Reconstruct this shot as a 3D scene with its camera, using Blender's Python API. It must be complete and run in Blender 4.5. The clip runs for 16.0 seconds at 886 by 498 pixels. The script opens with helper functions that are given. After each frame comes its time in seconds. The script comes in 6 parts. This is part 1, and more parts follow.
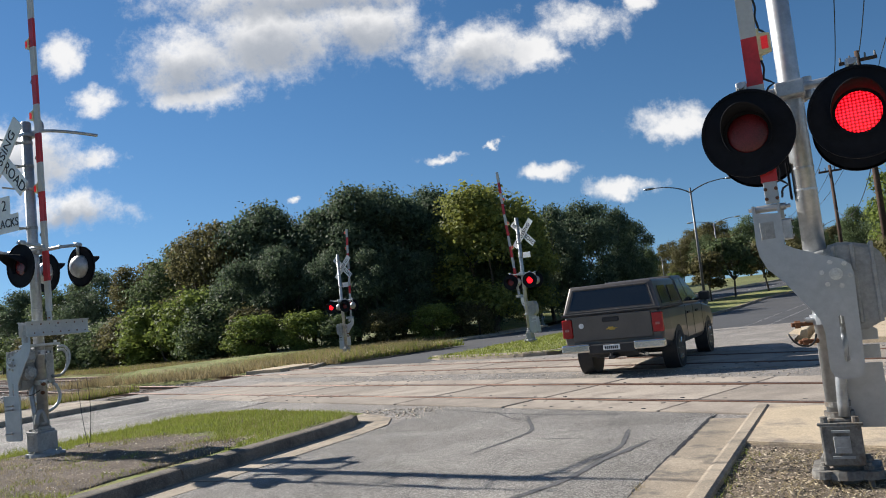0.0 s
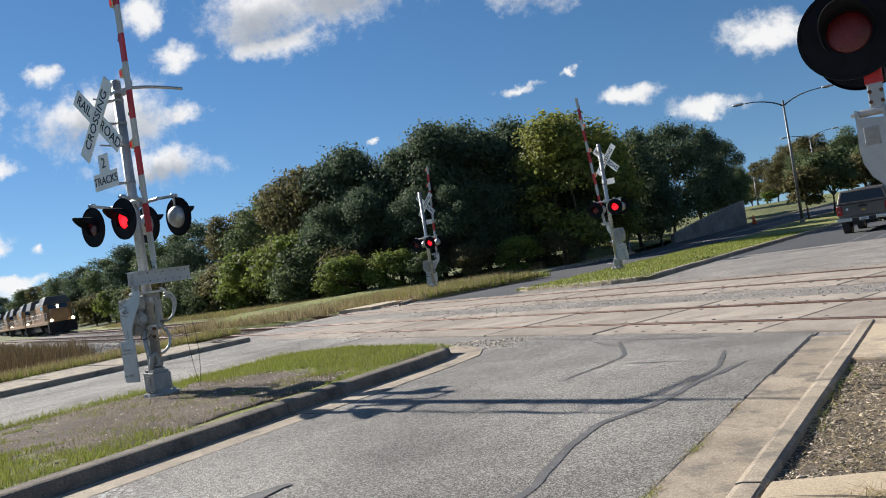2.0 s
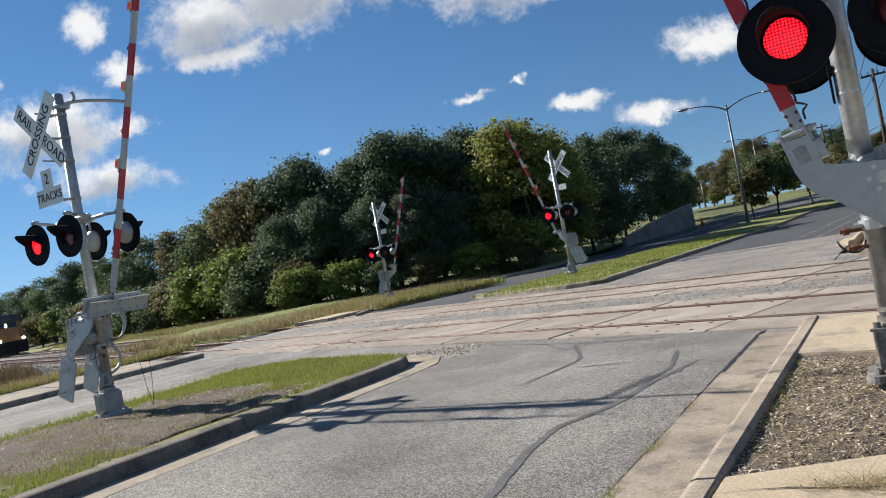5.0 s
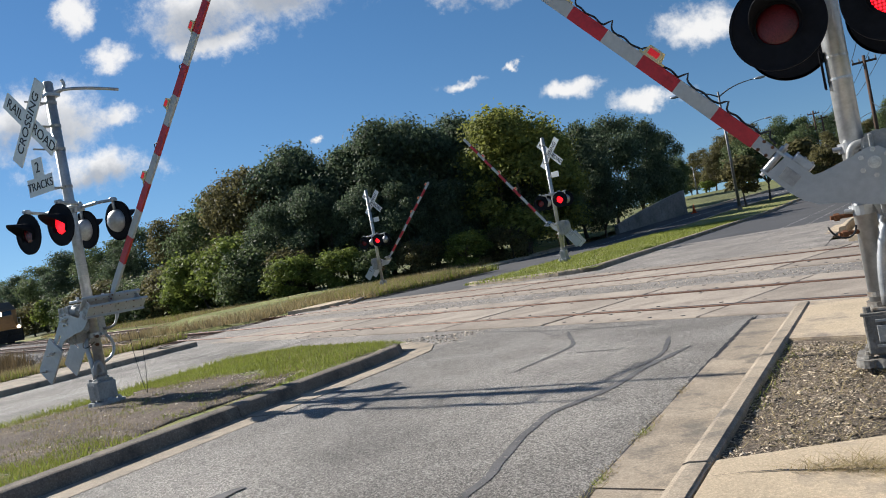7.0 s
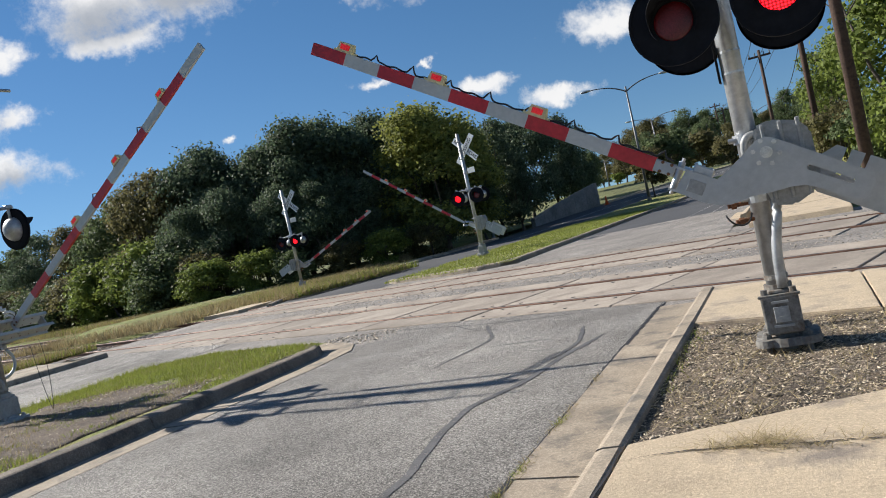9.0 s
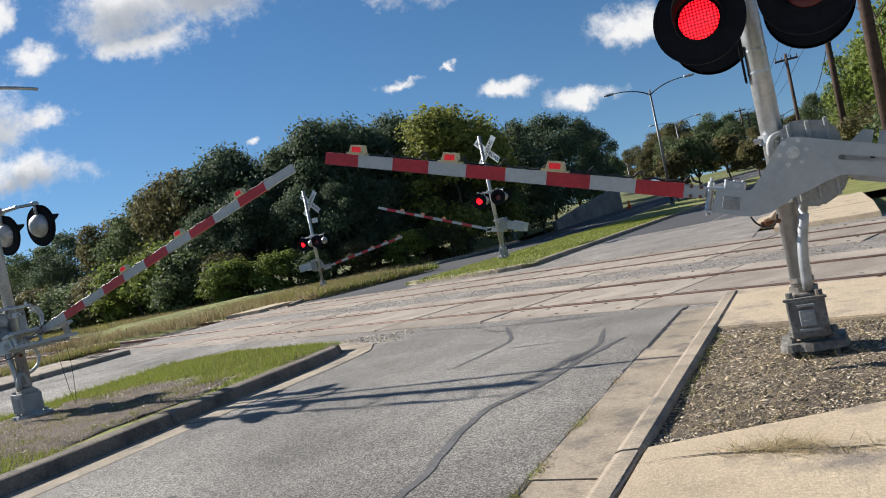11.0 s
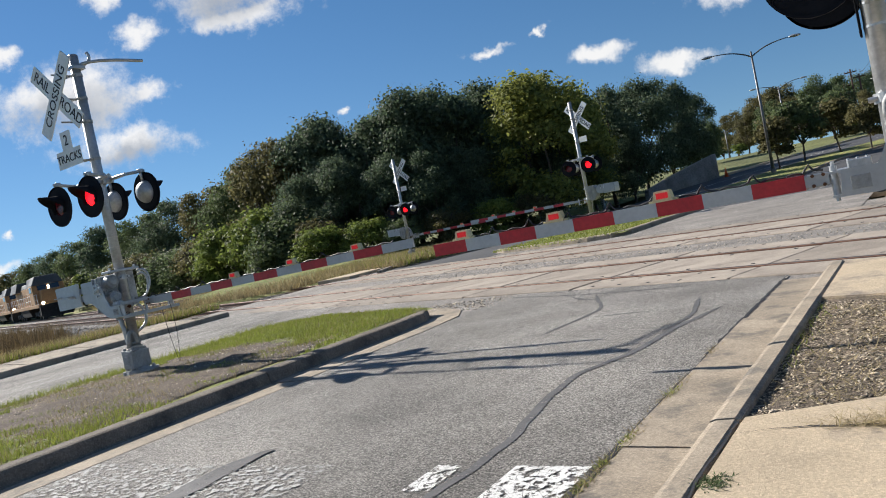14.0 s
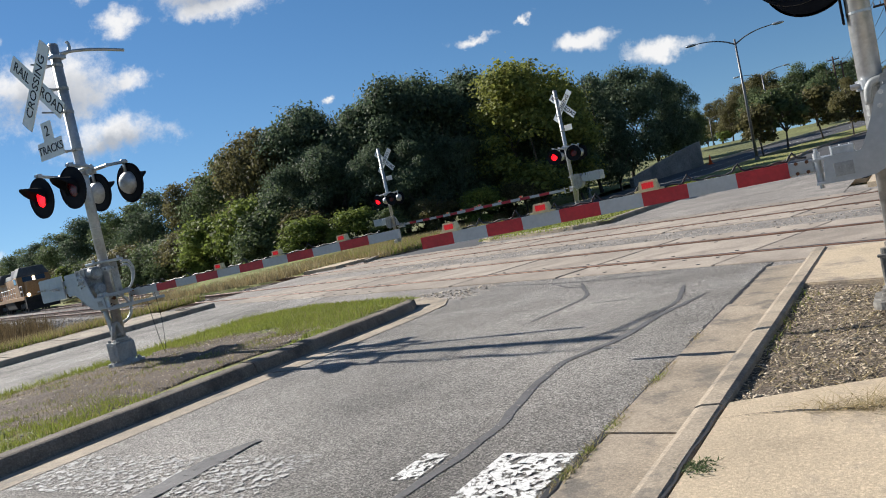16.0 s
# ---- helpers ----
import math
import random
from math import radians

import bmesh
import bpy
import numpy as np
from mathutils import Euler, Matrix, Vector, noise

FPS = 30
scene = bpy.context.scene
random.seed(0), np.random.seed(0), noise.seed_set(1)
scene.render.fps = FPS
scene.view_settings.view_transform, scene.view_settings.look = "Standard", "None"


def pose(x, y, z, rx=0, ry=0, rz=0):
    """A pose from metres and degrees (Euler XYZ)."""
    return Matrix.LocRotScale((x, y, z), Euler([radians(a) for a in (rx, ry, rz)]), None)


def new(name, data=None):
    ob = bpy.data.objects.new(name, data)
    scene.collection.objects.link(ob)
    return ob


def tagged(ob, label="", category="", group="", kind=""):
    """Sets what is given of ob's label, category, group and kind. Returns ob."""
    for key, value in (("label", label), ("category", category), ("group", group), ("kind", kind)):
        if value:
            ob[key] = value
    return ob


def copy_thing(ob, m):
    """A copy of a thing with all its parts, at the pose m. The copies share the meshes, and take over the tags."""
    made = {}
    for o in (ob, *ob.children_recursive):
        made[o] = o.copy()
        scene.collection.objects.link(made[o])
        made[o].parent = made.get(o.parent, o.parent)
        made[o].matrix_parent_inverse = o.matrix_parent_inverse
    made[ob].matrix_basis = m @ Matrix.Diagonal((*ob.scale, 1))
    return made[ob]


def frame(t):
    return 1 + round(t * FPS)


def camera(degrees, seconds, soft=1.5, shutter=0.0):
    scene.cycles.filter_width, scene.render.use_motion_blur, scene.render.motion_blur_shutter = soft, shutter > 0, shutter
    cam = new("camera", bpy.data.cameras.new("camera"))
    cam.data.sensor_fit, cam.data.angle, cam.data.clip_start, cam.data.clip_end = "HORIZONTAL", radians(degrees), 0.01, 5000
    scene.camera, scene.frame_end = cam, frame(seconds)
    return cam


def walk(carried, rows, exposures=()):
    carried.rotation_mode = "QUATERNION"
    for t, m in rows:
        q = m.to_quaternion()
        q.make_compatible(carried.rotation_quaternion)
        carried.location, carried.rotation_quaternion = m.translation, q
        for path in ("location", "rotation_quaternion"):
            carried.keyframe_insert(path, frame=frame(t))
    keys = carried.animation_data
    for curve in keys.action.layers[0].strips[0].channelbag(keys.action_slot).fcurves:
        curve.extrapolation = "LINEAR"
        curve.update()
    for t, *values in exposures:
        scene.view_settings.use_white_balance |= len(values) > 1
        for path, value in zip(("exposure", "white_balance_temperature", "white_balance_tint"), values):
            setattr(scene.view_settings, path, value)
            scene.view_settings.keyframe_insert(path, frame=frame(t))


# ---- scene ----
cam = camera(60.4, 16.0, soft=1.0)
PATH = [
    (0.0, pose(0.008, -0.000, 1.355, 95.05, 6.15, 28.64)),
    (0.5, pose(0.009, -0.020, 1.338, 93.89, 7.45, 28.13)),
    (1.0, pose(0.001, -0.020, 1.326, 92.06, 10.35, 28.35)),
    (1.5, pose(-0.002, -0.005, 1.325, 91.11, 10.77, 31.00)),
    (2.0, pose(-0.011, -0.015, 1.326, 90.99, 8.95, 35.05)),
    (2.5, pose(-0.024, -0.025, 1.312, 90.29, 8.39, 37.36)),
    (3.0, pose(-0.018, -0.010, 1.317, 89.27, 8.84, 38.15)),
    (3.5, pose(-0.028, -0.022, 1.312, 88.49, 8.23, 37.65)),
    (4.0, pose(-0.020, -0.016, 1.312, 89.01, 8.81, 34.88)),
    (4.5, pose(-0.007, -0.013, 1.321, 90.34, 10.24, 32.30)),
    (5.0, pose(-0.004, -0.019, 1.324, 91.07, 10.49, 31.66)),
    (7.5, pose(-0.003, -0.045, 1.315, 89.68, 10.81, 31.12)),
    (8.0, pose(0.003, -0.059, 1.311, 89.48, 11.02, 32.40)),
    (8.5, pose(0.018, -0.039, 1.319, 89.04, 11.94, 29.70)),
    (9.0, pose(0.029, -0.007, 1.316, 88.61, 12.52, 24.96)),
    (9.5, pose(0.019, -0.026, 1.321, 88.68, 12.20, 25.51)),
    (12.0, pose(0.021, 0.064, 1.269, 89.31, 11.95, 26.76)),
    (12.5, pose(0.026, 0.076, 1.268, 89.20, 12.76, 26.37)),
    (13.0, pose(0.008, 0.050, 1.259, 88.80, 12.83, 30.46)),
    (13.5, pose(-0.004, 0.035, 1.262, 88.33, 12.13, 33.33)),
    (14.0, pose(-0.003, 0.019, 1.261, 88.19, 11.64, 33.31)),
    (14.5, pose(-0.001, 0.028, 1.260, 87.87, 11.58, 32.10)),
    (15.0, pose(0.000, 0.033, 1.258, 87.39, 11.49, 31.31)),
    (15.5, pose(-0.001, 0.024, 1.259, 87.22, 11.72, 31.51)),
    (16.0, pose(-0.003, 0.017, 1.261, 87.15, 12.01, 32.23)),
]
walk(cam, PATH)
scene.view_settings.exposure = 0.72

# ---------------------------------------------------------------- world and sun
SUN_EL, SUN_AZ = radians(32), radians(-85)       # azimuth from +y, clockwise
world = bpy.data.worlds.new("sky")
scene.world = world
world.use_nodes = True


def node(tree, kind, **values):
    n = tree.nodes.new(kind)
    for key, value in values.items():
        if key in n.inputs:
            n.inputs[key].default_value = value
    return n


def math_node(tree, op, a, b=None, c=None, clamp=False):
    n = tree.nodes.new("ShaderNodeMath")
    n.operation, n.use_clamp = op, clamp
    for i, v in enumerate((a, b, c)):
        if v is None:
            continue
        if isinstance(v, (int, float)):
            n.inputs[i].default_value = v
        else:
            tree.links.new(v, n.inputs[i])
    return n.outputs[0]


def ramp(tree, fac, stops, interpolation="LINEAR"):
    n = tree.nodes.new("ShaderNodeValToRGB")
    n.color_ramp.interpolation = interpolation
    while len(n.color_ramp.elements) < len(stops):
        n.color_ramp.elements.new(0.5)
    for e, (p, c) in zip(n.color_ramp.elements, stops):
        e.position = p
        e.color = (*c, 1) if len(c) == 3 else c
    tree.links.new(fac, n.inputs[0])
    return n.outputs[0]


# cumulus clouds: right, up, half width, half height on the plane one unit ahead
CLOUDS = [
    (-.281, .374, .087, .060), (-.166, .401, .114, .068), (-.044, .397, .099, .053), (.097, .352, .084, .046),
    (.255, .376, .073, .038), (-.251, .324, .049, .026), (-.101, .455, .252, .04), (.047, .21, .03, .009),
    (.117, .221, .011, .007), (.178, .175, .041, .014), (.279, .143, .053, .015), (.36, .227, .065, .027),
    (.189, .343, .046, .034), (-.704, .308, .052, .04), (-.53, .267, .12, .052), (-.414, .259, .046, .02),
    (-.45, .189, .085, .031), (-.702, .222, .06, .018), (-.724, .122, .048, .013), (-.635, .102, .014, .008),
    (-.60, .345, .03, .02), (-.44, .40, .03, .03), (.33, .40, .03, .02), (-.156, .175, .010, .006),
    (-.681, .06, .045, .013), (-.769, .042, .035, .013), (-.403, .33, .035, .023), (-.272, .322, .076, .017),
]


def build_sky():
    t = world.node_tree
    t.nodes.clear()
    out = t.nodes.new("ShaderNodeOutputWorld")
    sky = t.nodes.new("ShaderNodeTexSky")
    sky.sky_type, sky.sun_disc = "NISHITA", False
    sky.sun_elevation, sky.sun_rotation = SUN_EL, SUN_AZ
    sky.air_density, sky.dust_density, sky.ozone_density = 1.0, 0.02, 3.0
    hue = node(t, "ShaderNodeHueSaturation", Saturation=1.2, Value=0.9)
    t.links.new(sky.outputs[0], hue.inputs["Color"])
    co = t.nodes.new("ShaderNodeTexCoord")
    lifted = t.nodes.new("ShaderNodeMapping")       # clear air down to the horizon
    lifted.inputs["Location"].default_value, lifted.inputs["Scale"].default_value = (0, 0, 0.10), (1, 1, 0.95)
    t.links.new(co.outputs["Generated"], lifted.inputs[0])
    t.links.new(lifted.outputs[0], sky.inputs[0])
    turn = t.nodes.new("ShaderNodeMapping")
    turn.inputs["Rotation"].default_value = (0, 0, radians(-30))
    t.links.new(co.outputs["Generated"], turn.inputs[0])
    sep = t.nodes.new("ShaderNodeSeparateXYZ")
    t.links.new(turn.outputs[0], sep.inputs[0])
    ahead = math_node(t, "MAXIMUM", sep.outputs[1], 0.05)
    u, v = math_node(t, "DIVIDE", sep.outputs[0], ahead), math_node(t, "DIVIDE", sep.outputs[2], ahead)
    uv = t.nodes.new("ShaderNodeCombineXYZ")
    t.links.new(u, uv.inputs[0]), t.links.new(v, uv.inputs[1])
    warp = node(t, "ShaderNodeTexNoise", Scale=9.0, Detail=5.0, Roughness=0.62)
    t.links.new(uv.outputs[0], warp.inputs["Vector"])
    fine = node(t, "ShaderNodeTexNoise", Scale=34.0, Detail=6.0, Roughness=0.68)
    t.links.new(uv.outputs[0], fine.inputs["Vector"])
    billow = node(t, "ShaderNodeTexNoise", Scale=22.0, Detail=9.0, Roughness=0.6)
    t.links.new(uv.outputs[0], billow.inputs["Vector"])
    push = t.nodes.new("ShaderNodeVectorMath")
    push.operation = "MULTIPLY_ADD"
    t.links.new(billow.outputs["Color"], push.inputs[0])
    push.inputs[1].default_value = (.07, .05, 0)
    away = t.nodes.new("ShaderNodeVectorMath")
    away.operation = "SUBTRACT"
    t.links.new(uv.outputs[0], away.inputs[0])
    away.inputs[1].default_value = (.035, .025, 0)
    t.links.new(away.outputs[0], push.inputs[2])
    uv = push
    total = None
    low = None
    for cu, cv, a, b in CLOUDS:
        sub = t.nodes.new("ShaderNodeVectorMath")
        sub.operation = "SUBTRACT"
        t.links.new(uv.outputs[0], sub.inputs[0])
        sub.inputs[1].default_value = (cu, cv, 0)
        mul = t.nodes.new("ShaderNodeVectorMath")
        mul.operation = "MULTIPLY"
        t.links.new(sub.outputs[0], mul.inputs[0])
        mul.inputs[1].default_value = (1 / a, 1 / b, 0)
        ln = t.nodes.new("ShaderNodeVectorMath")
        ln.operation = "LENGTH"
        t.links.new(mul.outputs[0], ln.inputs[0])
        d = math_node(t, "SUBTRACT", 1.18, ln.outputs["Value"])
        total = d if total is None else math_node(t, "SMOOTH_MAX", total, d, 0.25)
        if a > 0.08:
            ms = t.nodes.new("ShaderNodeSeparateXYZ")
            t.links.new(mul.outputs[0], ms.inputs[0])
            inside = math_node(t, "MAXIMUM", d, 0.0)
            g = math_node(t, "MULTIPLY", inside, math_node(t, "SUBTRACT", 0.35, ms.outputs[1], None, True))
            low = g if low is None else math_node(t, "MAXIMUM", low, g)
    rough = math_node(t, "ADD", math_node(t, "MULTIPLY", math_node(t, "SUBTRACT", warp.outputs[0], 0.5), 1.9),
                      math_node(t, "MULTIPLY", math_node(t, "SUBTRACT", fine.outputs[0], 0.5), 1.25))
    dens = math_node(t, "ADD", total, rough)
    cover = ramp(t, dens, [(0.02, (0, 0, 0)), (0.9, (1, 1, 1))], "EASE")
    front = math_node(t, "GREATER_THAN", sep.outputs[1], 0.06)
    cover = math_node(t, "MULTIPLY", cover, front)
    # scattered clouds over the rest of the sky
    rest = node(t, "ShaderNodeTexNoise", Scale=3.2, Detail=7.0, Roughness=0.6)
    t.links.new(co.outputs["Generated"], rest.inputs["Vector"])
    behind = math_node(t, "LESS_THAN", sep.outputs[1], 0.45)
    gen = math_node(t, "MULTIPLY", ramp(t, rest.outputs[0], [(0.55, (0, 0, 0)), (0.7, (1, 1, 1))]), behind)
    z = t.nodes.new("ShaderNodeSeparateXYZ")
    t.links.new(co.outputs["Generated"], z.inputs[0])
    gen = math_node(t, "MULTIPLY", gen, math_node(t, "GREATER_THAN", z.outputs[2], 0.03))
    cover = math_node(t, "MULTIPLY", math_node(t, "MAXIMUM", cover, gen), 0.93)
    shade = ramp(t, math_node(t, "ADD", math_node(t, "MULTIPLY", low, 0.8), math_node(t, "MULTIPLY", warp.outputs[0], 0.18)),
                 [(0.1, (9.0, 8.9, 8.8)), (0.6, (3.6, 3.9, 4.4))])
    mix = t.nodes.new("ShaderNodeMix")
    mix.data_type = "RGBA"
    t.links.new(cover, mix.inputs[0])
    t.links.new(hue.outputs[0], mix.inputs[6])
    t.links.new(shade, mix.inputs[7])
    bg = node(t, "ShaderNodeBackground", Strength=0.066)
    t.links.new(mix.outputs[2], bg.inputs[0])
    t.links.new(bg.outputs[0], out.inputs[0])


build_sky()
sun = new("sun", bpy.data.lights.new("sun", "SUN"))
sun.data.energy, sun.data.angle, sun.data.color = 5.0, radians(0.53), (1.0, 0.95, 0.87)
sun_way = Vector((math.sin(SUN_AZ) * math.cos(SUN_EL), math.cos(SUN_AZ) * math.cos(SUN_EL), math.sin(SUN_EL)))
sun.matrix_world = Matrix.Translation((0, 0, 60)) @ sun_way.to_track_quat("Z", "Y").to_matrix().to_4x4()


# ---------------------------------------------------------------- materials
def material(name, color, rough=0.8, metal=0.0, vary=0.18, grain=40.0, stain=3.0, bump=0.25, bump_scale=None, dirt=None,
             emit=None, spec=0.5, rand=0.0, island=0.0, depth=0.01, detail=6.0, speck=None, holes=None):
    """A surface with grain and stains at two scales, relief, and a change from piece to piece."""
    m = bpy.data.materials.new(name)
    m.use_nodes = True
    t = m.node_tree
    b = t.nodes["Principled BSDF"]
    b.inputs["Roughness"].default_value, b.inputs["Metallic"].default_value = rough, metal
    b.inputs["Specular IOR Level"].default_value = spec
    co = t.nodes.new("ShaderNodeTexCoord")
    geo = t.nodes.new("ShaderNodeNewGeometry")
    where = geo.outputs["Position"] if not island and not rand else co.outputs["Object"]
    n1 = node(t, "ShaderNodeTexNoise", Scale=grain, Detail=detail, Roughness=0.65)
    n2 = node(t, "ShaderNodeTexNoise", Scale=stain, Detail=4.0, Roughness=0.6)
    t.links.new(where, n1.inputs["Vector"]), t.links.new(where, n2.inputs["Vector"])
    k = math_node(t, "ADD", math_node(t, "MULTIPLY", n1.outputs[0], 0.5), math_node(t, "MULTIPLY", n2.outputs[0], 0.5))
    if rand:
        info = t.nodes.new("ShaderNodeObjectInfo")
        k = math_node(t, "ADD", k, math_node(t, "MULTIPLY", math_node(t, "SUBTRACT", info.outputs["Random"], 0.5), rand))
    if island:
        k = math_node(t, "ADD", k, math_node(t, "MULTIPLY", math_node(t, "SUBTRACT", geo.outputs["Random Per Island"], 0.5), island))
    lo = [max(0.0, c * (1 - vary * 2)) for c in color]
    hi = [min(1.0, c * (1 + vary * 2)) for c in color]
    col = ramp(t, k, [(0.34, lo), (0.66, hi)])
    if dirt:
        n3 = node(t, "ShaderNodeTexNoise", Scale=dirt[2], Detail=5.0, Roughness=0.7)
        t.links.new(where, n3.inputs["Vector"])
        mix = t.nodes.new("ShaderNodeMix")
        mix.data_type = "RGBA"
        t.links.new(ramp(t, n3.outputs[0], [(dirt[1], (0, 0, 0)), (dirt[1] + 0.15, (1, 1, 1))]), mix.inputs[0])
        t.links.new(col, mix.inputs[6])
        mix.inputs[7].default_value = (*dirt[0], 1)
        col = mix.outputs[2]
    if speck:       # stones of the mix, each with its own tone
        vo = node(t, "ShaderNodeTexVoronoi", Scale=speck[0], Randomness=1.0)
        t.links.new(where, vo.inputs["Vector"])
        sp = t.nodes.new("ShaderNodeSeparateColor")
        t.links.new(vo.outputs["Color"], sp.inputs[0])
        mul = t.nodes.new("ShaderNodeMix")
        mul.data_type, mul.blend_type = "RGBA", "MULTIPLY"
        mul.inputs[0].default_value = 1.0
        t.links.new(col, mul.inputs[6])
        t.links.new(ramp(t, sp.outputs[0], [(0.0, [1 - speck[1]] * 3), (.6, (.95, .95, .95)), (1.0, [1 + speck[1] * 1.1] * 3)]), mul.inputs[7])
        col = mul.outputs[2]
    t.links.new(col, b.inputs["Base Color"])
    if holes:       # worn through to what lies below
        n5 = node(t, "ShaderNodeTexNoise", Scale=holes[0], Detail=6.0, Roughness=0.75)
        t.links.new(where, n5.inputs["Vector"])
        crack = node(t, "ShaderNodeTexVoronoi", Scale=holes[2])
        crack.feature = "DISTANCE_TO_EDGE"
        t.links.new(where, crack.inputs["Vector"])
        keep = math_node(t, "MULTIPLY", math_node(t, "GREATER_THAN", n5.outputs[0], holes[1]), math_node(t, "GREATER_THAN", crack.outputs["Distance"], holes[3]))
        t.links.new(keep, b.inputs["Alpha"])
    if bump:
        n4 = node(t, "ShaderNodeTexNoise", Scale=bump_scale or grain, Detail=5.0, Roughness=0.7)
        t.links.new(where, n4.inputs["Vector"])
        bp = node(t, "ShaderNodeBump", Strength=bump, Distance=depth)
        t.links.new(n4.outputs[0], bp.inputs["Height"])
        t.links.new(bp.outputs[0], b.inputs["Normal"])
    if emit:
        b.inputs["Emission Color"].default_value = (*emit[0], 1)
        b.inputs["Emission Strength"].default_value = emit[1]
    return m


ASPHALT = material("asphalt", (.27, .251, .228), .86, grain=130, stain=.5, vary=.34, bump=1.0, bump_scale=115, depth=.017, detail=3.0, speck=(125, .75))
ASPHALT_NEW = material("dark_asphalt", (.062, .063, .068), .85, grain=120, stain=.4, vary=.15, bump=.5, depth=.006)
ASPHALT_PALE = material("pale_worn_asphalt", (.27, .245, .22), .9, grain=90, stain=.7, vary=.2, bump=.8, bump_scale=90, depth=.012, speck=(60, .4), dirt=((.2, .185, .17), .5, 1.6))
SEALANT = material("crack_sealant", (.105, .102, .102), .75, grain=60, vary=.2, bump=.2, holes=(22, .40, 9, .0))
CONCRETE = material("weathered_concrete", (.53, .425, .295), .9, grain=55, stain=1.5, vary=.14, bump=.6, bump_scale=90, depth=.008, speck=(150, .14), dirt=((.25, .21, .17), .51, 1.5))
CURB_CONCRETE = material("stained_curb_concrete", (.345, .285, .215), .9, grain=60, stain=1.8, vary=.2, bump=.5, bump_scale=80, depth=.008, speck=(140, .16), dirt=((.17, .15, .125), .5, 3.0))
# darker copy of the curb concrete: the median face's shade is in the colour
CURB_SHADE_TONED = material("weathered_curb_shade_toned", (.2, .165, .13), .92, grain=60, stain=1.8, vary=.25, bump=.6, bump_scale=80, depth=.01, speck=(110, .2), dirt=((.1, .085, .07), .5, 3.0))
PANEL_CONCRETE = material("crossing_panel_concrete", (.315, .268, .22), .9, grain=45, stain=1.2, vary=.18, bump=.4, depth=.006, rand=.15, dirt=((.24, .2, .165), .52, 1.7))
RAIL_STEEL = material("rusted_rail_steel", (.15, .085, .06), .6, .6, grain=30, vary=.25, bump=.2)
RAIL_TOP = material("polished_rail_head", (.05, .037, .036), .5, .6, grain=30, vary=.15, bump=.05)
RUBBER = material("black_rubber", (.025, .024, .026), .7, grain=50, bump=.2)
GRAVEL = material("pale_gravel", (.36, .33, .295), .95, grain=14, stain=1.5, vary=.3, bump=.8, bump_scale=14, depth=.04)
BALLAST = material("grey_ballast", (.165, .15, .14), .95, grain=9, stain=.8, vary=.38, bump=1.0, bump_scale=9, depth=.05)
BED_SOIL = material("mulched_soil", (.19, .148, .108), .95, grain=30, stain=2.0, vary=.3, bump=1.0, bump_scale=60, depth=.03, speck=(90, .5), dirt=((.3, .25, .19), .54, 18.0))
SOIL = material("dry_soil", (.14, .106, .078), .95, grain=22, stain=2.0, vary=.26, bump=1.0, bump_scale=45, depth=.03, speck=(75, .45), dirt=((.21, .17, .128), .54, 14.0))
TURF = material("mown_turf", (.19, .21, .055), .95, grain=20, stain=.7, vary=.3, bump=.9, bump_scale=60, depth=.03, dirt=((.27, .22, .10), .5, 1.1))
FIELD = material("rough_grassland", (.12, .13, .045), .95, grain=3, stain=.15, vary=.3, bump=.8, bump_scale=4, depth=.1)
PAINT_WHITE = material("worn_white_road_paint", (.72, .71, .68), .7, grain=80, stain=4, vary=.1, bump=.3, dirt=((.5, .49, .47), .55, 12.0), holes=(17, .48, 9, .008))
PAINT_FADED = material("faded_road_paint", (.45, .44, .425), .8, grain=60, stain=3, vary=.15, bump=.3, holes=(20, .535, 9, .0))
GALV = material("galvanised_steel", (.44, .45, .46), .45, .7, grain=25, stain=4, vary=.14, bump=.05)
ALU = material("painted_aluminium", (.40, .415, .43), .42, .55, grain=20, stain=3, vary=.07, bump=.04, dirt=((.31, .31, .31), .6, 5))
CAST = material("cast_grey_housing", (.33, .335, .33), .6, .25, grain=35, stain=4, vary=.14, bump=.15)
CAST_OLD = material("weathered_brown_grey_casting", (.2, .19, .172), .75, .2, grain=35, stain=5, vary=.28, bump=.3, dirt=((.12, .09, .065), .52, 9))
BLACK = material("black_painted_metal", (.009, .010, .014), .8, grain=20, vary=.2, bump=.03, spec=.15)
BARE = material("bare_bolt_steel", (.55, .54, .52), .35, .9, grain=40, bump=.05)
RUST = material("rusty_bolt", (.16, .07, .035), .85, .2, grain=40, vary=.3, bump=.3)
WHITE_SHEET = material("reflective_white_sheeting", (.45, .465, .465), .45, grain=30, stain=3, vary=.07, bump=.03)
RED_SHEET = material("reflective_red_sheeting", (.46, .022, .028), .4, grain=30, stain=3, vary=.14, bump=.03)
SIGN_WHITE = material("white_sign_face", (.72, .75, .76), .5, grain=20, stain=2, vary=.06, bump=.02)
SIGN_BLACK = material("black_sign_print", (.015, .015, .018), .5, bump=0)
LENS_DARK = material("unlit_red_lens", (.11, .008, .012), .25, grain=120, vary=.3, bump=.3, bump_scale=160)


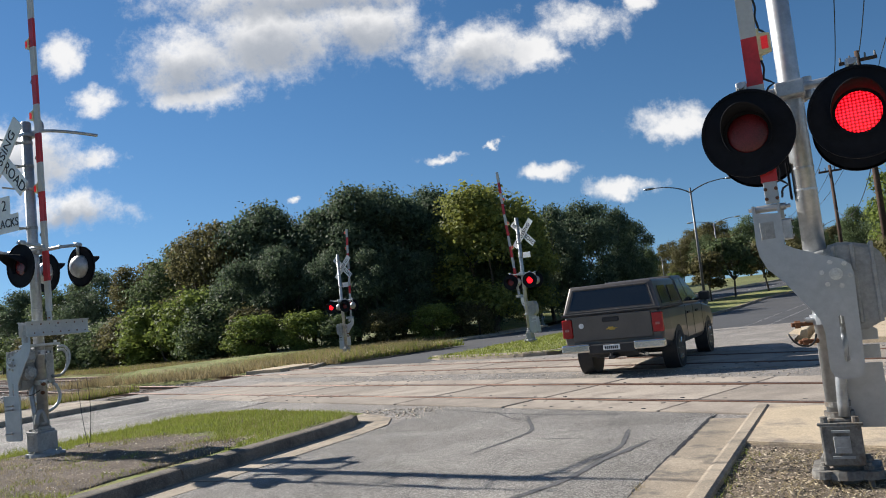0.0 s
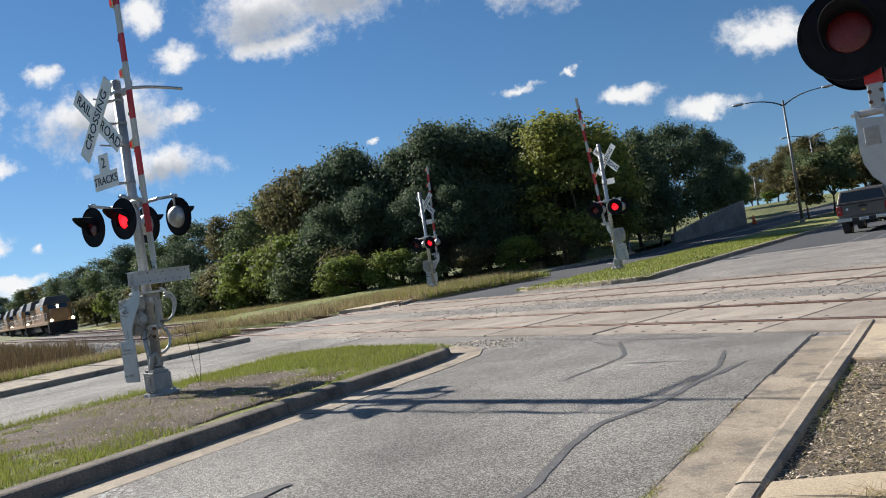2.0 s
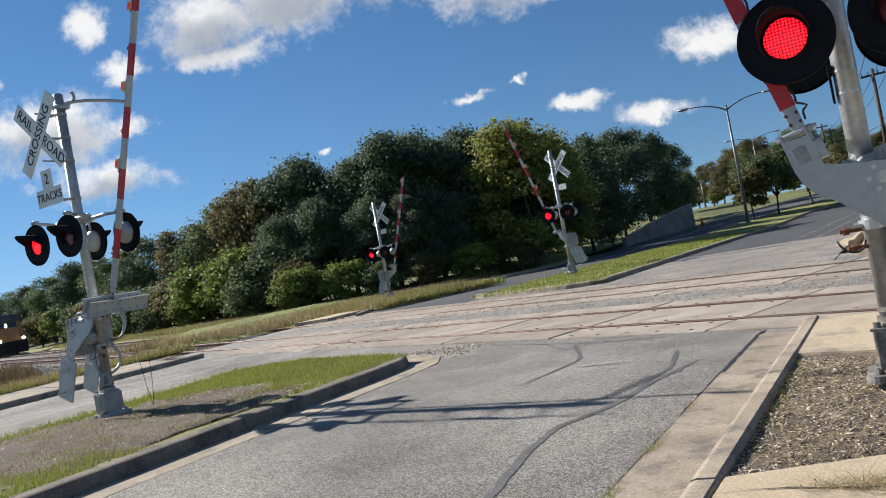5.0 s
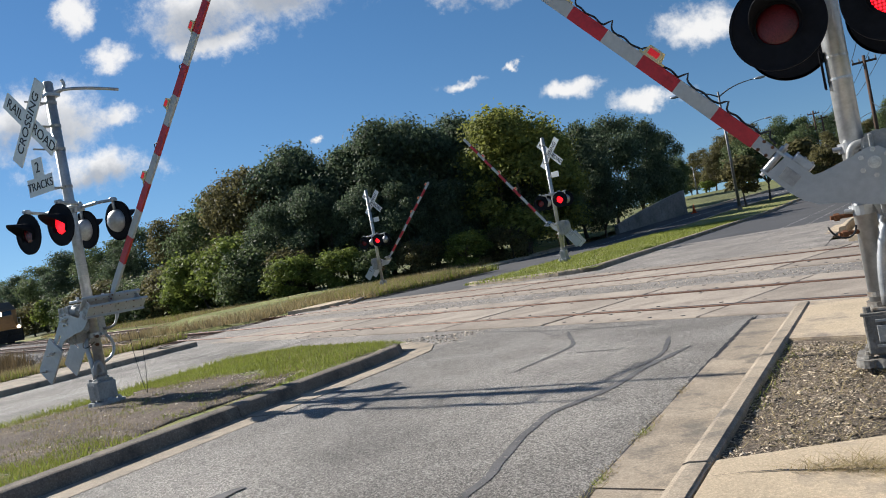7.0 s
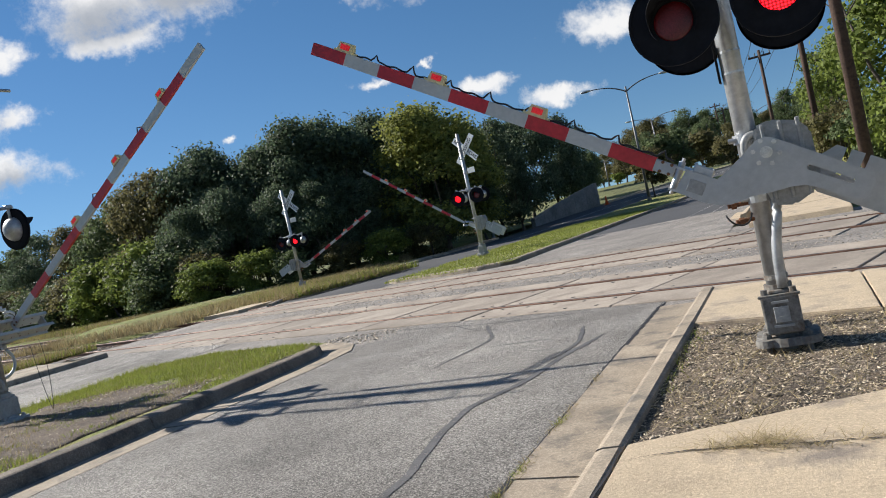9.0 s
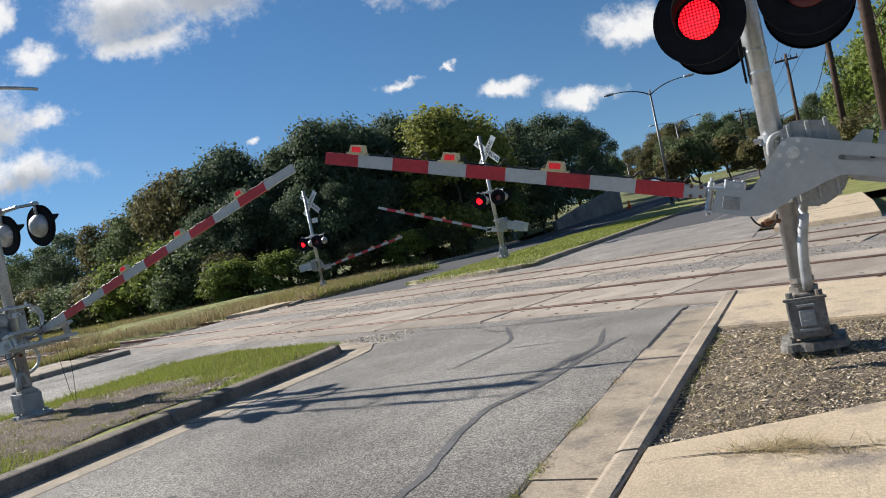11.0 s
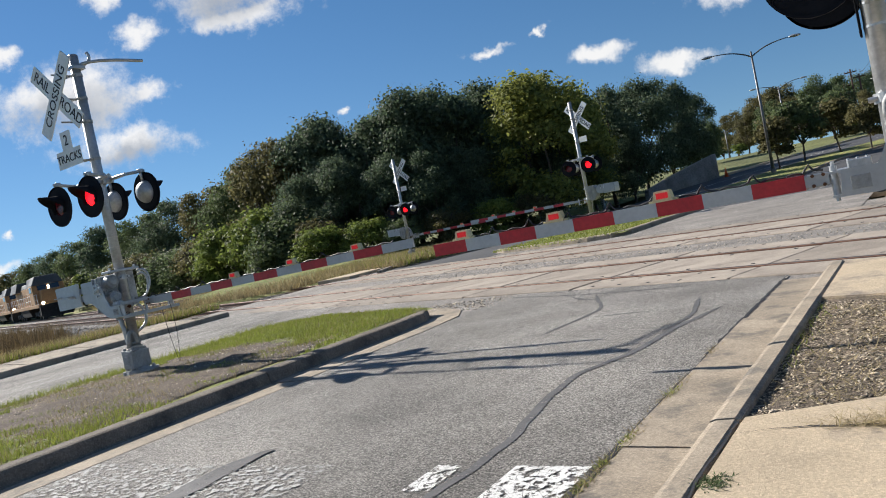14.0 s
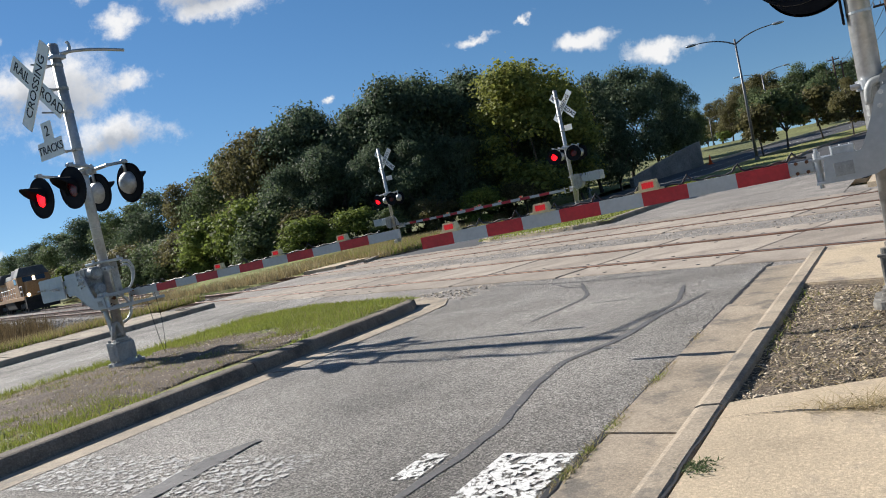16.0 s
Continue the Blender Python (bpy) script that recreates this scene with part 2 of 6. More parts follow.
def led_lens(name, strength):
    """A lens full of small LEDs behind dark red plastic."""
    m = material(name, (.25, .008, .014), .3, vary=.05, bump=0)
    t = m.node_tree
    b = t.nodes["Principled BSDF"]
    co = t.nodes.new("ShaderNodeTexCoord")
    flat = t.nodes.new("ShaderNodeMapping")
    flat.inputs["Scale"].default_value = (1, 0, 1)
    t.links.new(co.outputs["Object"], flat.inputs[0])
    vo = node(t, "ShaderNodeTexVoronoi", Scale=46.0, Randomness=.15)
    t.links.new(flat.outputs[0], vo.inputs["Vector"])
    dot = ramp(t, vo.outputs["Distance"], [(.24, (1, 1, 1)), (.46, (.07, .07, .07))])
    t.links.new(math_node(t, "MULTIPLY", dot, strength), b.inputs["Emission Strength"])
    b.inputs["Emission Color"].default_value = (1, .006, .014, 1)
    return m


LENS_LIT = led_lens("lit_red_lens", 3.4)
AMBER_HOUSING = material("cream_lamp_housing", (.62, .55, .32), .5, grain=30, vary=.1, bump=.05)
TIE = material("weathered_sleeper", (.12, .09, .07), .95, grain=20, vary=.3, bump=.6, rand=.3)
ARM_LENS = material("red_ribbed_plastic", (.5, .03, .03), .35, vary=.1, bump=0, emit=((1.0, .02, .03), .16))
CABLE = material("black_cable", (.02, .02, .022), .55, bump=0)


# ---------------------------------------------------------------- mesh helpers
def mesh_of(bm, name, mat, smooth=False):
    data = bpy.data.meshes.new(name)
    bm.normal_update()
    bm.to_mesh(data)
    bm.free()
    for m in (mat if isinstance(mat, (list, tuple)) else [mat]):
        data.materials.append(m)
    if smooth:
        data.polygons.foreach_set("use_smooth", [True] * len(data.polygons))
    return data


def part(name, bm, mat, parent, label="", smooth=False):
    ob = new(name, mesh_of(bm, name, mat, smooth))
    ob.parent = parent
    if label:
        ob["label"] = label
    return ob


def thing(name, label, category, m=Matrix(), group="", kind=""):
    ob = new(name)
    ob.empty_display_size = 0.2
    ob.matrix_basis = m
    return tagged(ob, label, category, group, kind)


def solid(name, bm, mat, label="", category="", m=Matrix(), group="", kind="", smooth=False):
    ob = new(name, mesh_of(bm, name, mat, smooth))
    ob.matrix_basis = m
    return tagged(ob, label, category, group, kind)


def box(bm, x0, x1, y0, y1, z0, z1, bevel=0.0, m=Matrix()):
    made = bmesh.ops.create_cube(bm, size=1, matrix=m @ Matrix.LocRotScale(((x0 + x1) / 2, (y0 + y1) / 2, (z0 + z1) / 2), None, (x1 - x0, y1 - y0, z1 - z0)))
    if bevel:
        edges = list({e for v in made["verts"] for e in v.link_edges})
        bmesh.ops.bevel(bm, geom=edges, offset=bevel, segments=2, affect="EDGES", profile=0.5)
    return bm


def rod(bm, a, b, r0, r1=None, n=14, caps=True):
    a, b = Vector(a), Vector(b)
    m = Matrix.Translation((a + b) / 2) @ (b - a).to_track_quat("Z", "Y").to_matrix().to_4x4()
    bmesh.ops.create_cone(bm, cap_ends=caps, segments=n, radius1=r0, radius2=r0 if r1 is None else r1, depth=(b - a).length, matrix=m)
    return bm


def tube(bm, pts, r, n=8):
    """A bent tube through points."""
    pts = [Vector(p) for p in pts]
    rings = []
    for i, p in enumerate(pts):
        d = (pts[min(i + 1, len(pts) - 1)] - pts[max(i - 1, 0)]).normalized()
        side = d.cross(Vector((0.13, 0.31, 0.94))).normalized()
        up = side.cross(d)
        rr = r if isinstance(r, (int, float)) else r[0] + (r[1] - r[0]) * i / (len(pts) - 1)
        rings.append([bm.verts.new(p + side * rr * math.cos(2 * math.pi * k / n) + up * rr * math.sin(2 * math.pi * k / n)) for k in range(n)])
    for a, b in zip(rings, rings[1:]):
        for k in range(n):
            bm.faces.new((a[k], a[(k + 1) % n], b[(k + 1) % n], b[k]))
    bm.faces.new(rings[0][::-1])
    bm.faces.new(rings[-1])
    return bm


def slab(bm, outline, y0, y1, m=Matrix()):
    """A plate in the local xz plane from y0 to y1, cut to the outline."""
    front = [bm.verts.new(m @ Vector((x, y0, z))) for x, z in outline]
    back = [bm.verts.new(m @ Vector((x, y1, z))) for x, z in outline]
    n = len(outline)
    bm.faces.new(front)
    bm.faces.new(back[::-1])
    for i in range(n):
        bm.faces.new((front[i], back[i], back[(i + 1) % n], front[(i + 1) % n]))
    bmesh.ops.recalc_face_normals(bm, faces=bm.faces)
    return bm


def bez(p0, p1, p2, p3, n=10):
    return [tuple((1 - t) ** 3 * a + 3 * (1 - t) ** 2 * t * b + 3 * (1 - t) * t * t * c + t ** 3 * d for a, b, c, d in zip(p0, p1, p2, p3)) for t in (i / n for i in range(n + 1))]


# ---------------------------------------------------------------- the lie of the land
TRACK_TURN = radians(20.2)
CT, ST = math.cos(TRACK_TURN), math.sin(TRACK_TURN)
TRACKS = (9.13, 13.35)            # the two track centres, square across from the origin


def on_track(along, across, z=0.0):
    """A place by metres along the tracks (to the east) and square across them."""
    return Vector((along * CT + across * ST, -along * ST + across * CT, z))


def y_at(x, across):
    """y where the line parallel to the tracks at that distance passes x."""
    return (across - x * ST) / CT


def rise(x, y):
    k = min(max(0.0, y - 40.0), 48.0)
    z = 0.001 * k * k
    if x > 2 and y > 16:            # low bank to the east of the far road
        z += 0.05 * min(x - 2, 30) * min(1.0, (y - 16) / 30) * max(0.0, min(1.0, (66 - y) / 12))
    return z


def strip(name, rows, mat, label="", kind="structure", category="", lift=0.0, sub=1):
    """A sheet from rows of (x, y) points, each row as long as the next, laid on the land."""
    bm = bmesh.new()
    grid = [[bm.verts.new((x, y, rise(x, y) + lift)) for x, y in row] for row in rows]
    for a, b in zip(grid, grid[1:]):
        for i in range(len(a) - 1):
            bm.faces.new((a[i], a[i + 1], b[i + 1], b[i]))
    bmesh.ops.recalc_face_normals(bm, faces=bm.faces)
    if sum(f.normal.z for f in bm.faces) < 0:
        bmesh.ops.reverse_faces(bm, faces=bm.faces)
    return solid(name, bm, mat, label, category, kind=kind)


def span(a, b, n):
    return [a + (b - a) * i / n for i in range(n + 1)]


# one sheet of ground to the horizon
def build_ground():
    xs = [-3000, -1200, -500, -250, -150] + span(-110, 60, 85) + [90, 150, 250, 500, 1200, 3000]
    ys = [-3000, -1000, -300, -100, -60] + span(-40, 120, 80) + [150, 200, 300, 500, 1200, 3000]
    bm = bmesh.new()
    grid = [[bm.verts.new((x, y, rise(x, y) - 0.17)) for x in xs] for y in ys]
    for a, b in zip(grid, grid[1:]):
        for i in range(len(a) - 1):
            bm.faces.new((a[i], a[i + 1], b[i + 1], b[i]))
    return solid("ground", bm, FIELD, "dry grassy ground between the roads and tracks", "ground", kind="structure")


build_ground()
X_GUT, X_CURB, X_BACK = -1.53, -1.10, -0.94        # east side: gutter edge, curb face, curb back
X_MED_GUT, X_MED_FACE, X_MED_BACK = -5.67, -6.12, -6.36
X_MED_W, X_WEST = -11.0, -16.5                     # west edge of the median, west curb
E1 = TRACKS[0] - 1.52                              # south edge of the crossing panels
E2 = TRACKS[1] + 1.52                              # north edge

strip("road_south_east", [[(x, y) for x in span(X_MED_GUT - .01, X_GUT + .02, 4)] for y in span(-40, 6, 10)] +
      [[(x, 6 + (y_at(x, E1) - 6) * k) for x in span(X_MED_GUT - .01, X_GUT + .02, 4)] for k in (.5, 1)], ASPHALT,
      "grey worn asphalt lane with sealed cracks", category="road")
strip("road_south_west", [[(x, y) for x in span(X_WEST, X_MED_W + .1, 4)] for y in span(-40, 8, 10)] +
      [[(x, 8 + (y_at(x, E1) - 8) * k) for x in span(X_WEST, X_MED_W + .1, 4)] for k in (.5, 1)], ASPHALT,
      "grey worn asphalt lane beside the median", category="road")
strip("road_crossing", [[(x, y_at(x, s)) for x in span(-19.5, 1.3, 12)] for s in (E1 - 2.6, E1 + 1.0, 11.2, E2 - 1, E2 + 1.6)], ASPHALT_PALE,
      "pale worn asphalt strewn with gravel between the tracks", category="road", lift=-.008)


# ---------------------------------------------------------------- far roads, curbs and median
def bend(y, x0):
    """x of the far roads' lines, which lean a little to the east."""
    return x0 + 0.05 * max(0.0, min(y, 50.0) - 22.0)


def far(s, x0):
    """A place on a far line, s metres north; past 50 m the roads swing round to the east."""
    x = bend(s, x0)
    if s <= 50:
        return x, s
    a, r = (s - 50) / 30.0, 18.7 - x
    return 18.7 - r * math.cos(a), 50 + r * math.sin(a)


FAR = span(26, 50, 12) + span(52, 100, 36)
strip("road_north_east", [[(x, y_at(x, E2 + .1)) for x in span(-7.1, -1.4, 3)]] + [[(bend(y, x), y) for x in span(-7.1, -1.4, 3)] for y in span(20.5, 26, 4)], ASPHALT_PALE,
      "pale worn asphalt lane beyond the crossing", category="road", lift=0)
strip("road_north_east_resurfaced", [[far(y, x) for x in span(-7.1, -1.4, 3)] for y in FAR], ASPHALT_NEW,
      "dark resurfaced asphalt lane curving away", category="road")
strip("road_north_west", [[(x, y_at(x, E2 + .1)) for x in span(-18.3, -12.0, 3)]] + [[far(y, x) for x in span(-18.3, -12.0, 3)] for y in [24] + FAR], ASPHALT_NEW,
      "dark asphalt lane curving away behind the median", category="road", lift=.0)


def curb_run(name, path, side, gutter, height, label, mat=CURB_CONCRETE, piece=3.0, lead=0.0, width=.17, pan=None):
    """Cast curb and gutter in pieces along a path; side 1: the raised back lies to the right of the path."""
    top = thing(name, label, "curb", kind="structure")
    pts = [Vector((x, y, 0)) for x, y in path]
    lens = [0.0]
    for a, b in zip(pts, pts[1:]):
        lens.append(lens[-1] + (b - a).length)

    def at(d):
        d = min(max(d, 0.0), lens[-1])
        i = max(k for k in range(len(pts) - 1) if lens[k] <= d + 1e-9)
        f = (d - lens[i]) / max(lens[i + 1] - lens[i], 1e-6)
        p = pts[i].lerp(pts[i + 1], f)
        w = (at_dir(d + .3) - at_dir(d - .3)).normalized()
        return p, Vector((w.y, -w.x, 0)) * side

    def at_dir(d):
        d = min(max(d, 0.0), lens[-1])
        i = max(k for k in range(len(pts) - 1) if lens[k] <= d + 1e-9)
        return pts[i].lerp(pts[i + 1], (d - lens[i]) / max(lens[i + 1] - lens[i], 1e-6))
    prof = [(-gutter, -.12), (-gutter, .006), (-.03, -.002), (.0, .012), (.018, height * .7), (.035, height * .92), (.065, height), (width - .02, height + .004), (width, height - .012), (width, -.12)]
    if not gutter:
        prof = prof[3:]
        prof[0] = (0, -.12)
    d = -lead
    rnd = random.Random(len(name))
    while d < lens[-1] - .05:
        d0, d1 = max(d, 0) + .006, min(d + piece, lens[-1]) - .006
        d += piece
        if d1 - d0 < .05:
            continue
        bm = bmesh.new()
        rings = []
        tilt = rnd.uniform(-.006, .006)
        for k in range(5):
            p, n = at(d0 + (d1 - d0) * k / 4)
            rings.append([bm.verts.new((p.x + n.x * u, p.y + n.y * u, rise(p.x, p.y) + v + tilt)) for u, v in prof])
        for a, b in zip(rings, rings[1:]):
            for k in range(len(prof) - 1):
                f = bm.faces.new((a[k], b[k], b[k + 1], a[k + 1]))
                f.material_index = 1 if pan and k < 2 else 0
        bm.faces.new(rings[0])
        bm.faces.new(rings[-1][::-1])
        bmesh.ops.recalc_face_normals(bm, faces=bm.faces)
        part("curb_piece", bm, [mat, pan] if pan else mat, top)
    return top


curb_run("curb_south_east", [(X_CURB, -30), (X_CURB, 8.35)], 1, .44, .13, "tan concrete curb and gutter with open joints", lead=2.5)
NOSE = [(X_MED_FACE, -30), (X_MED_FACE, 7.2), (-6.1, 8.0), (-6.16, 8.5), (-6.4, 8.95), (-6.9, 9.3), (-7.6, 9.55)]
curb_run("curb_median_south", NOSE, -1, .46, .13, "weathered concrete median curb, darkened for its shaded face, with a rounded nose", mat=CURB_SHADE_TONED, lead=.5, width=.22, pan=CURB_CONCRETE)
curb_run("curb_south_west", [(X_WEST, -30), (X_WEST, y_at(X_WEST, E1) - .3)], -1, .0, .13, "weathered concrete curb along a sidewalk")
curb_run("curb_north_west", [(-17.2, 21.6), (-17.9, 23.2)] + [(bend(y, -18.35), y) for y in span(24.5, 44, 10)], -1, .0, .11, "concrete curb along the far lane")
curb_run("curb_median_north", [(-12.4, 21.6), (-12.0, 21.2), (-11, 20.75), (-9.4, 20.0), (-8.1, 19.6), (-7.5, 19.7), (-7.2, 20.4)] + [far(y, -7.15) for y in span(22, 50, 14) + span(52, 98, 36)], -1, .0, .12, "concrete curb round the far grass median")
curb_run("curb_outer", [far(y, -18.4) for y in span(62, 98, 30)], -1, .0, .16, "pale concrete curb on the outside of the bend", mat=CONCRETE)
curb_run("curb_median_inner", [far(y, -11.95) for y in span(30, 50, 10) + span(52, 98, 36)], 1, .0, .12, "concrete curb on the median's far side")
curb_run("curb_north_east", [far(y, -1.35) for y in span(20, 50, 14) + span(52, 98, 36)], 1, .3, .12, "pale concrete curb of the far lane", mat=CONCRETE)


def blanket(name, rows, height, mat, label, category="grass"):
    bm = bmesh.new()
    grid = [[bm.verts.new((x, y, height(x, y))) for x, y in r] for r in rows]
    for a, b in zip(grid, grid[1:]):
        for i in range(len(a) - 1):
            bm.faces.new((a[i], a[i + 1], b[i + 1], b[i]))
    bmesh.ops.recalc_face_normals(bm, faces=bm.faces)
    if sum(f.normal.z for f in bm.faces) < 0:
        bmesh.ops.reverse_faces(bm, faces=bm.faces)
    return solid(name, bm, mat, label, category, kind="structure", smooth=True)


def bumpy(x, y, s=1.0):
    return .02 * noise.noise((x * 1.3 * s, y * 1.3 * s, 0)) + .008 * noise.noise((x * 5, y * 5, 3))


def median_z(x, y):
    k = (x - X_MED_W) / (X_MED_BACK - X_MED_W)
    k = min(max(k, 0), 1)
    return .015 + .11 * min(1, k * 2.2) ** .7 + bumpy(x, y) * min(1, k * 4)


def median_front(x):
    return 9.0 + (-6.4 - x) * .33 - .9 * max(0, (-9.4 - x)) ** 2 * .25


blanket("median_south", [[(x, -30 + (median_front(x) + 30) * (j / 60) ** .75) for x in span(X_MED_W, X_MED_BACK + .04, 26)] for j in range(61)],
        median_z, TURF, "green mown grass median with bare patches")


def dirt_patch():
    """Bare soil round the foot of the median signal."""
    cx, cy, bm = -8.5, 5.35, bmesh.new()
    rings = []
    for j in range(9):
        r = j / 8
        ring = []
        for i in range(56):
            a = 2 * math.pi * i / 56
            edge = 1 + .22 * noise.noise((math.cos(a) * 2, math.sin(a) * 2, 5)) + .1 * noise.noise((math.cos(a) * 7, math.sin(a) * 7, 9))
            x, y = cx + 2.7 * r * edge * math.cos(a), cy + 2.3 * r * edge * math.sin(a)
            x = min(x, X_MED_BACK - .12)
            x = max(x, X_MED_W + .1)
            ring.append(bm.verts.new((x, y, median_z(x, y) + .012 - .012 * r ** 4 + .012 * noise.noise((x * 6, y * 6, 1)))))
        rings.append(ring)
    for a, b in zip(rings, rings[1:]):
        for i in range(56):
            bm.faces.new((a[i], a[(i + 1) % 56], b[(i + 1) % 56], b[i]))
    bmesh.ops.recalc_face_normals(bm, faces=bm.faces)
    return solid("soil_patch", bm, SOIL, "bare dry soil patch in the grass median", "soil", kind="structure", smooth=True)


dirt_patch()


def far_median_z(x, y):
    return rise(x, y) + .1 + bumpy(x, y)


blanket("median_north", [[far(y, -11.9 + (w / 8) * 4.65) if y > 22 else (bend(y, -11.9 + (w / 8) * 4.65), y - (w / 8) * 1.9 + .9) for w in range(9)] for y in span(20.6, 50, 30) + span(51, 98, 40)],
        far_median_z, TURF, "mown grass median beyond the crossing")
blanket("verge_north_west", [[(bend(y, -18.5 - 1.6 - w * 1.1), y) for w in range(8)] for y in span(20, 64, 30)],
        lambda x, y: rise(x, y) + .06 + bumpy(x, y) * 2 + .05 * max(0, -20 - x) - .45 * max(0.0, min(1.0, (22.2 - y) / 2.2)), TURF, "uneven grass verge along the trees")
blanket("verge_tracks", [[on_track(u, v)[:2] for v in (15.6, 16.6, 18, 20, 22)] for u in span(-130, -25, 50)],
        lambda x, y: .06 - .2 * max(0.0, min(1.0, (17.2 - x * ST - y * CT) / 1.5)) + bumpy(x, y) * 3, TURF, "green grass verge beside the tracks")
blanket("verge_north_east", [[far(y, -.9 + w * 1.3) for w in range(9)] for y in span(25, 50, 20) + span(52, 98, 30)],
        lambda x, y: rise(x, y) + .07 + bumpy(x, y) * 2, TURF, "grass bank beside the far lane")
blanket("verge_south_west", [[(X_WEST - 1.61 - w * .65, y) for w in range(7)] for y in span(-20, 14.5, 40)],
        lambda x, y: .195 - .08 * (X_WEST - 1.61 - x) + bumpy(x, y) * 2, TURF, "rough grass edge beside the sidewalk")


# sidewalks in slabs
def sidewalk(name, cells, z, label, mat=CONCRETE, thick=.3, land=False):
    top = thing(name, label, "sidewalk", kind="structure")
    for quad in cells:
        bm = bmesh.new()
        c = Vector((sum(p[0] for p in quad) / 4, sum(p[1] for p in quad) / 4))
        lift = z + random.uniform(-.006, .006)
        lo, hi = [], []
        for p in quad:
            q = Vector(p[:2])
            q += (c - q).normalized() * .008
            base = rise(*q) if land else 0
            lo.append(bm.verts.new((q.x, q.y, base + lift - thick)))
            hi.append(bm.verts.new((q.x, q.y, base + lift)))
        bm.faces.new(hi)
        for i in range(4):
            bm.faces.new((lo[i], lo[(i + 1) % 4], hi[(i + 1) % 4], hi[i]))
        bmesh.ops.recalc_face_normals(bm, faces=bm.faces)
        bmesh.ops.bevel(bm, geom=[e for e in bm.edges if all(v.co.z > lift - .05 for v in e.verts)], offset=.01, segments=2, affect="EDGES")
        part("slab", bm, mat, top)
    return top


random.seed(3)
sidewalk("sidewalk_crossing", [[(X_BACK + .0 + a, 6.45 - .27 * (X_BACK + a + .94)), (X_BACK + b, 6.45 - .27 * (X_BACK + b + .94)), (X_BACK + b, y_at(X_BACK + b, E1) - .06), (X_BACK + a, y_at(X_BACK + a, E1) - .06)]
                               for a, b in ((0, 1.35), (1.35, 2.8), (2.8, 4.3))], .125, "tan concrete walk between the curb and the tracks")
sidewalk("sidewalk_south_east", [[(X_BACK + .01, 1.6), (.75, 1.6), (.75, 4.3), (X_BACK + .01, 3.55)], [(.75, 1.6), (2.6, 1.6), (2.6, 4.4), (.75, 4.3)],
                                 [(X_BACK + .01, -.4), (.75, -.4), (.75, 1.6), (X_BACK + .01, 1.6)], [(.75, -.4), (2.6, -.4), (2.6, 1.6), (.75, 1.6)],
                                 [(X_BACK + .01, -2.4), (.75, -2.4), (.75, -.4), (X_BACK + .01, -.4)], [(.75, -2.4), (2.6, -2.4), (2.6, -.4), (.75, -.4)]],
         .125, "cracked tan concrete corner walk")


def sloped_walk():
    """The walk beside the west curb climbs a little away from the lane."""
    top = thing("sidewalk_south_west", "tan concrete walk sloping up from the curb", "sidewalk", kind="structure")
    bm = bmesh.new()
    slab(bm, [(-1.6, -.3), (-.2, -.3), (-.2, .125), (-1.6, .20)], .008, 1.492)
    bmesh.ops.bevel(bm, geom=[e for e in bm.edges if all(v.co.z > 0 for v in e.verts)], offset=.01, segments=2, affect="EDGES")
    data = mesh_of(bm, "slab", CURB_CONCRETE)
    for y in span(-20, 11.5, 21):
        o = new("slab", data)
        o.parent = top
        o.matrix_basis = Matrix.Translation((X_WEST, y, random.uniform(-.005, .005)))


sloped_walk()
sidewalk("sidewalk_north_west", [[(bend(y, -20.2), y), (bend(y, -18.55), y), (bend(y + 1.6, -18.55), y + 1.6), (bend(y + 1.6, -20.2), y + 1.6)] for y in span(21.4, 43.8, 14)], .1, "tan concrete apron walk at the far signal", land=True)
sidewalk("sidewalk_north_east", [[(-1.0, 16.9), (.9, 16.3), (1.0, 20), (-1.0, 20)], [(-1, 20), (1, 20), (1, 25), (-1, 25)]], .1, "tan concrete walk beyond the tracks", land=True)


# gravel bed at the foot of the near signal
def bed_z(x, y):
    return .09 + .02 * noise.noise((x * 2, y * 2, 4)) + .012 * noise.noise((x * 9, y * 9, 2))


blanket("gravel_bed", [[(X_BACK - .01 + (5.2 * i / 60), 3.3 + 3.2 * j / 44) for i in range(61)] for j in range(45)], bed_z, BED_SOIL, "dusty bed of gravel and wood chips", "gravel")
blanket("gravel_east", [[on_track(u, v)[:2] for v in span(7, 18, 10)] for u in span(2.6, 80, 40)], lambda x, y: -.02 + bumpy(x, y), GRAVEL, "pale gravel beside the tracks", "gravel")


# ---------------------------------------------------------------- tracks
def rail_profile(bm, u0, u1, s, top):
    prof = [(-.075, -.17), (.075, -.17), (.075, -.155), (.012, -.13), (.012, -.045), (.036, -.035), (.036, -.006), (.03, 0), (-.03, 0), (-.036, -.006), (-.036, -.035), (-.012, -.045), (-.012, -.13), (-.075, -.155)]
    a = [bm.verts.new(on_track(u0, s + v, top + w)) for v, w in prof]
    b = [bm.verts.new(on_track(u1, s + v, top + w)) for v, w in prof]
    for i in range(len(prof)):
        f = bm.faces.new((a[i], b[i], b[(i + 1) % len(prof)], a[(i + 1) % len(prof)]))
        f.material_index = 1 if i == 7 else 0
    bm.faces.new(a), bm.faces.new(b[::-1])


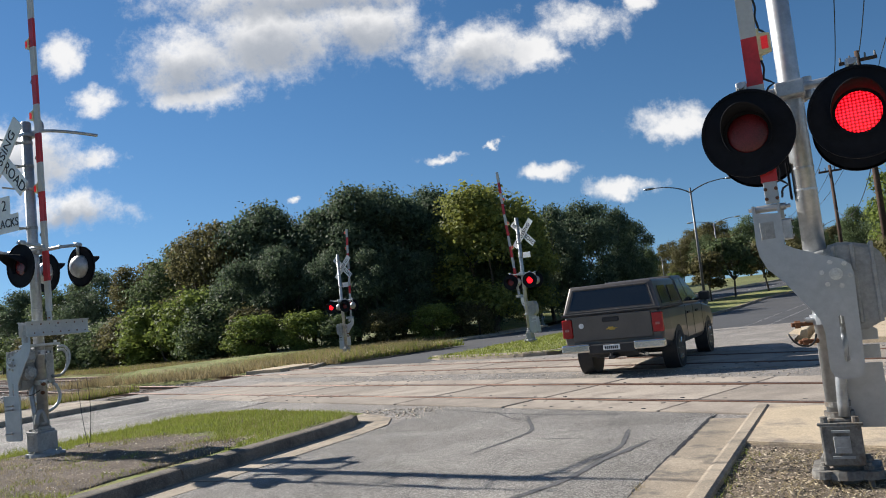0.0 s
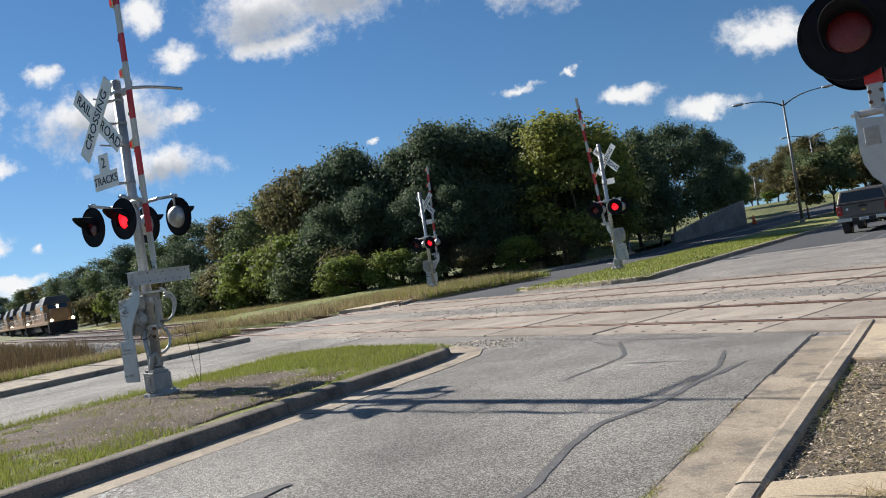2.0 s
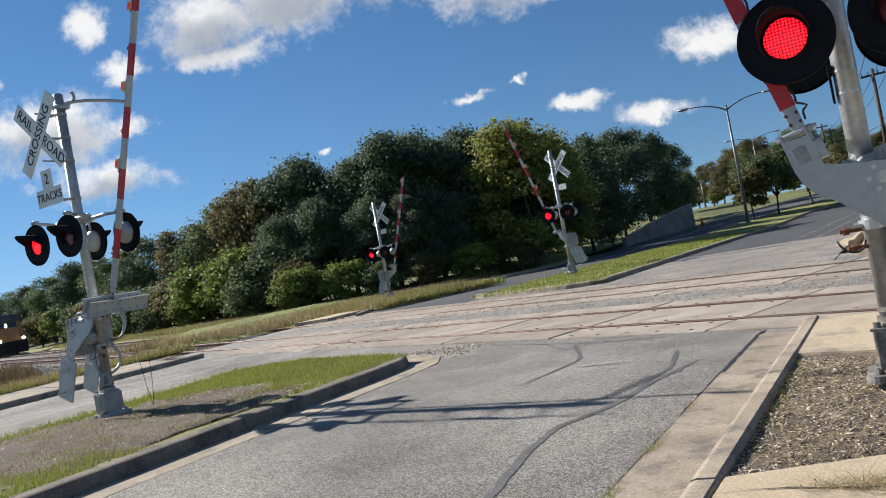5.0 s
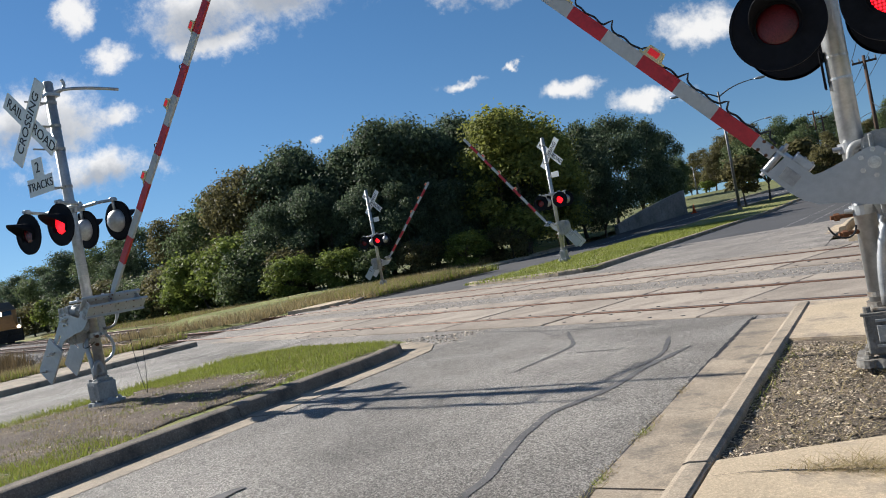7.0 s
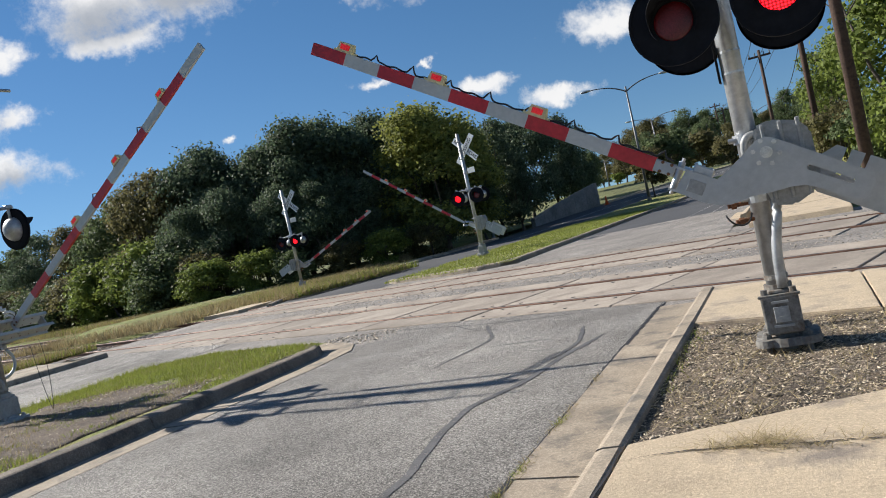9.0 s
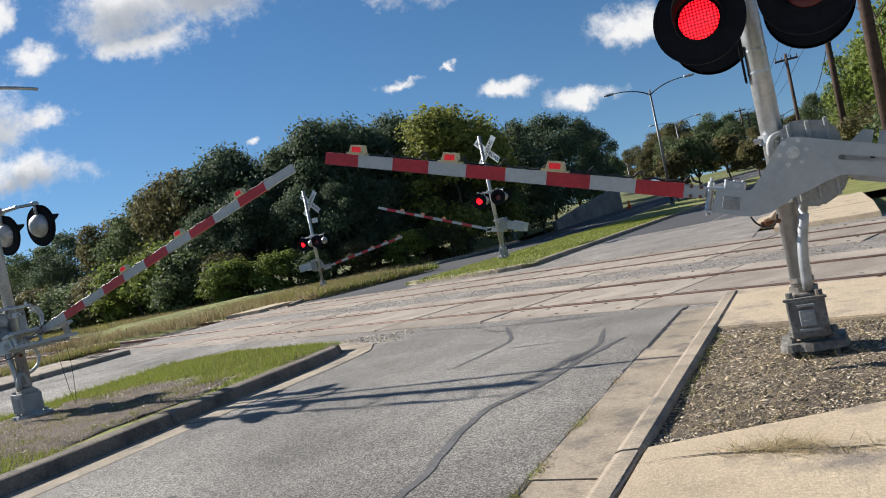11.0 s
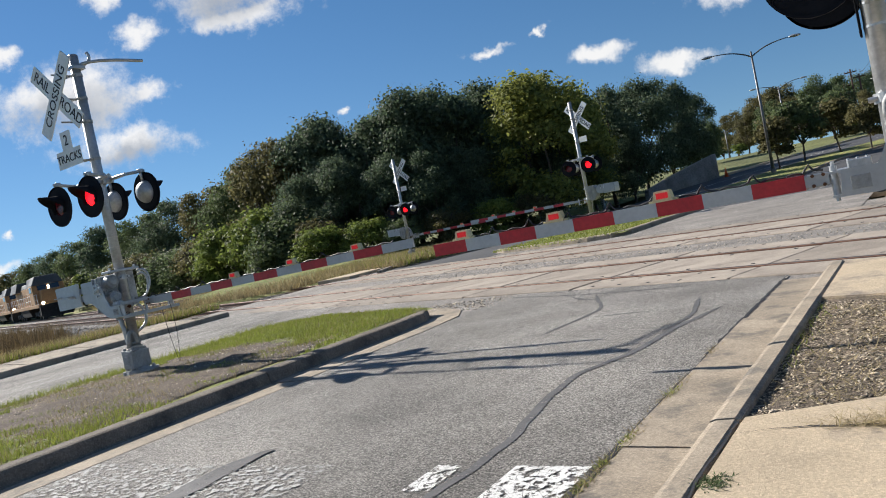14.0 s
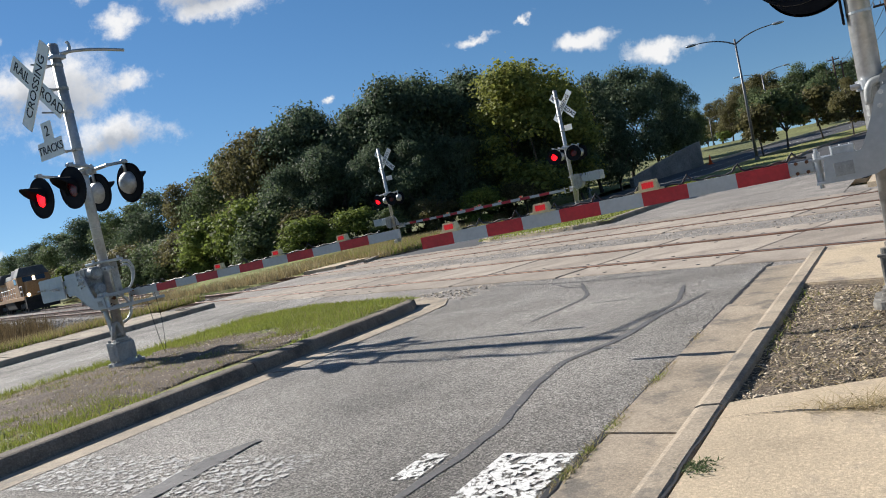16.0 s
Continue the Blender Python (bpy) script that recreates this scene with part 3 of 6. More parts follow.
def track(name, s, w0, e0, label):
    """One track: rails right through, sleepers and ballast outside the panels (w0 to e0)."""
    top = thing(name, label, "railway track", kind="structure")
    for v in (-.755, .755):
        bm = bmesh.new()
        rail_profile(bm, -420, 160, s + v, .024)
        bmesh.ops.recalc_face_normals(bm, faces=bm.faces)
        part("rail", bm, [RAIL_STEEL, RAIL_TOP], top)
    tie = bmesh.new()
    box(tie, -.115, .115, -1.3, 1.3, -.22, -.085, .012)
    data = mesh_of(tie, "sleeper", TIE)
    turn = Matrix.Rotation(-TRACK_TURN, 4, "Z")
    for u in [w0 - .5 - .52 * k for k in range(120)] + [e0 + .3 + .52 * k for k in range(25)]:
        o = new("sleeper", data)
        o.parent = top
        o.matrix_basis = Matrix.Translation(on_track(u, s, random.uniform(-.01, .01))) @ turn @ Matrix.Rotation(random.uniform(-.01, .01), 4, "Z")
    for nm, u0, u1 in (("ballast", -420, w0), ("ballast", e0, 160)):
        bm = bmesh.new()
        us = [u0] + span(max(u0, w0 - 70), min(u1, e0 + 40), 180) + [u1]
        us = sorted(set(us))
        grid = [[bm.verts.new(on_track(u, s + v, z + (.03 * noise.noise((u * 4, v * 4, s)) if abs(v) < 1.9 else 0)))
                 for v, z in ((-2.6, -.2), (-2.2, -.16), (-1.6, -.10), (-1.1, -.105), (-.7, -.12), (-.3, -.11), (0, -.1), (.3, -.11), (.7, -.12), (1.1, -.105), (1.6, -.1), (2.2, -.16), (2.6, -.2))] for u in us]
        for a, b in zip(grid, grid[1:]):
            for i in range(len(a) - 1):
                bm.faces.new((a[i], a[i + 1], b[i + 1], b[i]))
        bmesh.ops.recalc_face_normals(bm, faces=bm.faces)
        part(nm, bm, BALLAST, top)
    return top



track("track_south", TRACKS[0], -20.15, 2.35, "steel railway track set in concrete panels at the road")
track("track_north", TRACKS[1], -24.4, -3.9, "steel railway track with brown ballast and sleepers")


def crossing_panels(name, s, u0, u1, label):
    top = thing(name, label, "crossing panels", kind="structure")
    n = round((u1 - u0) / 2.5)
    meshes = []
    for v0, v1 in ((-1.5, -.825), (-.655, .655), (.825, 1.5)):
        bm = bmesh.new()
        box(bm, .02, 2.48, v0, v1, -.16, .012, .012)
        meshes.append((mesh_of(bm, "panel", PANEL_CONCRETE), v0, v1))
    seal = bmesh.new()
    box(seal, 0, 2.5, -.085, .085, -.16, -.045)
    strip_mesh = mesh_of(seal, "rubber_seal", RUBBER)
    turn = Matrix.Rotation(-TRACK_TURN, 4, "Z")
    bolt = bmesh.new()
    for k in range(5):
        for v in (-1.38, -.95, -.52, .52, .95, 1.38):
            if abs(v) > .9 or k % 2 == 0:
                rod(bolt, (.3 + k * .48, v, .006), (.3 + k * .48, v, .0145), .028, n=8)
    bolts = mesh_of(bolt, "lag_bolts", RUBBER)
    bed = bmesh.new()
    box(bed, 0, u1 - u0, -1.52, 1.52, -.19, -.03)
    o = part("bedding", bed, RUBBER, top)
    o.matrix_basis = Matrix.Translation(on_track(u0, s, 0)) @ turn
    for i in range(n):
        m = Matrix.Translation(on_track(u0 + 2.5 * i, s, 0)) @ turn
        for data, v0, v1 in meshes:
            o = new("panel", data)
            o.parent = top
            o.matrix_basis = m @ Matrix.Translation((0, 0, random.uniform(-.004, .004))) @ Matrix.Rotation(random.uniform(-.0025, .0025), 4, "Z")
        for v in (-.735, .735):
            o = new("rubber_seal", strip_mesh)
            o.parent = top
            o.matrix_basis = m @ Matrix.Translation((0, v * 1.01, 0))
        o = new("lag_bolts", bolts)
        o.parent = top
        o.matrix_basis = m
    return top


crossing_panels("crossing_panels_south", TRACKS[0], -20.15, 2.35, "tan concrete crossing panels round the rails")
crossing_panels("crossing_panels_north", TRACKS[1], -23.9, -3.9, "tan concrete crossing panels of the far track")


# ---------------------------------------------------------------- crossing signals with gates
def lettering(text, size, mat, parent, m, name="lettering", depth=.003):
    cu = bpy.data.curves.new(name, "FONT")
    cu.body, cu.size, cu.extrude = text, size, depth
    cu.align_x, cu.align_y = "CENTER", "CENTER"
    tmp = bpy.data.objects.new(name, cu)
    scene.collection.objects.link(tmp)
    data = bpy.data.meshes.new_from_object(tmp.evaluated_get(bpy.context.evaluated_depsgraph_get()))
    bpy.data.objects.remove(tmp)
    data.materials.clear()
    data.materials.append(mat)
    ob = new(name, data)
    ob.parent = parent
    ob.matrix_basis = m
    return ob


def disc_ring(bm, r0, r1, y0, y1, cx, cz, n=40):
    """A flat ring or, with r0 = 0, a disc, facing -y."""
    a = [[bm.verts.new((cx + r * math.cos(2 * math.pi * k / n), y, cz + r * math.sin(2 * math.pi * k / n))) for k in range(n)] for r, y in ((r0, y0), (r1, y0), (r1, y1), (r0, y1))]
    for p, q in zip(a, a[1:] + a[:1]):
        for k in range(n):
            bm.faces.new((p[k], p[(k + 1) % n], q[(k + 1) % n], q[k]))


BOARD_OUT, BOARD_IN = -.004, .034        # places of the ever-glowing board: before the lens, and hidden behind it


def signal_lamp(parent, x, y, z, face, flashing, aim=0.0, size=1.0):
    """One flashing-light unit: round background, hood, lens, housing. face -1 looks to -y."""
    bm = bmesh.new()
    disc_ring(bm, .134, .300, -.012, .006, 0, 0, 48)
    disc_ring(bm, .285, .302, -.022, .006, 0, 0, 48)
    bmesh.ops.recalc_face_normals(bm, faces=bm.faces)
    lamp = part("signal_lamp", bm, BLACK, parent, "round black backing board with a hooded red lens", smooth=False)
    lamp.matrix_basis = Matrix.Translation((x, y, z)) @ Matrix.Rotation((0 if face < 0 else math.pi) + aim, 4, "Z") @ Matrix.Scale(size, 4)
    bm = bmesh.new()
    n = 30
    rings = []
    for d in (0, 1):
        ring = []
        for k in range(n + 1):
            a = radians(-38) + radians(256) * k / n
            reach = (.02 if d == 0 else -.05 - .25 * max(0, math.sin(a)) ** .8)
            r = .158 + (.004 if d else 0)
            ring.append((r * math.cos(a), reach, r * math.sin(a)))
        rings.append(ring)
    inner = [[(p[0] * .965, p[1], p[2] * .965) for p in r] for r in rings]
    vs = [[bm.verts.new(p) for p in r] for r in rings + inner]
    for k in range(n):
        bm.faces.new((vs[0][k], vs[0][k + 1], vs[1][k + 1], vs[1][k]))
        bm.faces.new((vs[2][k + 1], vs[2][k], vs[3][k], vs[3][k + 1]))
        bm.faces.new((vs[1][k], vs[1][k + 1], vs[3][k + 1], vs[3][k]))
    part("hood", bm, BLACK, lamp, smooth=True)
    bm = bmesh.new()
    bmesh.ops.create_uvsphere(bm, u_segments=28, v_segments=14, radius=.138)
    for v in bm.verts:
        v.co = (v.co.x, v.co.z, v.co.y)
    bmesh.ops.delete(bm, geom=[v for v in bm.verts if v.co.y > .001], context="VERTS")
    for v in bm.verts:
        v.co.y = v.co.y * .16 + .006
    bmesh.ops.recalc_face_normals(bm, faces=bm.faces)
    lens = part("lens", bm, LENS_DARK, lamp, "dark red LED lens", smooth=True)
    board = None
    if flashing:        # always glowing lens copy; sliding it out before the lens imitates each flash
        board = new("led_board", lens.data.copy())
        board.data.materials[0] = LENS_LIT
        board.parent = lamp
        board["label"] = "glowing red LED lens copy, slid out for each flash"
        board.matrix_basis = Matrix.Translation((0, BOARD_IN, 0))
    bm = bmesh.new()
    bmesh.ops.create_uvsphere(bm, u_segments=24, v_segments=12, radius=.175)
    bmesh.ops.delete(bm, geom=[v for v in bm.verts if v.co.y < -.001], context="VERTS")
    for v in bm.verts:
        v.co.y *= .85
    rod(bm, (0, .03, .15), (0, .03, .34), .022)
    box(bm, -.035, .035, -.01, .07, .30, .36, .008)
    part("lamp_housing", bm, GALV, lamp, "grey domed lamp housing", smooth=True)
    return board


# lit version of ALU; sunlight on the two far gates' plates is coloured in
PLATE_SUNLIT = material("grey_plate_sunlit_tone", (.62, .64, .65), .5, .1, grain=20, stain=3, vary=.06, bump=.03)
PLATE = [(-.419, -.402), (-.232, -.407), (-.153, -.397), (-.072, -.363), (.022, -.276), (.113, -.216), (.202, -.150), (.268, -.112), (.339, -.102)]
PLATE_TOP = [(.117, .09), (.009, .094), (-.045, .083), (-.081, .047), (-.124, -.055), (-.181, -.205), (-.207, -.246), (-.399, -.246)]


def gate_arm(parent, mir, reach, stripe, cw, y_arm, lamps, first_red):
    """The swinging part, its pivot at the origin, drawn in the lowered pose. mir 1: the arm lies to -x."""
    end = .61 if cw < .7 else .52
    low_tail = [(end - .06, -.104), (end - .015, -.085), (end, -.04)]
    top_tail = [(end, .03), (end - .02, .065), (end - .06, .078)]
    slot = [(.235, -.014), (.245, .004), (.51, .004), (.52, -.014)]
    # plate in two halves about the slot, so that the slot is a real opening
    lower = PLATE + low_tail + [(end, -.012), (.515, -.012), (.505, -.022), (.25, -.022), (.24, -.012), (-.1, -.012)] + PLATE_TOP[5:]
    upper = [(-.1, -.012), (.24, -.012), (.25, .008), (.505, .008), (.515, -.012), (end, -.012)] + top_tail + PLATE_TOP[:5]
    bm = bmesh.new()
    for half in (lower, upper):
        slab(bm, [(mir * x, z) for x, z in half], -.012, .0)
    arm = part("gate_arm", bm, PLATE_SUNLIT if parent.matrix_basis.translation.y > 15 else ALU, parent, "grey metal side plate of the swinging gate arm")
    # hub with a ring of bolts
    bm = bmesh.new()
    rod(bm, (0, -.012, 0), (0, -.03, 0), .036, n=20)
    rod(bm, (0, -.03, 0), (0, -.052, 0), .024, n=6)
    rod(bm, (0, -.052, 0), (0, -.062, 0), .012, n=12)
    part("hub", bm, BARE, arm, smooth=False)
    bolt = bmesh.new()
    rod(bolt, (0, -.012, 0), (0, -.028, 0), .015, n=6)
    rod(bolt, (0, -.028, 0), (0, -.034, 0), .009, n=8)
    bolt_data = mesh_of(bolt, "bolt", BARE)
    for k in range(6):
        a = 2 * math.pi * (k + .3) / 6
        o = new("bolt", bolt_data)
        o.parent = arm
        o.matrix_basis = Matrix.Translation((.075 * math.cos(a), 0, .075 * math.sin(a)))
    # maker's plate: plain bars
    bm = bmesh.new()
    box(bm, mir * -.305 - .052, mir * -.305 + .052, -.017, -.011, -.372, -.292, .003)
    for k in range(3):
        box(bm, mir * -.305 - .032 + k * .026, mir * -.305 - .018 + k * .026, -.021, -.016, -.33, -.302)
    box(bm, mir * -.305 - .036, mir * -.305 + .036, -.021, -.016, -.356, -.343)
    part("maker_plate", bm, CAST, arm)
    # counterweights
    bm = bmesh.new()
    if cw > .7:
        slab(bm, [(mir * x, z) for x, z in [(.40, -.16), (cw, -.16), (cw + .02, -.14), (cw + .02, .14), (cw, .16), (.40, .16)]], -.035, -.014)
        part("counterweight", bm, PLATE_SUNLIT if parent.matrix_basis.translation.y > 15 else ALU, arm, "flat pale grey counterweight plate")
        for k in range(3):
            bm = bmesh.new()
            xx = mir * (.52 + .05 * k if k < 2 else cw - .08)
            rod(bm, (xx, -.036, -.02 + .02 * k), (xx, -.13, -.02 + .02 * k), .008, n=8)
            rod(bm, (xx - .0, -.036, -.02 + .02 * k), (xx, -.05, -.02 + .02 * k), .018, n=6)
            part("threaded_rod", bm, BARE, arm)
    bm = bmesh.new()
    back = .34
    slab(bm, [(mir * x, z) for x, z in [(-.1, -.1), (.0, -.2), (.3, -.10), (.36, -.14), (.93, -.14), (.95, -.12), (.95, .15), (.93, .17), (.56, .17), (.56, .0), (.53, .0), (.53, .17), (.45, .17), (.45, .0), (.42, .0), (.42, .17), (.36, .17), (.3, .09), (-.05, .09)]], back, back + .012)
    part("rear_plate", bm, ALU, arm)
    # hinge bracket and arm
    bm = bmesh.new()
    hx = -.445
    rod(bm, (mir * hx, y_arm, -.405), (mir * hx, y_arm, -.215), .022, n=14)
    rod(bm, (mir * hx, y_arm, -.215), (mir * hx, y_arm, -.19), .012, n=8)
    rod(bm, (mir * hx, y_arm, -.405), (mir * hx, y_arm, -.43), .012, n=8)
    box(bm, mir * -.42 - .045, mir * -.42 + .045, min(y_arm, 0) + .005, max(y_arm, back), -.262, -.248)
    box(bm, mir * -.42 - .045, mir * -.42 + .045, min(y_arm, 0) + .005, max(y_arm, back), -.405, -.391)
    box(bm, mir * -.30 - .06, mir * -.30 + .06, .012, .10, -.25, -.20, .006)
    for k in range(3):
        rod(bm, (mir * (-.36 + .05 * k), .05, -.25), (mir * (-.36 + .05 * k), .05, -.19), .009, n=6)
    part("hinge", bm, GALV, arm, "galvanised arm hinge and bracket")
    t = .016
    x, k = .47, 0
    bm = bmesh.new()
    box(bm, *sorted((mir * -x, mir * -(reach - .004))), y_arm - t + .003, y_arm + t - .003, -.326, -.246, .006)
    part("arm_beam", bm, ALU, arm, "aluminium gate beam")
    edges = [reach - stripe * i for i in range(int((reach - .55) / stripe) + 1)]
    for i, a in enumerate(edges):
        b = max(a - stripe, .6)
        if a - b < .06:
            continue
        bm = bmesh.new()
        box(bm, *sorted((mir * -a, mir * -b)), y_arm - t - .002, y_arm + t + .002, -.333, -.239)
        part("stripe", bm, RED_SHEET if (i % 2 == 0) == first_red else WHITE_SHEET, arm, "red reflective band" if (i % 2 == 0) == first_red else "white reflective band")
    for xx in (.56, .50):
        for zz in (-.255, -.315):
            bm = bmesh.new()
            rod(bm, (mir * -xx, y_arm - t - .002, zz), (mir * -xx, y_arm - t - .014, zz), .011, n=8)
            part("beam_bolt", bm, RUST, arm)
    pts = []
    for i in range(140):
        xx = .5 + (reach - .75) * i / 139
        hump = .05 * max(0, math.sin(i * .37)) ** 14
        pts.append((mir * -xx, y_arm + .01, -.23 + hump + .005 * math.sin(i * .9)))
    bm = bmesh.new()
    tube(bm, pts, .007, 6)
    part("cable", bm, CABLE, arm, "black lamp cable")
    for d in lamps:
        bm = bmesh.new()
        prof = [(-.07, -.238), (.07, -.238), (.052, -.165), (-.052, -.165)]
        slab(bm, [(mir * -d + px, pz) for px, pz in prof], y_arm - .032, y_arm + .032)
        box(bm, mir * -d - .1, mir * -d + .1, y_arm - .015, y_arm + .015, -.238, -.224)
        body = part("arm_lamp", bm, AMBER_HOUSING, arm, "cream gate-arm lamp with a red ribbed lens")
        for sy in (-1, 1):
            bm = bmesh.new()
            for k in range(5):
                box(bm, mir * -d - .036 + k * .016, mir * -d - .026 + k * .016, y_arm + sy * .034 - .004, y_arm + sy * .034 + .004, -.218, -.178)
            box(bm, mir * -d - .038, mir * -d + .042, y_arm + sy * .032 - .003, y_arm + sy * .032 + .003, -.215, -.18)
            part("arm_lamp_lens", bm, ARM_LENS, arm, "red ribbed lens")
    return arm


def crossing_signal(m, mir, label, lamp_x, flash_face, reach, stripe, cw, y_arm, lamps, buck, first_red, detail=True, pivot_z=1.24, cast=None, name="crossing_signal", lamp_z=2.42, lamp_y=.30, lamp_shift=0.0):
    top = thing(name, label, "crossing signal", m, group="gate signals at the crossing")
    away, cast = mir, cast or CAST
    bm = bmesh.new()
    for k in range(4):
        a = radians(45 + 90 * k)
        bmesh.ops.create_cone(bm, cap_ends=True, segments=16, radius1=.075, radius2=.07, depth=.045, matrix=Matrix.Translation((.17 * math.cos(a), .17 * math.sin(a), .045)))
    bmesh.ops.create_cone(bm, cap_ends=True, segments=28, radius1=.205, radius2=.19, depth=.05, matrix=Matrix.Translation((0, 0, .045)))
    bmesh.ops.create_cone(bm, cap_ends=True, segments=20, radius1=.13, radius2=.085, depth=.09, matrix=Matrix.Translation((0, 0, .11)))
    for k in range(4):
        a = radians(45 + 90 * k)
        rod(bm, (.17 * math.cos(a), .17 * math.sin(a), -.05), (.17 * math.cos(a), .17 * math.sin(a), .11), .018, n=8)
        rod(bm, (.17 * math.cos(a), .17 * math.sin(a), .07), (.17 * math.cos(a), .17 * math.sin(a), .092), .032, n=6)
    part("base_casting", bm, cast, top, "cast base flange with anchor bolts")
    bm = bmesh.new()
    rod(bm, (0, 0, -.12), (0, 0, .03), .1, n=18)
    part("footing", bm, cast, top)
    bm = bmesh.new()
    box(bm, -.105, .105, -.155, .12, .09, .335, .02)
    box(bm, -.07, .07, -.11, .11, .33, .37, .015)
    box_ob = part("junction_box", bm, cast, top, "cast grey junction box")
    bm = bmesh.new()
    box(bm, -.112, .112, -.175, -.152, .10, .345, .012)
    box(bm, -.125, .125, -.172, -.14, .335, .352, .005)
    for sx in (-1, 1):
        rod(bm, (sx * .085, -.13, .33), (sx * .085, -.13, .385), .022, n=10)
    cover = part("cover", bm, cast, box_ob)
    bm = bmesh.new()
    box(bm, -.045, .045, -.184, -.174, .175, .275, .004)
    for z0, w in ((.298, .05), (.247, .026), (.198, .03), (.145, .06)):
        box(bm, -w, w, -.189, -.174, z0, z0 + .014)
    part("raised_marks", bm, CAST, box_ob)
    bm = bmesh.new()
    rod(bm, (0, 0, .33), (0, 0, 4.45), .067, n=28)
    part("pole", bm, GALV, top, "galvanised steel pole", smooth=True)
    bm = bmesh.new()
    rod(bm, (0, 0, 4.45), (0, 0, 4.475), .07, .05, n=28)
    part("pole_cap", bm, GALV, top)
    bm = bmesh.new()
    for z in (.37, .43):
        rod(bm, (0, 0, z), (0, 0, z + .03), .085 - (z - .37) * .2, n=20)
    part("collar", bm, cast, top)
    # gate mechanism behind the plate
    px, pz = away * .105, pivot_z
    bm = bmesh.new()
    x0, x1 = sorted((px - away * .06, px + away * .27))
    prof = [(px - away * .06, pz + .10), (px - away * .045, pz + .17), (px + away * .05, pz + .19), (px + away * .2, pz + .15), (px + away * .26, pz + .08), (px + away * .27, pz - .2), (px + away * .22, pz - .29), (px + away * .1, pz - .35), (px - away * .02, pz - .33), (px - away * .06, pz - .2)]
    slab(bm, prof, -.24, .10)
    bmesh.ops.bevel(bm, geom=[e for e in bm.edges], offset=.018, segments=2, affect="EDGES")
    mech = part("gate_mechanism", bm, CAST, top, "grey cast gate mechanism housing", smooth=False)
    bm = bmesh.new()
    for k in range(3):
        xx = px + away * (.0 + .1 * k)
        box(bm, xx - .012, xx + .012, -.255, .115, pz - .3, pz + .17, .006)
    rod(bm, (px, -.31, pz), (px, -.24, pz), .05, n=18)
    part("ribs", bm, CAST, mech)
    for z in (pz + .12, pz - .27):
        bm = bmesh.new()
        rod(bm, (-.085, 0, z), (px + .1 * away, 0, z), .03, n=10)
        rod(bm, (0, 0, z - .03), (0, 0, z + .03), .085, n=22)
        for k in (-1, 1):
            rod(bm, (-.11 * away, k * .05, z), (-.06 * away, k * .05, z), .016, n=8)
        part("pole_clamp", bm, GALV, top)
    for z, q in ((pz - .29, .19), (pz - .40, .16)):
        bm = bmesh.new()
        rod(bm, (-.04 * away, -.03, z), (-q * away, -.08, z), .014, n=8)
        rod(bm, (-(q - .05) * away, -.068, z), (-(q - .02) * away, -.075, z), .024, n=6)
        part("clamp_bolt", bm, RUST, top, "rusty clamp bolt")
    # conduit down the pole and an elbow at the mechanism
    bm = bmesh.new()
    tube(bm, bez((.09 * away, -.05, pz - .3), (.1 * away, -.12, pz - .45), (.03 * away, -.09, .75), (.03 * away, -.085, .38), 14), .032, 12)
    part("conduit", bm, GALV, top, smooth=True)
    bm = bmesh.new()
    tube(bm, bez((px - away * .03, -.1, pz + .13), (px - away * .12, -.12, pz + .14), (px - away * .13, -.12, pz + .1), (px - away * .13, -.11, pz + .0), 10), .022, 10)
    part("elbow", bm, CAST, top, smooth=True)
    bm = bmesh.new()
    tube(bm, bez((px - away * .3, -.3, pz - .33), (px - away * .27, -.34, pz - .42), (px - away * .17, -.2, pz - .45), (-.06 * away, -.06, pz - .36), 14), .006, 6)
    part("hanging_cable", bm, CABLE, top, "black slack cable", smooth=True)
    # light bar
    z = lamp_z
    bm = bmesh.new()
    rod(bm, (-lamp_x - .03 + lamp_shift, -.12, z), (lamp_x + .03 + lamp_shift, -.12, z), .026, n=14)
    rod(bm, (-lamp_x - .03 + lamp_shift, .12, z), (lamp_x + .03 + lamp_shift, .12, z), .026, n=14)
    box(bm, -.085, .085, -.15, .15, z - .05, z + .05, .012)
    rod(bm, (.1, 0, z - .06), (.1, 0, z + .08), .03, n=12)
    part("light_bar", bm, GALV, top, "galvanised cross arm")
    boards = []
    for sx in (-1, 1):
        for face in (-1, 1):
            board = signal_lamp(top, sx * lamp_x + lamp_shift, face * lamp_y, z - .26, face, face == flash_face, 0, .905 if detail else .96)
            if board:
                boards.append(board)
            bm = bmesh.new()
            rod(bm, (sx * lamp_x + lamp_shift, face * .12, z), (sx * lamp_x + lamp_shift, face * (lamp_y + .03), z + .04), .022, n=10)
            part("lamp_bracket", bm, GALV, top)
    # banding on the pole and a small plate
    for zz in (1.78, 1.92):
        bm = bmesh.new()
        rod(bm, (0, 0, zz), (0, 0, zz + .014), .0695, n=24)
        part("band", bm, BARE, top)
    if cast is CAST_OLD:
        bm = bmesh.new()
        box(bm, -away * .085 - .006, -away * .085 + .006, -.045, .035, 1.74, 1.98, .003)
        part("small_sign_edge", bm, BLACK, top)
    if buck == 1:
        median_gear(top, pz)
    if buck:
        crossbuck(top, buck)
    arm = gate_arm(top, mir, reach, stripe, cw, y_arm, lamps, first_red)
    arm.matrix_basis = Matrix.Translation((px, -.31, pz))
    if buck == 1:
        bracket_channels(arm)
    return top, arm, (px, -.31, pz), boards


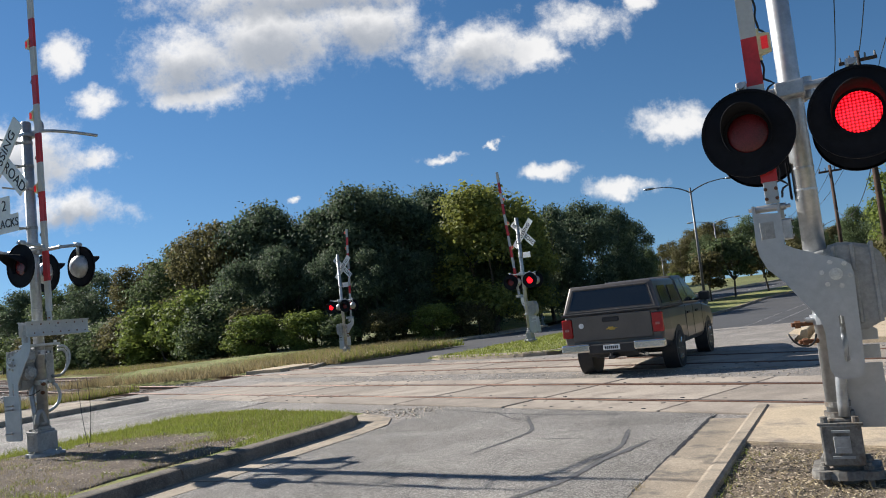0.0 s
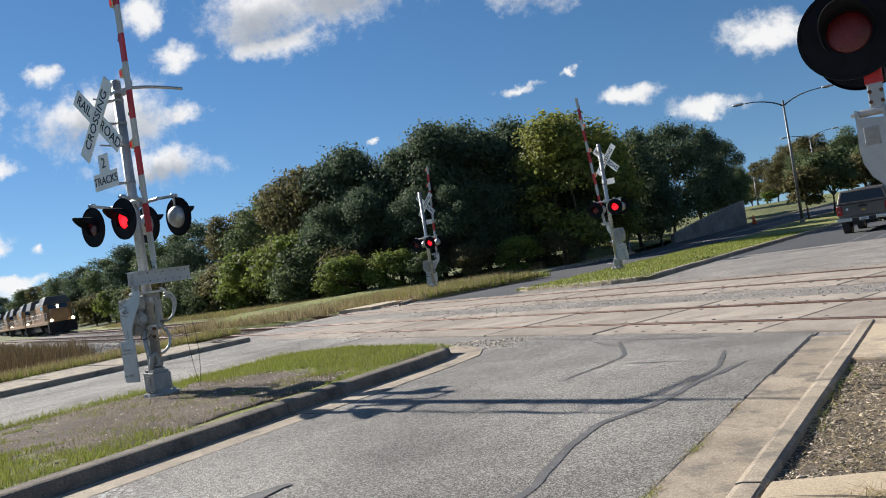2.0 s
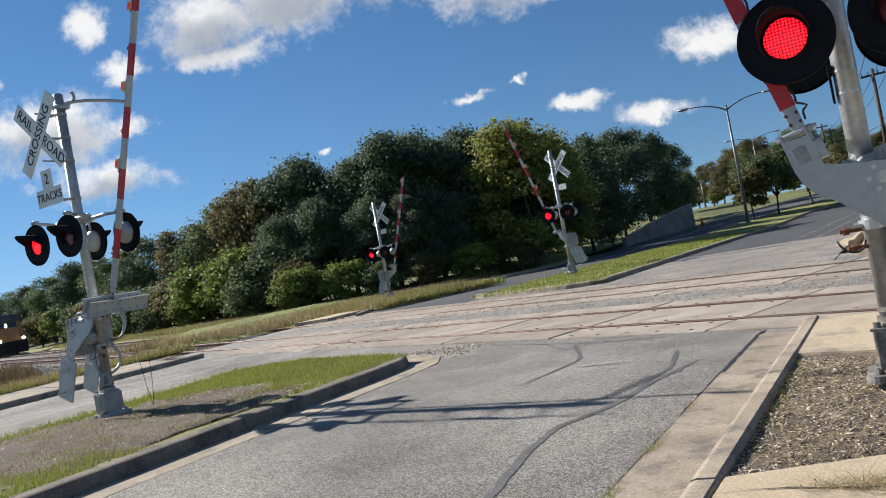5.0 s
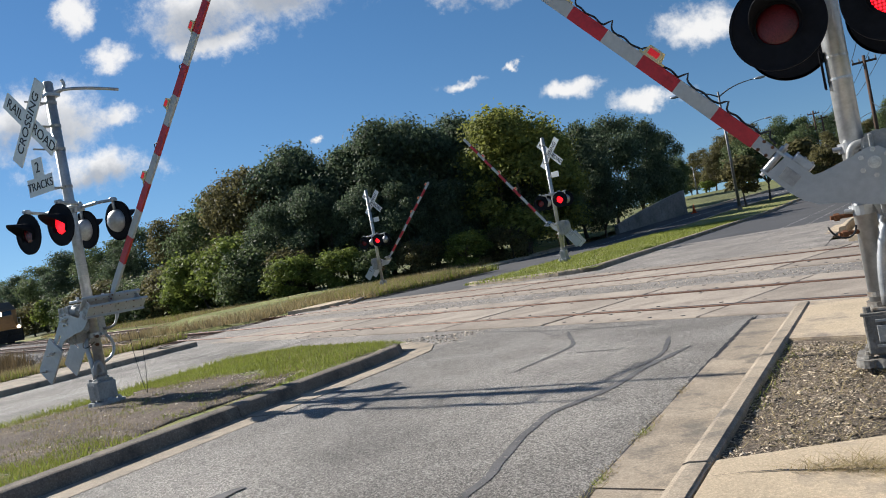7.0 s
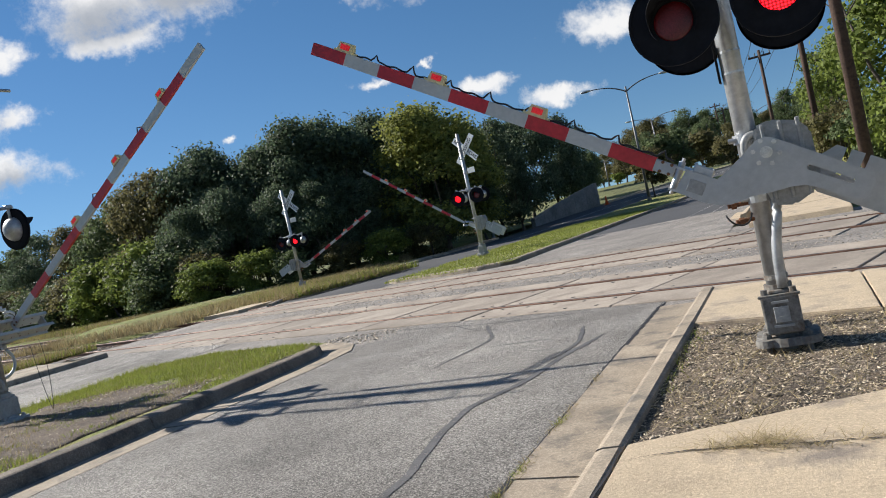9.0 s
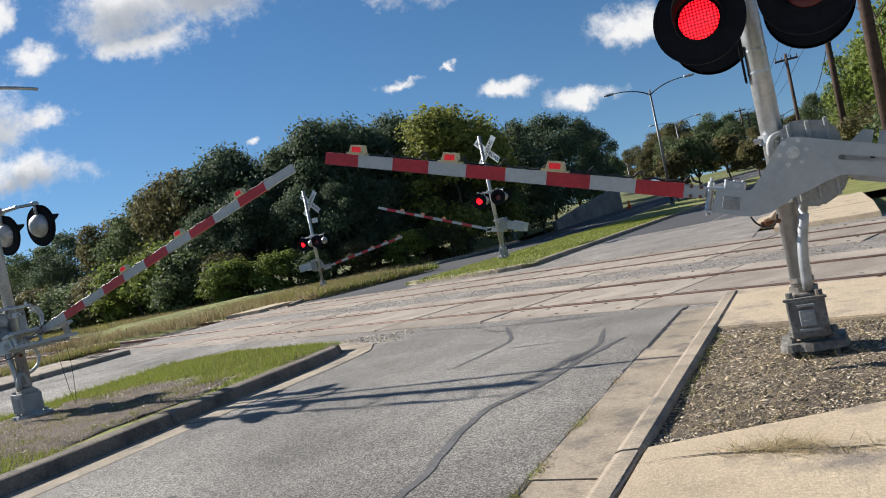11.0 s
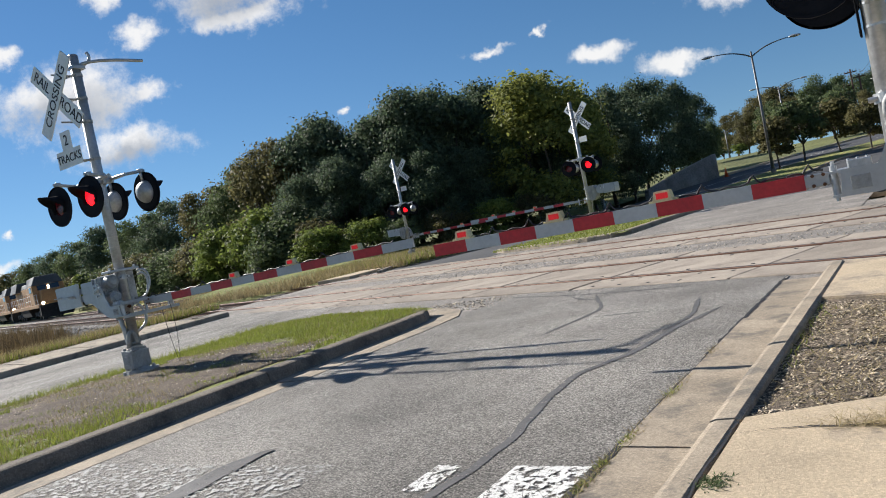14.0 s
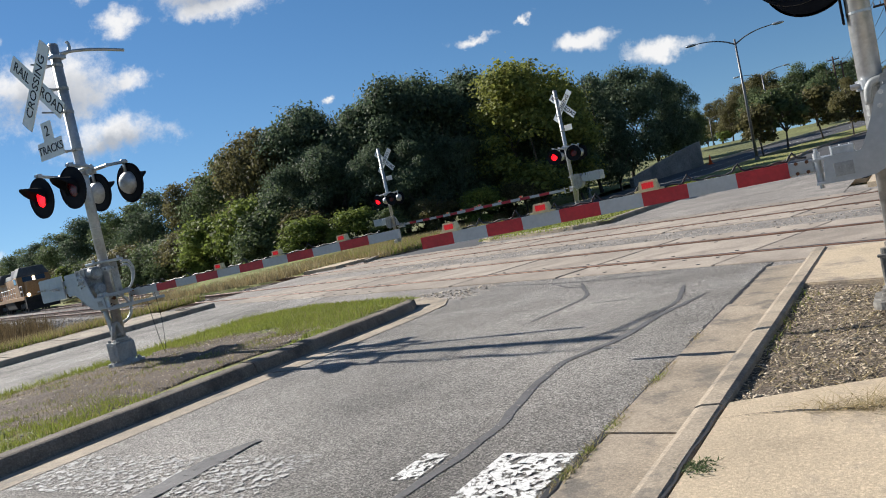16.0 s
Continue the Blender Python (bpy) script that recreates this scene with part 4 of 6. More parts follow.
def median_gear(top, pz):
    """Motor caps, rear case, bent conduits and a slack cable round the median signal's gate mechanism."""
    for z in (pz + .09, pz - .13):
        bm = bmesh.new()
        rod(bm, (-.06, -.165, z), (.05, -.165, z), .088, n=24)
        rod(bm, (.05, -.165, z), (.075, -.165, z), .074, .05, n=24)
        for k in range(6):
            a = math.pi * k / 3
            rod(bm, (.04, -.165 + .078 * math.cos(a), z + .078 * math.sin(a)), (.062, -.165 + .078 * math.cos(a), z + .078 * math.sin(a)), .01, n=6)
        part("motor_cap", bm, CAST, top, "round bolted motor cap")
    bm = bmesh.new()
    box(bm, -.34, -.06, .10, .25, pz - .30, pz + .22, .03)
    for z in (pz - .2, pz + .12):
        rod(bm, (-.06, .2, z), (-.035, .2, z), .018, n=6)
    part("rear_case", bm, CAST, top, "grey rear gear case")
    bm = bmesh.new()
    box(bm, -.1, .1, -.22, .24, pz + .2, pz + .235, .008)
    for y in (-.18, .2):
        rod(bm, (.05, y, pz + .23), (.05, y, pz + .27), .02, n=8)
    part("top_plate", bm, GALV, top)
    for d in (0, .05):
        bm = bmesh.new()
        tube(bm, bez((.02, .24, pz + .12 + d), (.05, .34 + d, pz + .19 + d), (.05, .4 + d, pz + .02), (.04, .34, pz - .12), 14) + bez((.04, .34, pz - .12), (.03, .3, pz - .24), (.0, .2, pz - .2), (-.05, .2, pz - .22), 8)[1:], .018, 8)
        part("bent_conduit", bm, GALV, top, smooth=True)
    bm = bmesh.new()
    tube(bm, bez((-.02, .18, pz - .3), (-.02, .32, pz - .42), (-.02, .3, pz - .62), (-.01, .06, pz - .66), 16), .021, 10)
    part("flexible_conduit", bm, GALV, top, smooth=True)
    bm = bmesh.new()
    tube(bm, bez((.05, -.13, .42), (.06, -.13, .66), (.06, -.02, .66), (.05, .0, .42), 14), .03, 10)
    part("base_conduit", bm, CAST, top, smooth=True)
    bm = bmesh.new()
    tube(bm, bez((.42, .35, pz - .25), (.45, .42, pz - .6), (.4, .36, .05), (.3, .42, .04), 14) + bez((.3, .42, .04), (.24, .44, .05), (.28, .36, .4), (.3, .3, pz - .3), 14)[1:], .0035, 6)
    part("slack_cable", bm, CABLE, top, "thin black slack cable", smooth=True)


def bracket_channels(arm):
    """Two drilled steel channels that tie the side plates at the hinge of the median arm."""
    for z, side in ((-.255, 1), (-.405, -1)):
        bm = bmesh.new()
        box(bm, .33, .52, -.05, .83, z - .005, z + .005, .003)
        for x in (.334, .516):
            box(bm, x - .004, x + .004, -.05, .83, min(z, z + side * .035), max(z, z + side * .035))
        part("bracket_channel", bm, WHITE_SHEET, arm, "pale drilled steel channel")
        bm = bmesh.new()
        for k in range(7):
            for x in (.37, .48):
                rod(bm, (x, .03 + k * .12 + (.03 if x < .4 else 0), z - .0065), (x, .03 + k * .12 + (.03 if x < .4 else 0), z + .0065), .009 + .003 * (k % 2), n=8)
        tagged(part("drilled_holes", bm, RUST, arm), kind="stuff")
    for y in (.0, .76):
        bm = bmesh.new()
        box(bm, .36, .49, y, y + .012, -.40, -.26, .003)
        part("bracket_web", bm, GALV, arm)


def crossbuck(top, kind):
    """Crossed boards, and a count sign below, in front of the pole. kind 1: with the count sign."""
    cz, y = 3.88, -.36
    bm = bmesh.new()
    box(bm, -.61, .61, -.004, .004, -.115, .115, .01, Matrix.Rotation(radians(45), 4, "Y"))
    a = part("crossbuck_board", bm, SIGN_WHITE, top, "white crossbuck board lettered RAIL ROAD")
    a.matrix_basis = Matrix.Translation((0, y, cz))
    bm = bmesh.new()
    box(bm, -.61, .61, -.004, .004, -.115, .115, .01, Matrix.Rotation(radians(-48), 4, "Y"))
    b = part("crossbuck_board", bm, SIGN_WHITE, top, "white crossbuck board lettered CROSSING")
    b.matrix_basis = Matrix.Translation((0, y - .012, cz))
    up = Matrix.Rotation(radians(90), 4, "X")
    ra = Matrix.Rotation(radians(45), 4, "Y")
    lettering("RAIL", .19, SIGN_BLACK, a, ra @ Matrix.Translation((-.36, -.006, 0)) @ up)
    lettering("ROAD", .19, SIGN_BLACK, a, ra @ Matrix.Translation((.36, -.006, 0)) @ up)
    lettering("CROSSING", .19, SIGN_BLACK, b, Matrix.Rotation(radians(-48), 4, "Y") @ Matrix.Translation((0, -.006, 0)) @ up)
    for z in (cz + .3, cz - .02, cz - .34, 3.02):
        bm = bmesh.new()
        rod(bm, (-.02, 0, z), (-.02, y + .005 if kind == 1 else -.12, z), .012, n=8)
        rod(bm, (0, 0, z - .02), (0, 0, z + .02), .074, n=22)
        rod(bm, (.06, -.06, z), (-.12, -.09, z), .014, n=8)
        part("sign_bracket", bm, CAST, top)
    if kind == 1:
        bm = bmesh.new()
        slab(bm, [(-.28, -.115), (.28, -.115), (.28, .115), (.115, .115), (.115, .36), (-.115, .36), (-.115, .115), (-.28, .115)], -.004, .004)
        s = part("count_sign", bm, SIGN_WHITE, top, "white sign reading 2 TRACKS")
        s.matrix_basis = Matrix.Translation((0, y, 3.05))
        lettering("TRACKS", .155, SIGN_BLACK, s, Matrix.Translation((0, -.006, 0)) @ up)
        lettering("2", .2, SIGN_BLACK, s, Matrix.Translation((0, -.006, .235)) @ up)
        bm = bmesh.new()
        tube(bm, bez((0, 0, 4.3), (.05, .1, 4.38), (.1, .4, 4.42), (.2, .95, 4.4), 12), .022, 10)
        tube(bm, bez((0, 0, 4.3), (.03, .12, 4.32), (.05, .28, 4.4), (.02, .2, 4.52), 10), .022, 10)
        box(bm, -.05, .09, -.09, .1, 4.26, 4.31, .008)
        part("top_bracket", bm, GALV, top, "bent pipe brackets at the pole's head")
    else:
        bm = bmesh.new()
        box(bm, -.2, .12, -.004, .004, -.1, .1, .004)
        s = part("small_sign", bm, SIGN_WHITE, top)
        s.matrix_basis = Matrix.Translation((.1, y, 3.1))


R_AT, M1_AT, M2_AT, M3_AT = pose(-.2, 5.33, .115), pose(-9.53, 6.32, .09), pose(-10.5, 25.55, .14, 0, 0, 180), pose(-20.0, 27.5, .1, 0, 0, 180)
SIGNALS = [
    crossing_signal(R_AT, 1, "grey gate signal with a red and white arm by the curb", .305, -1, 3.36, .306, .61, .07, (3.07, 2.27, 1.47), 0, True, lamp_shift=.045, cast=CAST_OLD),
    crossing_signal(M1_AT, -1, "galvanised gate signal with a crossbuck on the grass median", .37, -1, 5.05, .40, .95, .36, (4.3, 3.3, 2.3), 1, False, lamp_z=2.72, lamp_y=.42),
    crossing_signal(M2_AT, -1, "far gate signal with a crossbuck on the grass median", .37, 1, 5.05, .40, .95, .36, (3.1, 2.2, 4.0), 0, False),
    crossing_signal(M3_AT, 1, "far gate signal with a crossbuck before dark trees", .37, 1, 4.35, .36, .8, .0, (4.2, 3.5, 2.8), 0, False),
]
for (top, _, _, _), swing in zip(SIGNALS[2:], (-12, -4)):
    # boards that face back over the crossing, fixed beyond the pole and turned a little to the road
    holder = Matrix.Translation((-.14, -.12, 0)) @ Matrix.Rotation(math.pi + radians(swing), 4, "Z") @ Matrix.Translation((0, .36, 0))
    before = set(top.children)
    crossbuck(top, 2)
    for o in set(top.children) - before:
        o.matrix_basis = (Matrix.Scale(-1, 4, (0, 1, 0)) if o.name.startswith("sign_bracket") else holder) @ o.matrix_basis


# ---------------------------------------------------------------- plants
def leaf_material(name, color, vary=.4, glow=.46):
    m = bpy.data.materials.new(name)
    m.use_nodes = True
    t = m.node_tree
    b = t.nodes["Principled BSDF"]
    b.inputs["Roughness"].default_value, b.inputs["Specular IOR Level"].default_value = .62, .22
    geo = t.nodes.new("ShaderNodeNewGeometry")
    n = node(t, "ShaderNodeTexNoise", Scale=.45, Detail=3.0)
    t.links.new(geo.outputs["Position"], n.inputs["Vector"])
    k = math_node(t, "ADD", math_node(t, "MULTIPLY", geo.outputs["Random Per Island"], .55), math_node(t, "MULTIPLY", n.outputs[0], .45))
    lo, hi = [c * (1 - vary) for c in color], [min(1, c * (1 + vary * 1.6)) for c in color]
    col = ramp(t, k, [(.2, lo), (.85, hi)])
    t.links.new(col, b.inputs["Base Color"])
    tr = t.nodes.new("ShaderNodeBsdfTranslucent")
    t.links.new(col, tr.inputs[0])
    mix = node(t, "ShaderNodeMixShader", Fac=glow)
    t.links.new(b.outputs[0], mix.inputs[1]), t.links.new(tr.outputs[0], mix.inputs[2])
    t.links.new(mix.outputs[0], t.nodes["Material Output"].inputs[0])
    return m


LEAF_DARK = leaf_material("dark_oak_leaves", (.088, .12, .07))
LEAF_MID = leaf_material("green_leaves", (.105, .138, .062))
LEAF_BROWN = leaf_material("browning_leaves", (.125, .115, .05))
LEAF_YELLOW = leaf_material("yellow_green_leaves", (.2, .215, .055))
LEAF_BRIGHT = leaf_material("sunlit_leaves", (.15, .19, .045))
BARK = material("grey_bark", (.085, .07, .058), .95, grain=25, vary=.3, bump=.8, depth=.02)
BLADE_GREEN = leaf_material("grass_blades", (.23, .26, .055), .35, .35)
BLADE_DRY = leaf_material("dry_grass_blades", (.33, .265, .14), .35, .25)
WEED = leaf_material("dry_weeds", (.16, .115, .062), .45, .2)


def raw_mesh(name, verts, faces, mat):
    data = bpy.data.meshes.new(name)
    verts = np.ascontiguousarray(verts, dtype=np.float32).reshape(-1, 3)
    faces = np.ascontiguousarray(faces, dtype=np.int32)
    data.vertices.add(len(verts))
    data.vertices.foreach_set("co", verts.ravel())
    k = faces.shape[1]
    data.loops.add(faces.size)
    data.loops.foreach_set("vertex_index", faces.ravel())
    data.polygons.add(len(faces))
    data.polygons.foreach_set("loop_start", np.arange(0, faces.size, k, dtype=np.int32))
    data.update(calc_edges=True)
    data.materials.append(mat)
    return data


def unit(v):
    return v / np.maximum(np.linalg.norm(v, axis=1, keepdims=True), 1e-6)


def crown_mesh(seed, height, width, low, count, size, mat, lobes=30):
    """Leaves gathered in uneven lobes round a crown; low: height of its underside."""
    r = np.random.RandomState(seed)
    c = []
    for i in range(lobes):
        a, h = r.uniform(0, 2 * np.pi), r.uniform(0, 1)
        body = np.sin(np.pi * (.12 + .80 * h)) ** .7
        rad = width / 2 * body * r.uniform(.35, .9)
        c.append((rad * np.cos(a), rad * np.sin(a), low + (height - low) * (.1 + .8 * h), width * r.uniform(.10, .21)))
    c.append((0, 0, low + (height - low) * .62, width * .33))
    c = np.array(c)
    w = c[:, 3] ** 2
    pick = r.choice(len(c), count, p=w / w.sum())
    d = unit(r.normal(size=(count, 3)))
    d[:, 2] = np.where(d[:, 2] < -.55, -d[:, 2], d[:, 2])
    rr = c[pick, 3:4] * (1 - r.beta(1.2, 4.0, (count, 1)) * .75) * (1 + .23 * r.normal(size=(count, 1)).clip(-1.5, 2.6))
    squash = np.array([1, 1, .82])
    p = c[pick, :3] + d * rr * squash
    p[:, 2] = np.maximum(p[:, 2], low * .6 + .2)
    nrm = unit(d + r.normal(size=(count, 3)) * .75 + np.array([0, 0, .25]))
    side = unit(np.cross(nrm, r.normal(size=(count, 3))))
    up = np.cross(side, nrm)
    s = size * r.uniform(.55, 1.55, (count, 1))
    fold = nrm * s * .22
    v = np.stack([p - up * s, p + side * s * .62 + fold, p + up * s, p - side * s * .62 + fold], 1)
    f = np.arange(count * 4).reshape(-1, 4)
    return raw_mesh("crown", v, f, mat)


def trunk_mesh(seed, height, width, low, thick):
    r = random.Random(seed)
    bm = bmesh.new()
    fork = Vector((r.uniform(-.2, .2), r.uniform(-.2, .2), max(low, .6) + .3))
    tube(bm, [(0, 0, -.25), (0, 0, .2), fork * .6, fork], (thick, thick * .7), 9)
    for k in range(6):
        a = 2 * math.pi * (k + r.random() * .6) / 6
        tip = Vector((math.cos(a) * width * r.uniform(.2, .36), math.sin(a) * width * r.uniform(.2, .36), low + (height - low) * r.uniform(.45, .9)))
        mid = fork.lerp(tip, .5) + Vector((r.uniform(-.4, .4), r.uniform(-.4, .4), r.uniform(-.1, .5)))
        tube(bm, [fork, fork.lerp(mid, .5), mid, tip], (thick * .55, .025), 7)
        for j in range(2):
            q = mid.lerp(tip, r.uniform(.1, .8))
            tube(bm, [q, q + Vector((r.uniform(-.8, .8), r.uniform(-.8, .8), r.uniform(.2, .9)))], (thick * .2, .015), 5)
    return mesh_of(bm, "trunk", BARK, True)


def make_tree(seed, height, width, low, count, size, mat, thick=.22, lobes=34):
    return trunk_mesh(seed, height, width, low, thick), crown_mesh(seed, height, width, low, count, size, mat, lobes)


def plant(name, meshes, x, y, z, scale, turn, label, category="tree", group="trees behind the crossing"):
    top = thing(name, label, category, Matrix.LocRotScale((x, y, z), Euler((0, 0, turn)), scale), group)
    for nm, data in zip(("trunk", "crown"), meshes):
        o = new(nm, data)
        o.parent = top
    return top


OAKS = [make_tree(11 + k, 9.5, 7.6, 0.4, 22000, .1, LEAF_DARK) for k in range(4)]
MIDS = [make_tree(31 + k, 9.0, 7.0, 0.3, 19000, .1, LEAF_MID) for k in range(3)]
BROWNS = [make_tree(41 + k, 9.0, 6.6, 0.3, 18000, .1, LEAF_BROWN) for k in range(2)]
YELLOWS = [make_tree(51 + k, 9.5, 6.8, 0.5, 21000, .1, LEAF_YELLOW) for k in range(2)]
SHRUBS = [make_tree(61 + k, 3.6, 4.2, .1, 7000, .085, m, .08, 18) for k, m in enumerate((LEAF_MID, LEAF_BRIGHT, LEAF_BROWN))]
SMALL = [make_tree(71 + k, 4.6, 3.4, 1.1, 4200, .11, m, .07, 12) for k, m in enumerate((LEAF_MID, LEAF_BROWN))]


def by_bearing(bearing, dist):
    a = radians(bearing)
    return -math.sin(a) * dist, math.cos(a) * dist


# bearing to the west of north, distance, height of the crown's top, kind
rnd = random.Random(5)
LABELS = {"oak": "dark green live oak with a dense round crown", "mid": "green tree with an uneven dense crown", "brown": "tree with browning autumn leaves", "yellow": "yellow-green autumn tree with a broad crown",
          "shrub": "low leafy shrub at the wood's edge", "small": "small multi-stemmed ornamental tree"}
LABELS["bright"] = "leafy bright green tree on the bank"
BRIGHTS = [make_tree(81 + k, 7.5, 6.5, .3, 18000, .09, LEAF_BRIGHT) for k in range(2)]
KINDS = {"bright": (BRIGHTS, 7.5), "oak": (OAKS, 9.5), "mid": (MIDS, 9.0), "brown": (BROWNS, 9.0), "yellow": (YELLOWS, 9.5), "shrub": (SHRUBS, 3.6), "small": (SMALL, 4.6)}


def stand(kind, bearing, dist, elev, wide=1.0, pick=None):
    x, y = by_bearing(bearing, dist)
    z = rise(x, y)
    data, base = KINDS[kind]
    h = max(1.2, elev * dist + 1.3 - z)
    s = h / base
    return plant("shrub" if kind == "shrub" else "tree", data[rnd.randrange(len(data)) if pick is None else pick], x, y, z - .05, (s * wide, s * wide, s), rnd.uniform(0, 6.28), LABELS[kind],
                 "shrub" if kind == "shrub" else "tree")


for kind, b, d, e, w in (
    ("mid", 68.0, 620, .026, 1.6), ("oak", 67.2, 470, .031, 1.5), ("mid", 66.2, 345, .034, 1.4), ("oak", 65.2, 270, .040, 1.3), ("mid", 64.0, 215, .044, 1.3), ("brown", 62.8, 178, .050, 1.3), ("mid", 61.4, 150, .058, 1.2), ("oak", 60.2, 132, .062, 1.1), ("mid", 59.0, 116, .068, 1.1), ("oak", 57, 98, .078, 1.1), ("mid", 54.6, 88, .088, 1.05),
    ("oak", 52.3, 80, .10, 1.0), ("brown", 50, 74, .112, 1.0), ("mid", 47.8, 64, .126, .95), ("brown", 45.6, 58, .150, .95), ("brown", 43.6, 55, .164, .95), ("oak", 41.3, 52, .166, .95), ("brown", 39.6, 58, .166, .9),
    ("oak", 38.2, 50, .163, .95), ("oak", 35.0, 49, .174, .95), ("oak", 31.6, 50, .172, .95), ("oak", 28.8, 52, .168, .9), ("yellow", 24.9, 46, .172, 1.2), ("yellow", 22.4, 50, .14, .9), ("oak", 24.6, 60, .150, .9),
    ("oak", 20.4, 55, .137, .85), ("oak", 18.0, 62, .134, .85), ("oak", 16.0, 68, .129, .8), ("oak", 14.3, 76, .105, .75), ("mid", 13.2, 86, .066, .7),
    # a second row that closes the gaps
    ("oak", 33, 60, .15, 1.1), ("oak", 36.5, 62, .15, 1.1), ("oak", 29.8, 64, .15, 1.1), ("mid", 42, 66, .14, 1.1), ("oak", 46.5, 74, .11, 1.1), ("mid", 55.5, 112, .07, 1.2), ("oak", 21.8, 68, .12, 1), ("oak", 49, 90, .095, 1.1),
    ("oak", 40, 47, .11, .9), ("oak", 36.6, 45, .10, .9), ("oak", 33.4, 44.5, .10, .9), ("oak", 30.4, 45.5, .10, .9), ("mid", 27.4, 46, .09, .85), ("oak", 24.6, 47, .085, .85), ("mid", 21.8, 50, .085, .8), ("oak", 19, 54, .08, .8), ("oak", 43, 49, .10, .9),
    # edge of the wood
    ("shrub", 56, 72, .035, 1.2), ("shrub", 53.5, 66, .04, 1.2), ("shrub", 51, 60, .04, 1.2), ("shrub", 48.6, 55, .055, 1.1), ("shrub", 46.4, 51, .07, 1.1), ("shrub", 44.2, 48, .06, 1.1), ("shrub", 42, 46, .04, 1.2),
    ("shrub", 39.4, 43, .028, 1.2), ("shrub", 36.4, 42, .02, 1.2), ("shrub", 33.0, 42, .02, 1.2), ("shrub", 29.6, 42, .02, 1.2), ("shrub", 26, 43, .018, 1.2), ("shrub", 58.6, 97, .03, 1.2), ("shrub", 61.0, 127, .022, 1.3), ("shrub", 59.8, 112, .028, 1.3), ("shrub", 62.4, 155, .02, 1.3), ("shrub", 57.2, 86, .034, 1.2), ("shrub", 54.6, 73, .04, 1.2), ("shrub", 52.2, 63, .04, 1.2), ("shrub", 49.8, 57, .045, 1.2), ("shrub", 47.4, 52, .05, 1.2), ("shrub", 45.2, 48, .05, 1.2), ("shrub", 43.0, 44, .03, 1.2),
    # beyond the bend
    ("brown", 11.6, 120, .066, 1.0), ("brown", 10.0, 112, .078, 1.0), ("brown", 8.2, 108, .083, 1.0), ("mid", 6.4, 104, .082, 1.0), ("mid", 4.4, 118, .076, 1.0), ("oak", 2.8, 130, .074, 1.0), ("brown", 1.2, 112, .058, .9), ("mid", -.8, 100, .076, .9),
    ("mid", -2.6, 78, .092, .9), ("mid", 12.6, 140, .05, 1.0), ("brown", 10.9, 98, .06, 1.0), ("mid", 9.2, 96, .066, 1.0), ("brown", 7.4, 96, .068, 1.0), ("mid", 5.0, 98, .066, 1.0), ("mid", 2.2, 104, .06, 1.0), ("oak", .2, 112, .062, 1.0), ("mid", -1.8, 108, .07, 1.0), ("shrub", 11.4, 92, .02, 1.6), ("shrub", 9.6, 91, .02, 1.6), ("shrub", 8.4, 92, .022, 1.6), ("shrub", 6.6, 92, .022, 1.6), ("shrub", 3.8, 94, .02, 1.6), ("shrub", 1.4, 96, .02, 1.6), ("brown", 3.4, 92, .055, .8), ("mid", 5.6, 84, .06, .8),
    # on the east bank
    ("bright", -3.6, 44, .12, .85), ("bright", -7.6, 29, .2, .95), ("bright", -11.5, 30, .22, 1.0), ("bright", -16, 34, .22, 1.0), ("shrub", -3.4, 38, .05, 1.0), ("shrub", -5.6, 33, .05, 1.0),
):
    stand(kind, b, d, e, w)
for b, d, e in ((9.2, 57, .05), (7.6, 59, .062), (5.4, 63, .056), (3.6, 60, .045)):
    stand("small", b, d, e, 1.15)


def blades(name, pts, h, w, mat, label, lean=.35, kind="stuff", category="grass"):
    """Single blades of grass at given points: n x 3."""
    r = np.random.RandomState(len(pts))
    n = len(pts)
    hh = h * r.uniform(.5, 1.4, (n, 1))
    a = r.uniform(0, 2 * np.pi, n)
    side = np.stack([np.cos(a), np.sin(a), np.zeros(n)], 1) * w * r.uniform(.6, 1.3, (n, 1))
    tip = np.stack([r.normal(size=n) * lean, r.normal(size=n) * lean, np.ones(n)], 1) * hh
    v = np.stack([pts - side, pts + side, pts + tip], 1)
    ob = new(name, raw_mesh(name, v, np.arange(3 * n).reshape(-1, 3), mat))
    return tagged(ob, label, category, kind=kind)


def scatter(n, x0, x1, y0, y1, height, keep=lambda x, y: True, seed=1):
    r = np.random.RandomState(seed)
    out = []
    while len(out) < n:
        x, y = r.uniform(x0, x1), r.uniform(y0, y1)
        if keep(x, y):
            out.append((x, y, height(x, y) - .004))
    return np.array(out)


def in_dirt(x, y):
    return ((x + 8.5) / 2.45) ** 2 + ((y - 5.35) / 2.1) ** 2 + .9 * noise.noise((x * 1.7, y * 1.7, 7)) < 1


def lawn(x, y):
    return y < median_front(x) - .1 and not in_dirt(x, y)


